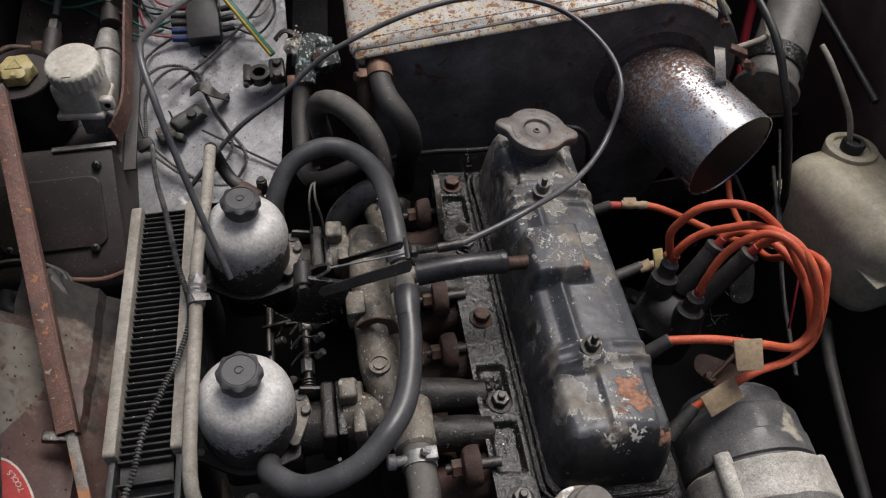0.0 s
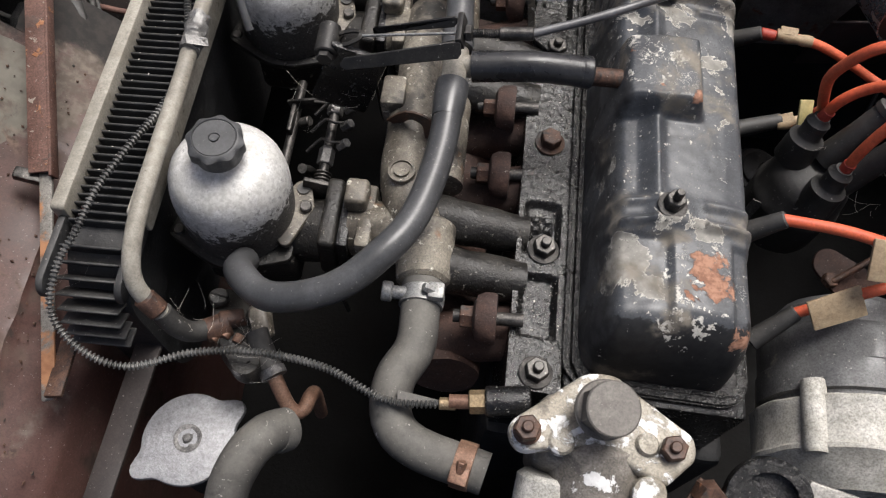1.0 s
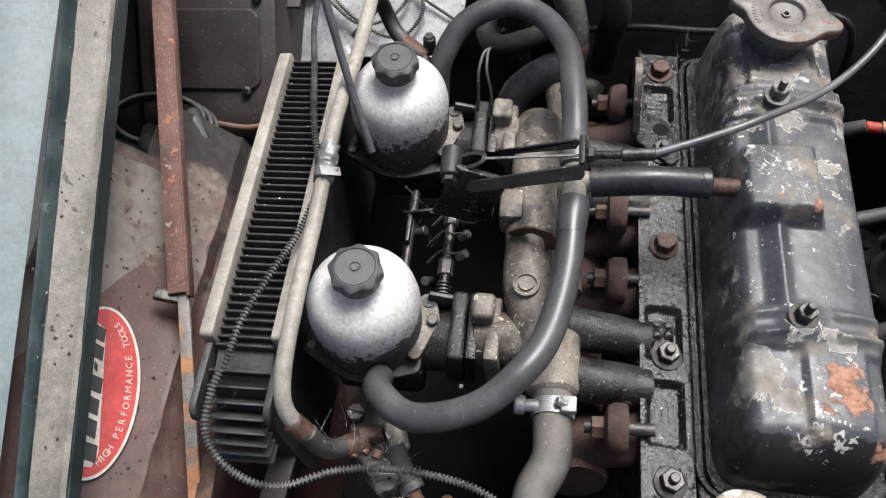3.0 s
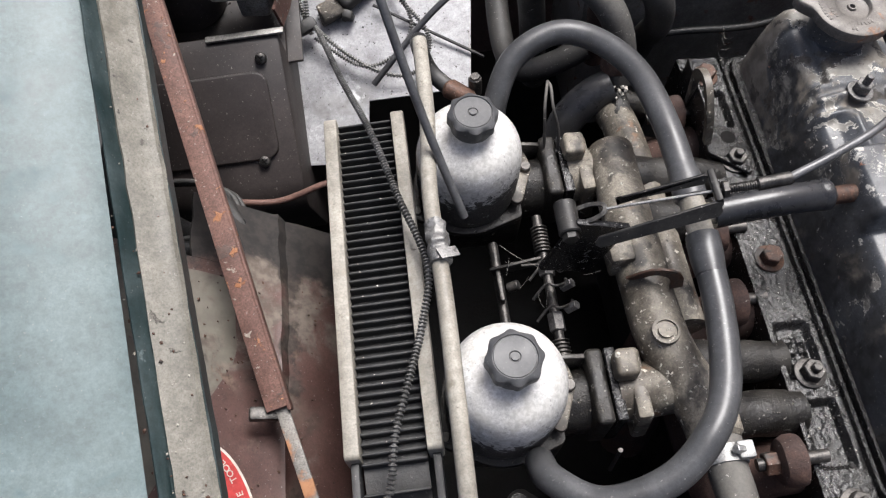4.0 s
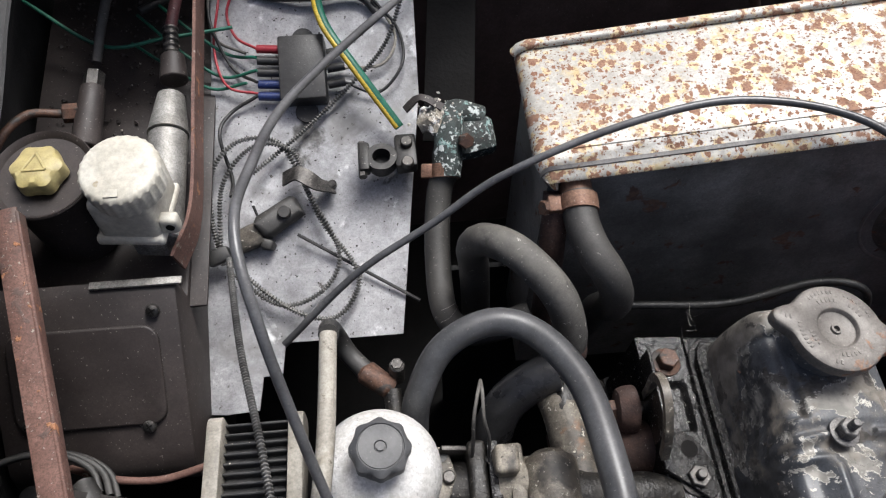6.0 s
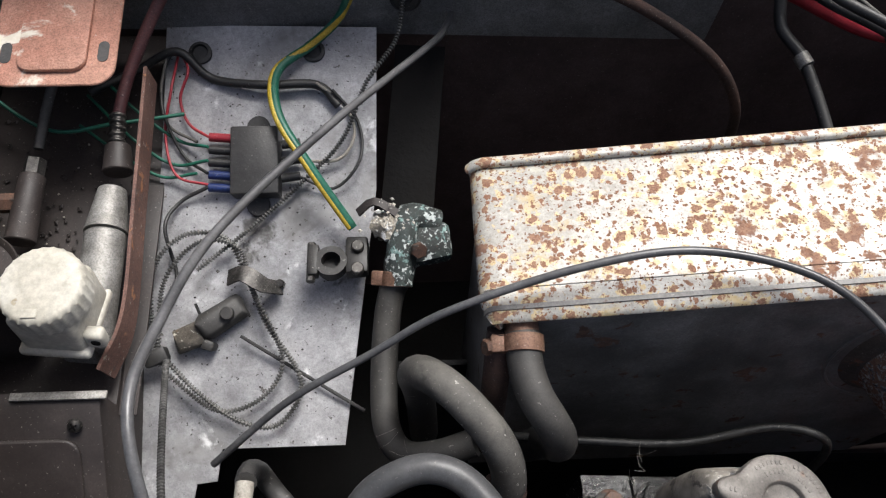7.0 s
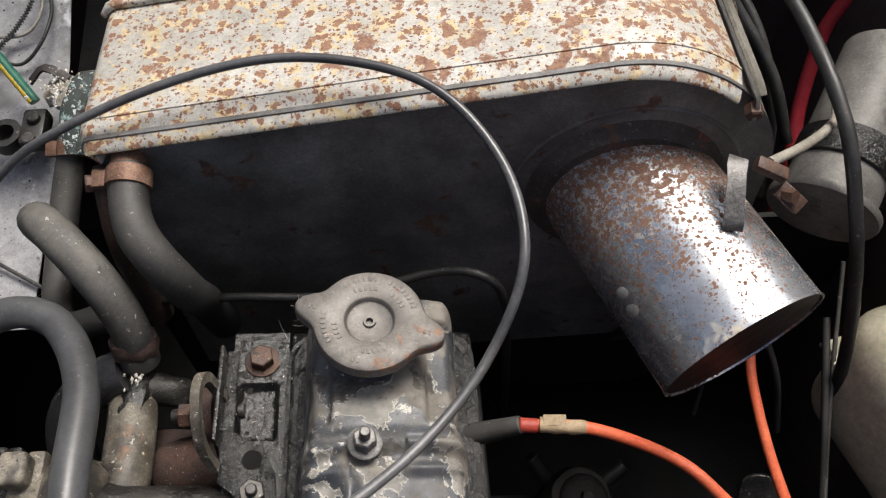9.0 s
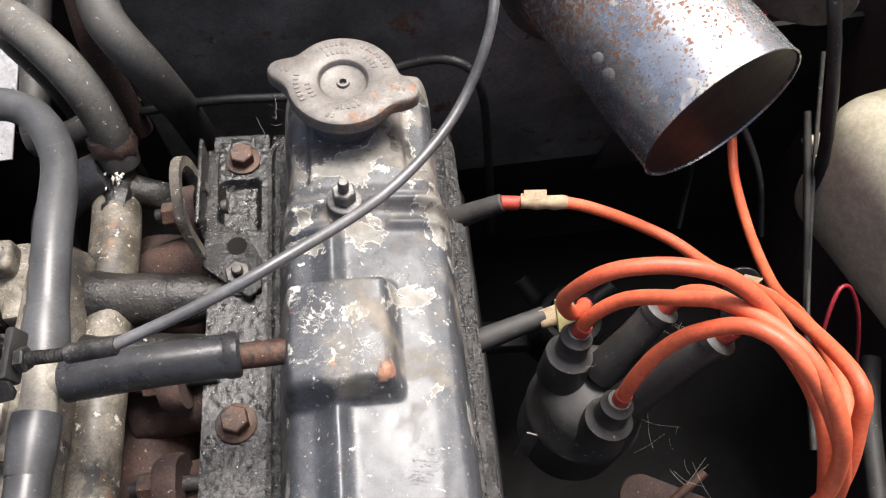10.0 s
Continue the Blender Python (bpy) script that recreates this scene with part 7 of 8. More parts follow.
part("mount_tab", prism(ring_outline(-0.076, 0.297, 0.011, 20), 0.003, PL @ Matrix.Translation((0, 0, 0.002)), 0.0005, 1), "black", rel)
WIRES = (("green", 0.0016, [(-0.12, 0.275), (-0.15, 0.285), (-0.185, 0.31), (-0.225, 0.35)]), ("green", 0.0016, [(-0.12, 0.262), (-0.155, 0.262), (-0.19, 0.285), (-0.235, 0.33)]),
         ("green", 0.0015, [(-0.13, 0.25), (-0.165, 0.25), (-0.2, 0.27), (-0.24, 0.3)]),
         ("red", 0.0014, [(-0.12, 0.285), (-0.14, 0.3), (-0.148, 0.325), (-0.14, 0.35), (-0.15, 0.372)]), ("red", 0.0013, [(-0.12, 0.24), (-0.15, 0.25), (-0.162, 0.29), (-0.155, 0.33), (-0.152, 0.37)]),
         ("black", 0.0016, [(-0.12, 0.25), (-0.145, 0.27), (-0.162, 0.31), (-0.165, 0.35), (-0.155, 0.372)]), ("oldrubber", 0.0015, [(-0.13, 0.28), (-0.16, 0.3), (-0.165, 0.33), (-0.16, 0.37)]),
         ("black", 0.0042, [(-0.23, 0.33), (-0.19, 0.355), (-0.15, 0.368), (-0.12, 0.345), (-0.07, 0.335), (-0.02, 0.335), (0.0, 0.315)]),
         ("cream", 0.0015, [(-0.02, 0.335), (0.006, 0.315), (0.015, 0.285), (0.0, 0.262), (-0.036, 0.262)]), ("black", 0.0016, [(-0.005, 0.328), (0.018, 0.3), (0.02, 0.26), (-0.005, 0.235), (-0.036, 0.246)]),
         ("black", 0.0018, [(-0.12, 0.238), (-0.148, 0.225), (-0.158, 0.2), (-0.15, 0.16), (-0.15, 0.14)]), ("black", 0.0014, [(-0.13, 0.13), (-0.125, 0.115), (-0.12, 0.1)]))
for mt, r, pts in WIRES:
    hose_thing("wire", {"green": "thin green wire", "red": "thin red wire", "black": "black insulated wire", "cream": "tan wire", "oldrubber": "grey wire"}[mt] + " on the plate",
               [on_plate(x, y, 0.012 + 0.006 * math.sin(9 * i + r * 5000)) for i, (x, y) in enumerate(pts)], r, mt, "wire", n=8)
for x, y in ((-0.132, 0.372), (-0.024, 0.372)):
    single("plate_grommet", lathe([(0.011, 0), (0.011, 0.003), (0.008, 0.004), (0.007, 0.001)], PL @ Matrix.Translation((x, y, 0.002)), 24), "pleat", "black rubber grommet in the plate", "grommet")
single("scuttle_grommet", lathe([(0.014, 0), (0.015, 0.003), (0.012, 0.006), (0.006, 0.006), (0.005, 0.002)], along((-0.153, 1.187, 0.83), (-0.153, 1.1, 0.84)), 28), "black", "black rubber grommet in the scuttle", "grommet")
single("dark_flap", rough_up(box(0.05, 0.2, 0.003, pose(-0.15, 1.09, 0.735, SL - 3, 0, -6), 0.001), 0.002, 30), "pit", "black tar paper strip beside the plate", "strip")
# yellow line on the earth cable
hose_thing("earth_strap_stripe", "yellow stripe of the earth cable", [(-0.1895, 1.1705, 0.9305), (-0.1935, 1.1705, 0.8855), (-0.2005, 1.1765, 0.8465), (-0.2155, 1.176, 0.8138), (-0.2445, 1.1625, 0.7937), (-0.2768, 1.134, 0.7895), (-0.2738, 1.0845, 0.7845), (-0.2455, 1.0405, 0.7625), (-0.2085, 0.9985, 0.7235)], 0.0028, "yellowwire", "cable")

# ---- pedal box, fluid pipes, bracket ----
for x, y, z in ((-0.418, 0.818, 0.723), (-0.432, 0.746, 0.657), (-0.53, 0.752, 0.662)):
    sm_ = pose(x, y - 0.001, z + 0.001, 42, 0, 0)
    sc = part("screw", lathe([(0.0058, 0), (0.0058, 0.001), (0.005, 0.0032), (0.0032, 0.0042), (0.001, 0.0044)], sm_, 20), "bolt", pb, "dirty cross-head screw")
    for turn in (30, 120):
        part("slot", box(0.0066, 0.0013, 0.0008, sm_ @ pose(0, 0, 0.0043, 0, 0, turn), 0), "pit", sc)
part("raised_panel", prism(rounded(-0.0625, 0.0625, -0.0425, 0.0425, 0.014, 6), 0.0045, pose(-0.478, 0.779, 0.686, 42.5, 0, 0), 0.0022, 3), "box", pb)
part("top_plate", box(0.075, 0.007, 0.003, pose(-0.43, 0.836, 0.7375, 3, 0, 0), 0.001), "alu", pb, "bare metal mounting plate")
part("side_flange", strap([(-0.398, 0.855, 0.735), (-0.385, 0.9, 0.745), (-0.385, 1.0, 0.77), (-0.386, 1.12, 0.80)], 0.003, 0.03), "strut", pb, "brown side flange")
part("tray", box(0.17, 0.37, 0.004, pose(-0.468, 1.02, 0.72, 9, 0, 0), 0.001), "box", pb)
part("spigot", rod((-0.408, 1.03, 0.772), (-0.41, 1.055, 0.779), 0.013, 0.011, 18, 0.001), "box", res, "grimy pipe union")
hose_thing("fluid_hose", "faded red hose rising from the master cylinder", [(-0.411, 1.05, 0.778), (-0.413, 1.08, 0.785), (-0.40, 1.12, 0.81), (-0.365, 1.17, 0.855), (-0.31, 1.22, 0.91), (-0.24, 1.25, 0.94)], 0.0055, "darkred")
part("hose_ferrule", hose([(-0.411, 1.052, 0.778), (-0.413, 1.085, 0.787)], 0.0075, 14, ribs=(0.006, 0.2)), "bolt", res)
mc = thing("pipe_union", "grimy brake pipe union with a copper pipe", "pipe fitting", (-0.49, 1.0, 0.75))
part("body", rod((-0.485, 0.97, 0.755), (-0.482, 1.03, 0.77), 0.013, 0.011, 18, 0.001), "box", mc)
part("nut", hexhead(0.016, 0.016, along((-0.482, 1.03, 0.77), (-0.48, 1.06, 0.778))), "bolt", mc)
part("side_nut", hexhead(0.015, 0.014, along((-0.492, 1.005, 0.765), (-0.52, 1.0, 0.77))), "rustbolt", mc)
part("copper_pipe", hose([(-0.505, 1.003, 0.767), (-0.535, 0.995, 0.775), (-0.555, 0.96, 0.77), (-0.56, 0.92, 0.74)], 0.004, 12), "rustbolt", mc)
hose_thing("brake_pipe", "grey brake hose behind the reservoir", [(-0.48, 1.055, 0.777), (-0.474, 1.1, 0.795), (-0.455, 1.16, 0.83), (-0.44, 1.22, 0.86)], 0.0045, "oldrubber")
hose_thing("wire", "thin green wire along the bulkhead", [(-0.55, 1.12, 0.80), (-0.48, 1.08, 0.775), (-0.42, 1.085, 0.775), (-0.36, 1.1, 0.77)], 0.0018, "green", "wire", n=8)
hb = thing("hinge_plate", "red oxide primed hinge plate with slotted holes", "hinge plate", (-0.445, 1.1, 0.84))
HM = pose(-0.444, 1.062, 0.845, 12, 0, 0)
part("plate", prism(rounded(-0.053, 0.05, 0.0, 0.16, (0.018, 0.018, 0.006, 0.006), 6), 0.003, HM, 0.0008, 1), "oxide", hb)
part("pressing", prism(rounded(-0.03, 0.027, 0.012, 0.158, (0.012, 0.012, 0.006, 0.006), 6), 0.005, HM @ Matrix.Translation((0, 0, 0.0028)), 0.002, 2), "oxide", hb)
for x in (-0.041, 0.039):
    part("slot", prism(rounded(x - 0.0045, x + 0.0045, 0.022, 0.042, 0.0044, 5), 0.0006, HM @ Matrix.Translation((0, 0, 0.0029))), "pleat", hb, "dark slotted hole")
hose_thing("brake_pipe", "rusty steel brake pipe below the pedal box", [(-0.50, 0.72, 0.64), (-0.46, 0.703, 0.655), (-0.42, 0.70, 0.652), (-0.379, 0.706, 0.66), (-0.36, 0.71, 0.66)], 0.0032, "strut", "pipe")
hose_thing("rubber_mount", "black rubber hose in the corner below the pedal box", [(-0.53, 0.70, 0.64), (-0.49, 0.665, 0.66), (-0.455, 0.66, 0.655), (-0.44, 0.68, 0.64)], 0.009, "deep")
hose_thing("rubber_mount", "black rubber hose looping below the pedal box", [(-0.52, 0.68, 0.67), (-0.50, 0.64, 0.69), (-0.47, 0.64, 0.68)], 0.007, "deep")

# block on the wing edge, stay clip
stop = thing("bonnet_stop", "weathered folded metal bonnet stop on the wing edge", "bonnet stop", (-0.489, 0.752, 0.85))
SM = Matrix.Translation((-0.4885, 0.754, 0.873)) @ pose(0, 0, 0, 16, 14, -8)
part("top", rough_up(box(0.021, 0.05, 0.0022, SM, 0.0008), 0.0007, 60), "seal", stop)
part("front_lip", rough_up(box(0.021, 0.0022, 0.012, SM @ Matrix.Translation((0, -0.0245, -0.006)), 0.0006), 0.0005, 60), "seal", stop)
part("side_lip", box(0.0022, 0.048, 0.01, SM @ Matrix.Translation((0.0098, 0, -0.005)), 0.0006), "seal", stop)
part("rubber_pad", rough_up(box(0.022, 0.03, 0.024, SM @ Matrix.Translation((0.002, -0.014, -0.024)), 0.004), 0.001, 60), "boot", stop, "perished black rubber pad")
part("stay_clip", box(0.024, 0.011, 0.008, pose(-0.426, 0.474, 0.697, 0, 20, 0), 0.002), "bolt", stay)
part("stay_foot", rough_up(box(0.014, 0.05, 0.004, pose(-0.362, 0.325, 0.663, -10, 0, 8), 0.001), 0.0005, 80), "rustbolt", stay)

# ---- oval sticker on the inner wing ----
n_ = Vector((0.952, 0.0, 1.0)).normalized()
e1 = Vector((-0.13, 0.99, 0.124)).normalized()
e1 = (e1 - n_ * e1.dot(n_)).normalized()
up_ = n_.cross(e1)
C0 = Vector((-0.4635, 0.383, 0.256 + 0.952 * 0.4635))
DM = Matrix.Translation(C0 + n_ * 0.0042) @ Matrix((e1, up_, n_)).transposed().to_4x4()
stk = thing("sticker", "faded red oval sticker with a cream border", "sticker", C0)
oval = lambda a, b, n=64: [(a * math.cos(2 * math.pi * k / n), b * math.sin(2 * math.pi * k / n)) for k in range(n)]
part("border", prism(oval(0.0725, 0.0355), 0.0006, DM), "decal_white", stk)
part("ground", prism(oval(0.07, 0.033), 0.0006, DM @ Matrix.Translation((0, 0, 0.0004))), "decal_red", stk)
part("emblem_outline", prism([(-0.062, -0.004), (-0.05, -0.008), (0.052, 0.0), (0.06, 0.012), (0.03, 0.013), (0.0, 0.012), (-0.03, 0.014), (-0.062, 0.01)], 0.0005, DM @ Matrix.Translation((0, -0.001, 0.0009))), "decal_white", stk)
for k, (x, w, h) in enumerate(((-0.05, 0.014, 0.015), (-0.031, 0.014, 0.011), (-0.013, 0.013, 0.011), (0.005, 0.013, 0.013), (0.019, 0.006, 0.003), (0.032, 0.012, 0.01), (0.048, 0.012, 0.01))):
    part("emblem_bar", prism([(x - w / 2 - 0.002, -h / 2), (x + w / 2 - 0.002, -h / 2), (x + w / 2 + 0.002, h / 2), (x - w / 2 + 0.002, h / 2)], 0.0005, DM @ Matrix.Translation((0, 0.002 + x * 0.04, 0.0013))), "decal_black", stk)
WORDS = "HIGH PERFORMANCE TOOLS"
for k, ch in enumerate(WORDS):
    if ch == " ":
        continue
    a = radians(-158 + 136 * k / (len(WORDS) - 1))
    x, y = 0.062 * math.cos(a), 0.0262 * math.sin(a)
    tang = math.degrees(math.atan2(0.0262 * math.cos(a), -0.062 * math.sin(a)))
    cu = bpy.data.curves.new("letter", "FONT")
    cu.body, cu.size, cu.extrude, cu.align_x, cu.align_y, cu.resolution_u = ch, 0.0078, 0.0003, "CENTER", "CENTER", 2
    tmp = bpy.data.objects.new("letter", cu)
    scene.collection.objects.link(tmp)
    me = bpy.data.meshes.new_from_object(tmp.evaluated_get(bpy.context.evaluated_depsgraph_get()))
    bpy.data.objects.remove(tmp)
    bm = bmesh.new()
    bm.from_mesh(me)
    bm.transform(DM @ pose(x, y, 0.0014, 0, 0, tang))
    part("letter", bm, "decal_white", stk)

# ---- thermostat housing, below the plug ----
part("left_outlet", rough_up(rod((0.012, 0.275, 0.70), (0.006, 0.225, 0.678), 0.021, 0.021, 28, 0.003), 0.0008, 60), "cast_cream", th, "pale alloy outlet")
part("boss", rough_up(lathe([(0.011, -0.01), (0.011, 0.003), (0.009, 0.005)], pose(0.072, 0.262, 0.728, 15, 5, 0), 22), 0.0008, 70), "whitecrust", th)
rb = thing("bracket_bolt", "flaking rusty bolt and strap below the housing", "bolt", (0.11, 0.25, 0.68))
part("strap", rough_up(box(0.018, 0.06, 0.004, pose(0.102, 0.252, 0.70, 12, 0, -30), 0.001), 0.0015, 70), "rustbolt", rb)
part("head", rough_up(hexhead(0.017, 0.014, pose(0.112, 0.272, 0.705, 30, 10, 0)), 0.0018, 90), "rustbolt", rb)

# ---- fuel joint in front of the carburettor ----
fj = thing("fuel_tap", "grimy crusted fuel tap with slotted screws and rusty unions", "pipe fitting", (-0.225, 0.355, 0.68))
part("body", rough_up(prism(hull([(-0.016, 0.024, 0.009), (-0.004, 0.006, 0.016), (0.004, -0.012, 0.014), (0.014, -0.03, 0.01)]), 0.016, pose(-0.224, 0.357, 0.68, -12, 4, 0), 0.003, 2), 0.002, 70), "runner", fj)
part("side_lobe", rough_up(box(0.018, 0.026, 0.018, pose(-0.208, 0.366, 0.689, 10, 8, 20), 0.005, 3), 0.003, 80), "manifold", fj, "white crusted side of the tap")
for (x, y, z), rz in (((-0.2405, 0.3805, 0.699), -10), ((-0.2105, 0.328, 0.6985), 35)):
    sm = pose(x, y, z, -10, 6, rz)
    hd = part("slotted_screw", lathe([(0.0073, -0.004), (0.0076, 0.001), (0.0066, 0.0024), (0.0, 0.0028)], sm, 24), "oldsteel" if rz > 0 else "runner", fj)
    part("slot", box(0.0135, 0.0015, 0.0008, sm @ Matrix.Translation((0, 0, 0.0026)), 0), "pit", hd)
part("rusty_union", rough_up(rod((-0.244, 0.352, 0.7), (-0.226, 0.361, 0.699), 0.0095, n=20, bevel=0.001), 0.0016, 120), "rustbolt", fj)
part("rusty_seat", rough_up(box(0.02, 0.012, 0.01, pose(-0.225, 0.3625, 0.703, -8, 4, 18), 0.003, 3), 0.0018, 110), "rustbolt", fj)
for x, y in ((-0.2365, 0.3455), (-0.2285, 0.3485), (-0.219, 0.346)):
    part("union_stub", rough_up(rod((x, y, 0.7), (x + 0.002, y + 0.006, 0.7), 0.0036, n=12, bevel=0.0006), 0.0008, 120), "copper", fj)
low = part("lower_hose", hose([(-0.207, 0.357, 0.697), (-0.201, 0.346, 0.693), (-0.195, 0.336, 0.688), (-0.1895, 0.328, 0.685)], 0.0085, 16), "darkhose", fj)
part("end_band", rough_up(lathe([(0.0086, 0), (0.0097, 0.0004), (0.0097, 0.0065), (0.0086, 0.007)], along((-0.193, 0.333, 0.6865), (-0.1885, 0.3265, 0.6845)), 24), 0.0006, 120), "oldsteel", low)
part("copper_pipe", hose([(-0.192, 0.331, 0.685), (-0.183, 0.317, 0.677), (-0.1775, 0.31, 0.671), (-0.172, 0.308, 0.667), (-0.168, 0.313, 0.664), (-0.167, 0.322, 0.66), (-0.168, 0.331, 0.645), (-0.173, 0.338, 0.61), (-0.178, 0.34, 0.56)], 0.0056, 14), "copper", fj)
single("pipe_end_clip", rough_up(rod((-0.271, 0.352, 0.755), (-0.262, 0.347, 0.742), 0.0078, n=16, bevel=0.0015), 0.001, 100), "rustbolt", "rusty clip on the fuel pipe end", "hose clip")
single("radiator_strut", box(0.022, 0.3, 0.004, pose(-0.327, 0.225, 0.615, 8, 0, -6), 0.001), "box", "dark brown steel strut beside the radiator", "strut")

# ---- alternator bracket and screws ----
part("bracket_ring", join(*[lathe([(0.02, 0), (0.029, 0), (0.029, 0.007), (0.02, 0.007), (0.02, 0.0002)], pose(0.152, 0.272, 0.70, 25, 5, 0), 40)]), "gasket", alt, "steel adjuster ring")
part("bracket_arm", box(0.06, 0.03, 0.007, pose(0.205, 0.268, 0.695, 20, 8, -12), 0.002), "alu", alt)
part("ring_bolt", rough_up(hexhead(0.016, 0.012, pose(0.155, 0.27, 0.688, 20, 0, 0)), 0.001, 90), "cream", alt)
part("rear_cover", rough_up(lathe([(0.02, -0.03), (0.048, -0.028), (0.056, -0.02), (0.058, 0.004)], am, 24), 0.0006, 40), "grey_paint", alt, "stained grey rear cover")

# ---- ignition details ----
for p0, p1 in (((0.194, 0.687, 0.6885), (0.226, 0.684, 0.684)), ((0.196, 0.606, 0.664), (0.22, 0.609, 0.668)), ((0.322, 0.602, 0.692), (0.328, 0.58, 0.716))):
    d_ = Vector(p1) - Vector(p0)
    torn = box(0.007, 0.0008, d_.length * 0.5, along(p0, p1) @ Matrix.Translation((0.002, 0.0056, d_.length * 0.3)) @ pose(0, 0, 0, 0, 6, 20), 0.0003, 1)
    single("lead_sleeve", rough_up(join(hose([p0, (Vector(p0) + Vector(p1)) / 2, p1], 0.0051, 18, 0.001), torn), 0.0012, 120), "tag", "yellowed paper tape folded round an ignition lead", "tape", "lead markers")
single("lead_tag", rough_up(box(0.028, 0.004, 0.03, pose(0.24, 0.4395, 0.731, -52, 0, -4), 0.001), 0.001, 50), "tag", "yellowed paper tag folded round two ignition leads", "tag", "lead tags")
single("lead_tag", rough_up(box(0.04, 0.003, 0.024, pose(0.217, 0.42, 0.69, -50, -14, 20), 0.001), 0.001, 50), "tag", "yellowed paper tag on an ignition lead", "tag", "lead tags")
single("lead_tag", rough_up(box(0.012, 0.003, 0.022, pose(0.208, 0.595, 0.695, -45, 10, 10), 0.0008), 0.001, 50), "yellow", "small yellow printed tag", "tag", "lead tags")

# ---- bulkhead wiring, right ----
for pts, r, mt, lab in (([(0.2, 1.256, 0.83), (0.235, 1.18, 0.83), (0.288, 1.123, 0.830), (0.329, 1.069, 0.820), (0.367, 1.030, 0.800), (0.392, 1.003, 0.770), (0.422, 0.963, 0.730), (0.44, 0.93, 0.68)], 0.0052, "black", "black cable over the heater"),
                        ([(0.26, 1.256, 0.8), (0.305, 1.16, 0.80), (0.36, 1.09, 0.79), (0.41, 1.02, 0.755), (0.43, 0.96, 0.70), (0.43, 0.92, 0.62)], 0.005, "black", "black cable behind the heater"),
                        ([(0.2, 1.256, 0.86), (0.25, 1.15, 0.855), (0.30, 1.085, 0.845), (0.34, 1.055, 0.838), (0.375, 1.015, 0.83)], 0.002, "oldrubber", "thin grey wire beside the loom"),
                        ([(0.222, 1.256, 0.84), (0.22, 1.22, 0.81), (0.216, 1.182, 0.790), (0.231, 1.146, 0.781), (0.243, 1.092, 0.760), (0.25, 1.05, 0.74)], 0.006, "black", "black connector lead with a sleeve"),
                        ([(0.46, 1.24, 0.92), (0.455, 1.22, 0.8), (0.45, 1.2, 0.7)], 0.003, "oldrubber", "thin grey bulkhead cable"),
                        ([(0.43, 0.74, 0.5), (0.42, 0.77, 0.56), (0.40, 0.81, 0.60), (0.37, 0.84, 0.62)], 0.003, "black", "thin black cable below the tube"),
                        ([(0.485, 0.60, 0.45), (0.478, 0.622, 0.5), (0.471, 0.64, 0.535), (0.461, 0.652, 0.556), (0.45, 0.65, 0.561), (0.441, 0.637, 0.55), (0.436, 0.62, 0.525), (0.434, 0.605, 0.49)], 0.0018, "red", "thin dark red wire loop"),
                        ([(0.56, 1.0, 0.74), (0.565, 0.9, 0.72), (0.57, 0.8, 0.70)], 0.005, "black", "black pipe on the inner wing")):
    hose_thing("cable", lab, pts, r, mt, "cable", n=10)
single("tape_wrap", rough_up(rod((0.352, 1.039, 0.842), (0.381, 1.004, 0.831), 0.0078, n=20, bevel=0.001), 0.0014, 110), "black", "black tape wrapped round the loom", "tape")
single("crimp", rod((0.229, 1.15, 0.782), (0.2335, 1.138, 0.779), 0.0078, n=14), "alu", "bright crimped metal cable terminal", "terminal")
part("clamp_band", lathe([(0.0375, 0.03), (0.039, 0.031), (0.039, 0.056), (0.0375, 0.057)], along((0.434, 0.840, 0.705), (0.514, 0.960, 0.745)), 36), "gasket", dc, "dark clamp band")
single("chassis_lug", prism(rounded(-0.016, 0.016, -0.03, 0.03, 0.015, 8), 0.004, pose(0.385, 0.67, 0.52, 50, 0, -10), 0.0006, 1), "runner", "dark steel lug with a hole", "bracket")
hose_thing("choke_pipe", "brown rubber pipe along the scuttle", [(-0.11, 1.15, 0.925), (-0.058, 1.145, 0.897), (0.020, 1.149, 0.866), (0.088, 1.147, 0.827), (0.142, 1.143, 0.784), (0.177, 1.142, 0.733), (0.195, 1.15, 0.67), (0.2, 1.17, 0.58)], 0.0056, "iron", "pipe")

# ---- fuel union behind the rear carburettor ----
un = thing("fuel_union", "rusty red fuel union with a black elbow and a bolt", "pipe fitting", (-0.24, 0.742, 0.7))
part("elbow_hose", hose([(-0.266, 0.744, 0.795), (-0.267, 0.757, 0.78), (-0.265, 0.764, 0.755), (-0.258, 0.757, 0.738), (-0.243, 0.741, 0.731)], 0.0075, 14), "boot", un, "black rubber elbow")
part("union_body", rough_up(rod((-0.247, 0.744, 0.732), (-0.226, 0.728, 0.728), 0.0095, 0.0085, 18, 0.002), 0.0016, 110), "rustbolt", un)
part("union_bolt", join(rod((-0.222, 0.738, 0.725), (-0.221, 0.742, 0.742), 0.0062, n=14, bevel=0.001), rod((-0.221, 0.742, 0.742), (-0.221, 0.742, 0.7445), 0.0045, n=6)), "bolt", un)
part("carb_stub", rod((-0.226, 0.728, 0.728), (-0.224, 0.70, 0.72), 0.007, n=14), "runner", un)
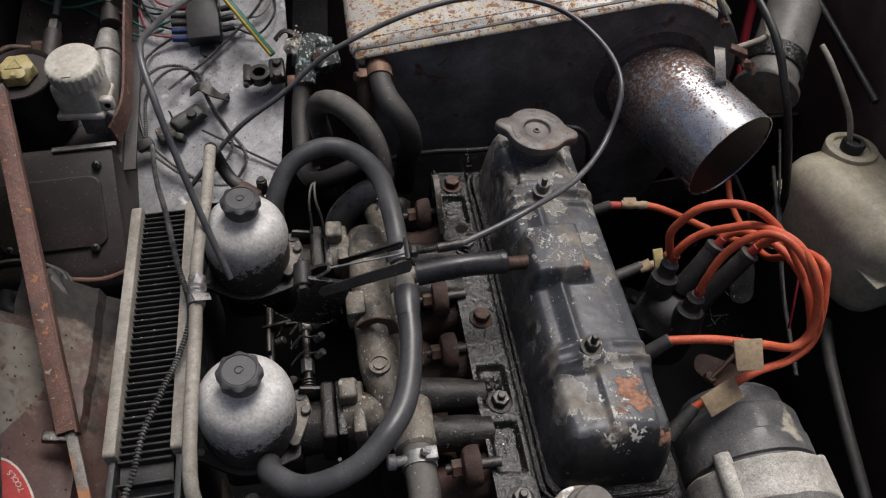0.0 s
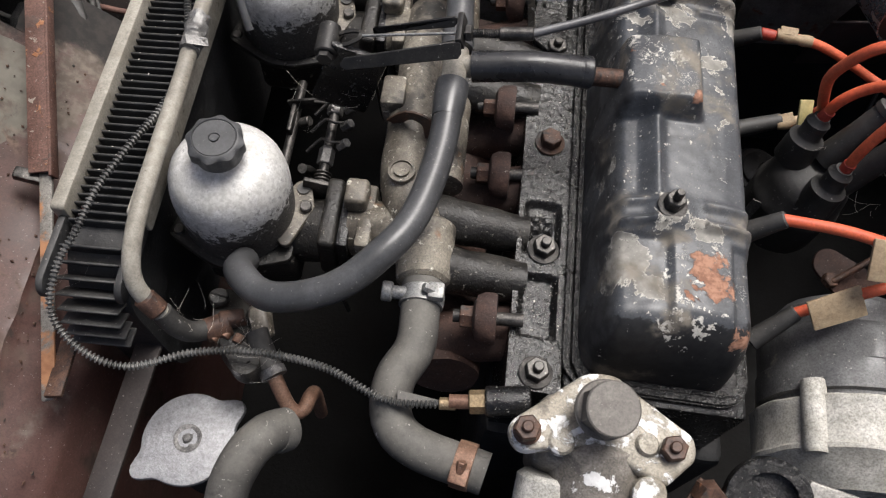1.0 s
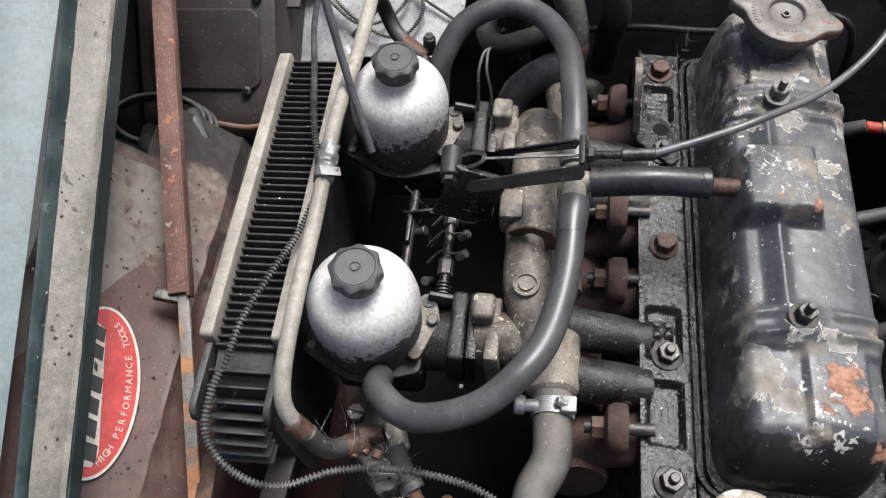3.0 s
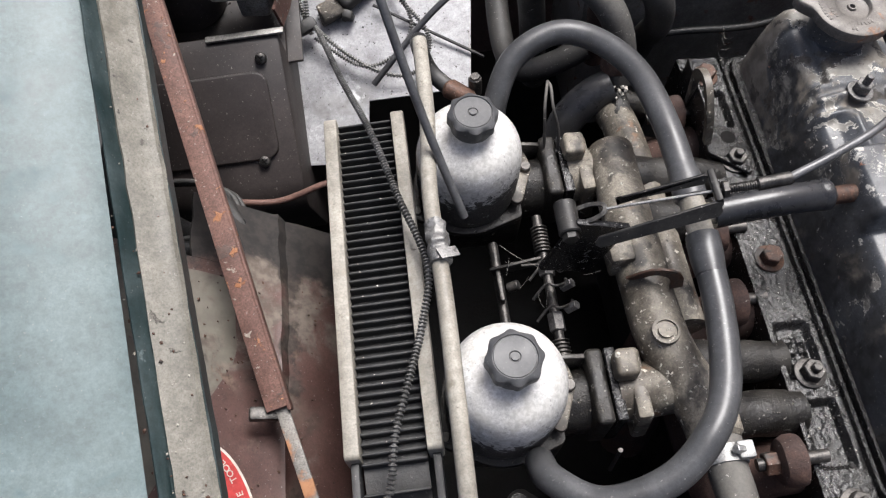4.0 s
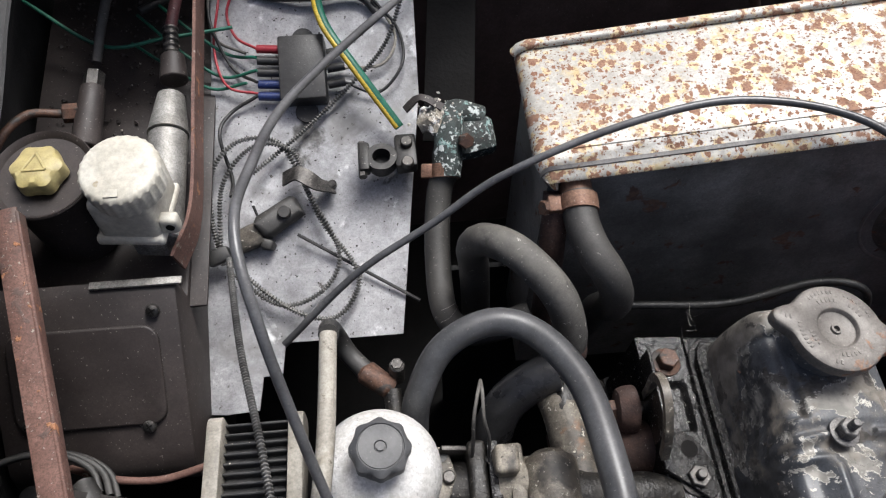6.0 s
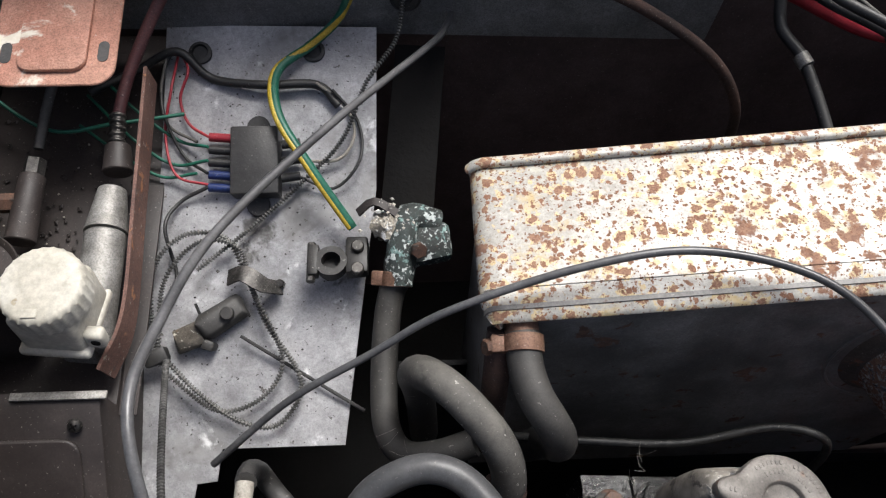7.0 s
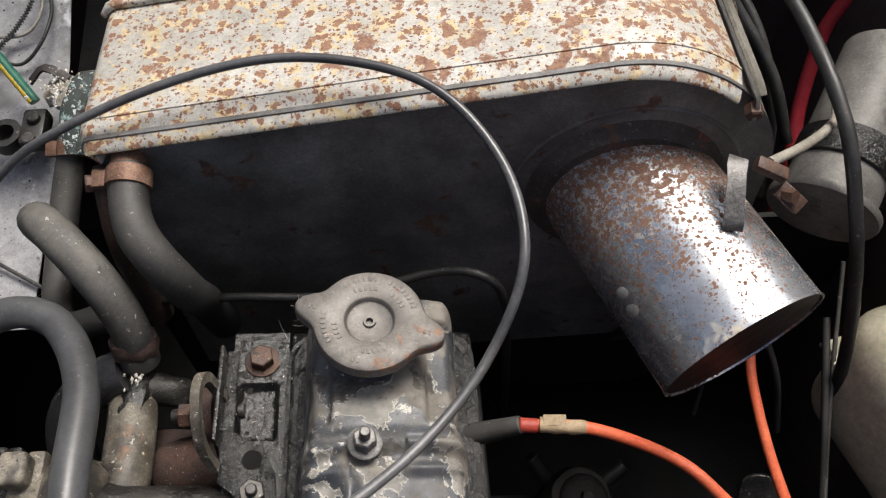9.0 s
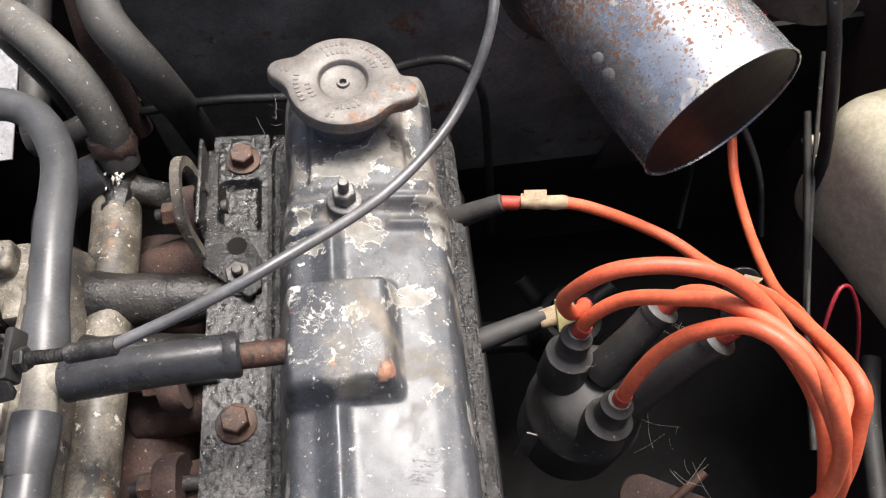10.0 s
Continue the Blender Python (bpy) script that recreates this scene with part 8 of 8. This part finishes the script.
for dx in (0.0, 0.012):
    hose_thing("vacuum_wire", "thin black wire with a sleeve behind the carburettor", [(-0.171 + dx, 0.672, 0.70), (-0.169 + dx, 0.68, 0.73), (-0.168 + dx * 0.6, 0.69, 0.752), (-0.164 + dx * 0.3, 0.705, 0.76), (-0.16, 0.72, 0.75)], 0.0014, "oldrubber", "wire", n=8)
    single("wire_sleeve", rod((-0.1715 + dx, 0.668, 0.692), (-0.1705 + dx, 0.674, 0.712), 0.0034, 0.0028, 12, 0.0008), "black", "black plastic sleeve on a wire", "sleeve")

# ---- dim things low beside the block ----
PM = pose(0.236, 0.714, 0.38, 6, 14, 0)
pump = thing("fuel_pump", "greasy black fuel pump on the side of the block", "fuel pump", (0.236, 0.714, 0.38))
part("body", rough_up(lathe([(0.022, 0.07), (0.03, 0.068), (0.034, 0.06), (0.034, 0.03), (0.03, 0.022), (0.03, 0.0)], PM, 32), 0.0016, 50), "soot", pump)
part("dome", lathe([(0.0, 0.078), (0.02, 0.077), (0.0235, 0.074), (0.0235, 0.068)], PM, 32), "soot", pump)
part("dome_screw", hexhead(0.011, 0.006, PM @ Matrix.Translation((0, 0, 0.0775))), "soot", pump)
for a_ in (2.4, 0.6, -1.4):
    part("outlet", rod(PM @ Vector((0.03 * math.cos(a_), 0.03 * math.sin(a_), 0.045)), PM @ Vector((0.062 * math.cos(a_), 0.062 * math.sin(a_), 0.06)), 0.0085, 0.0075, 16, 0.001), "soot", pump)
part("mounting_arm", box(0.1, 0.03, 0.02, pose(0.17, 0.714, 0.4, 0, 10, 0), 0.004), "soot", pump)
single("chassis_bracket", rough_up(box(0.1, 0.004, 0.12, pose(0.352, 0.852, 0.51, 20, 0, 4), 0.002), 0.0016, 22), "maroon", "dim maroon steel bracket below the air tube", "bracket")
clampm = thing("distributor_clamp", "rusty distributor clamp plate with a bolt", "clamp", (0.24, 0.5, 0.6))
part("plate", rough_up(prism(hull([(-0.02, 0, 0.014), (0.02, 0.006, 0.01), (0.006, -0.014, 0.008)]), 0.004, pose(0.262, 0.487, 0.612, 8, 14, -28), 0.001), 0.0012, 50), "iron", clampm)
part("clamp_rod", rod((0.245, 0.478, 0.622), (0.285, 0.502, 0.636), 0.0028, n=10), "rustbolt", clampm)
part("clamp_nut", hexhead(0.012, 0.007, pose(0.243, 0.48, 0.617, 5, 14, 0)), "rustbolt", clampm)
for pts, r, mt, lab in (([(0.47, 0.83, 0.64), (0.462, 0.77, 0.585), (0.452, 0.7, 0.53), (0.44, 0.62, 0.48)], 0.002, "oldrubber", "thin grey wire beside the washer bottle"),
                        ([(0.46, 0.80, 0.60), (0.45, 0.73, 0.56), (0.446, 0.66, 0.5), (0.43, 0.55, 0.46)], 0.0035, "boot", "black cable beside the washer bottle"),
                        ([(0.5, 0.62, 0.47), (0.478, 0.56, 0.47), (0.46, 0.47, 0.46), (0.45, 0.38, 0.44)], 0.009, "boot", "black corrugated hose on the inner wing"),
                        ([(0.34, 0.76, 0.62), (0.36, 0.78, 0.58), (0.37, 0.79, 0.53), (0.365, 0.77, 0.48)], 0.0022, "black", "thin black wire below the air tube")):
    hose_thing("cable", lab, pts, r, mt, "cable", n=10)

# ---- black cable coiled in the rear corner of the inner wing ----
for r_, dz, n_ in ((0.052, 0.004, 0.0032), (0.047, 0.012, 0.0028), (0.056, -0.002, 0.0026)):
    ring = [(-0.507 + r_ * math.cos(k * 0.6), 0.687 + 0.034 * math.sin(k * 0.6) * r_ / 0.05, 0.668 + dz - 0.18 * r_ * math.cos(k * 0.6)) for k in range(11)]
    hose_thing("cable_coil", "black cable coiled in the corner of the inner wing", ring, n_, "boot", "cable", n=8)
single("cable_end", rough_up(join(hose([(-0.468, 0.69, 0.685), (-0.458, 0.672, 0.684), (-0.452, 0.655, 0.67), (-0.458, 0.642, 0.66)], 0.0085, 14, 0.002), box(0.016, 0.012, 0.01, pose(-0.463, 0.645, 0.662, 20, 10, 30), 0.003)), 0.003, 60), "boot", "crumpled black sleeve at the end of the coiled cable", "sleeve")

# ---- cobwebs and loose dirt ----
rng = random.Random(5)


def strands(name, label, spots, count, reach):
    """Fine sagging threads scattered round some places."""
    bms = []
    for _ in range(count):
        c = Vector(rng.choice(spots))
        a = c + Vector((rng.uniform(-1, 1), rng.uniform(-1, 1), rng.uniform(-0.5, 0.5))) * reach
        b = c + Vector((rng.uniform(-1, 1), rng.uniform(-1, 1), rng.uniform(-0.5, 0.5))) * reach
        mid = (a + b) / 2 - Vector((0, 0, rng.uniform(0.05, 0.4) * (b - a).length))
        bms.append(hose([a, mid, b], rng.uniform(0.00005, 0.00011), 4, 0.006))
    single(name, join(*bms), "decal_white", label, "cobweb", kind="stuff")


strands("cobweb", "fine white cobweb threads between the carburettors", [(-0.195, 0.53, 0.72), (-0.21, 0.57, 0.72), (-0.16, 0.55, 0.74)], 11, 0.018)
strands("cobweb", "fine white cobweb threads round the distributor", [(0.21, 0.56, 0.70), (0.25, 0.52, 0.68), (0.3, 0.6, 0.62), (0.27, 0.49, 0.66)], 26, 0.016)
strands("cobweb", "dusty cobweb threads on the fuel hose", [(-0.25, 0.355, 0.73), (-0.236, 0.355, 0.712), (-0.22, 0.352, 0.71), (-0.2, 0.335, 0.7), (-0.335, 0.36, 0.745)], 26, 0.018)
strands("cobweb", "cobweb threads beside the heater hoses", [(-0.17, 0.80, 0.70), (-0.10, 0.75, 0.70), (0.03, 0.78, 0.70)], 14, 0.016)


def flecks(name, label, mat, count, spot, size):
    """Small flakes of dirt; spot() gives a place and a normal."""
    bm = bmesh.new()
    for _ in range(count):
        p, nn = spot()
        s = size * rng.uniform(0.4, 1.3)
        t = nn.orthogonal().normalized()
        t = (t * math.cos(rng.uniform(0, 6.3)) + nn.cross(t) * math.sin(rng.uniform(0, 6.3))).normalized()
        u = nn.cross(t)
        vs = [bm.verts.new(p + t * s * a + u * s * b * rng.uniform(0.5, 1) + nn * h * s) for a, b, h in ((1, 0, 0), (0, 1, 0.05), (-1, 0, 0), (0, -1, 0), (0, 0, 0.5))]
        for k in range(4):
            bm.faces.new((vs[k], vs[(k + 1) % 4], vs[4]))
    single(name, bm, mat, label, "dirt", kind="stuff")


def on_strip():
    s, k = rng.random(), rng.random()
    y = 0.3 + 0.55 * s
    f = (y - 0.27) / 0.61
    return Vector(((-0.459 + 0.034 * k) * (1 - f) + (-0.52 + 0.027 * k) * f, y, (0.7545 - 0.0012 * k) * (1 - f) + (0.953 - 0.034 * k) * f)), Vector((0.1, -0.3, 1)).normalized()


def on_wing():
    x, y = rng.uniform(-0.5, -0.38), rng.uniform(0.2, 0.61)
    return Vector((x, y, 0.258 - 0.952 * x)), Vector((0.69, 0, 0.72))


def on_sheet():
    x, y = rng.uniform(-0.16, 0.0), rng.uniform(0.0, 0.38)
    return on_plate(x, y, 0.0022), (PL.to_3x3() @ Vector((0, 0, 1))).normalized()


def on_tray():
    x, y = rng.uniform(-0.54, -0.395), rng.uniform(0.86, 1.18)
    return Vector((x, y, 0.7245 + 0.158 * (y - 1.02))), Vector((0, -0.15, 1)).normalized()


def round_place(centre, reach, up):
    """Places scattered round a centre, all with one normal."""
    return lambda: (Vector(centre) + Vector((rng.gauss(0, 1), rng.gauss(0, 1), rng.gauss(0, 0.6))) * reach, Vector(up).normalized())


def on_pleats():
    k = rng.randrange(40)
    return Vector((rng.uniform(-0.343, -0.302), 0.7 - 0.0071 * k, 0.7525)), Vector((0, 0, 1))


flecks("corrosion_crumbs", "white corrosion crumbs round the water elbow", "decal_white", 40, round_place((-0.091, 0.738, 0.703), 0.0065, (-0.4, -0.4, 1)), 0.0022)
flecks("corrosion_crumbs", "white corrosion crumbs on the heater valve", "decal_white", 60, round_place((-0.172, 0.99, 0.752), 0.009, (0, -0.4, 1)), 0.0018)
flecks("dirt_flakes", "pale fluff caught in the filter pleats", "decal_white", 22, on_pleats, 0.0008)
flecks("dirt_flakes", "dry dirt flakes on the wing edge", "rustbolt", 90, on_strip, 0.0016)
flecks("dirt_flakes", "pale flakes on the wing edge", "cream", 60, on_strip, 0.0012)
flecks("dirt_flakes", "dry leaf crumbs on the inner wing", "rustbolt", 260, on_wing, 0.0016)
flecks("dirt_flakes", "dark dirt specks on the aluminium plate", "box", 260, on_sheet, 0.0011)
flecks("dirt_flakes", "crumbled dirt on the tray beside the reservoir", "box", 320, on_tray, 0.0028)
flecks("dirt_flakes", "pale flakes of paint on the tray", "cream", 60, on_tray, 0.0014)
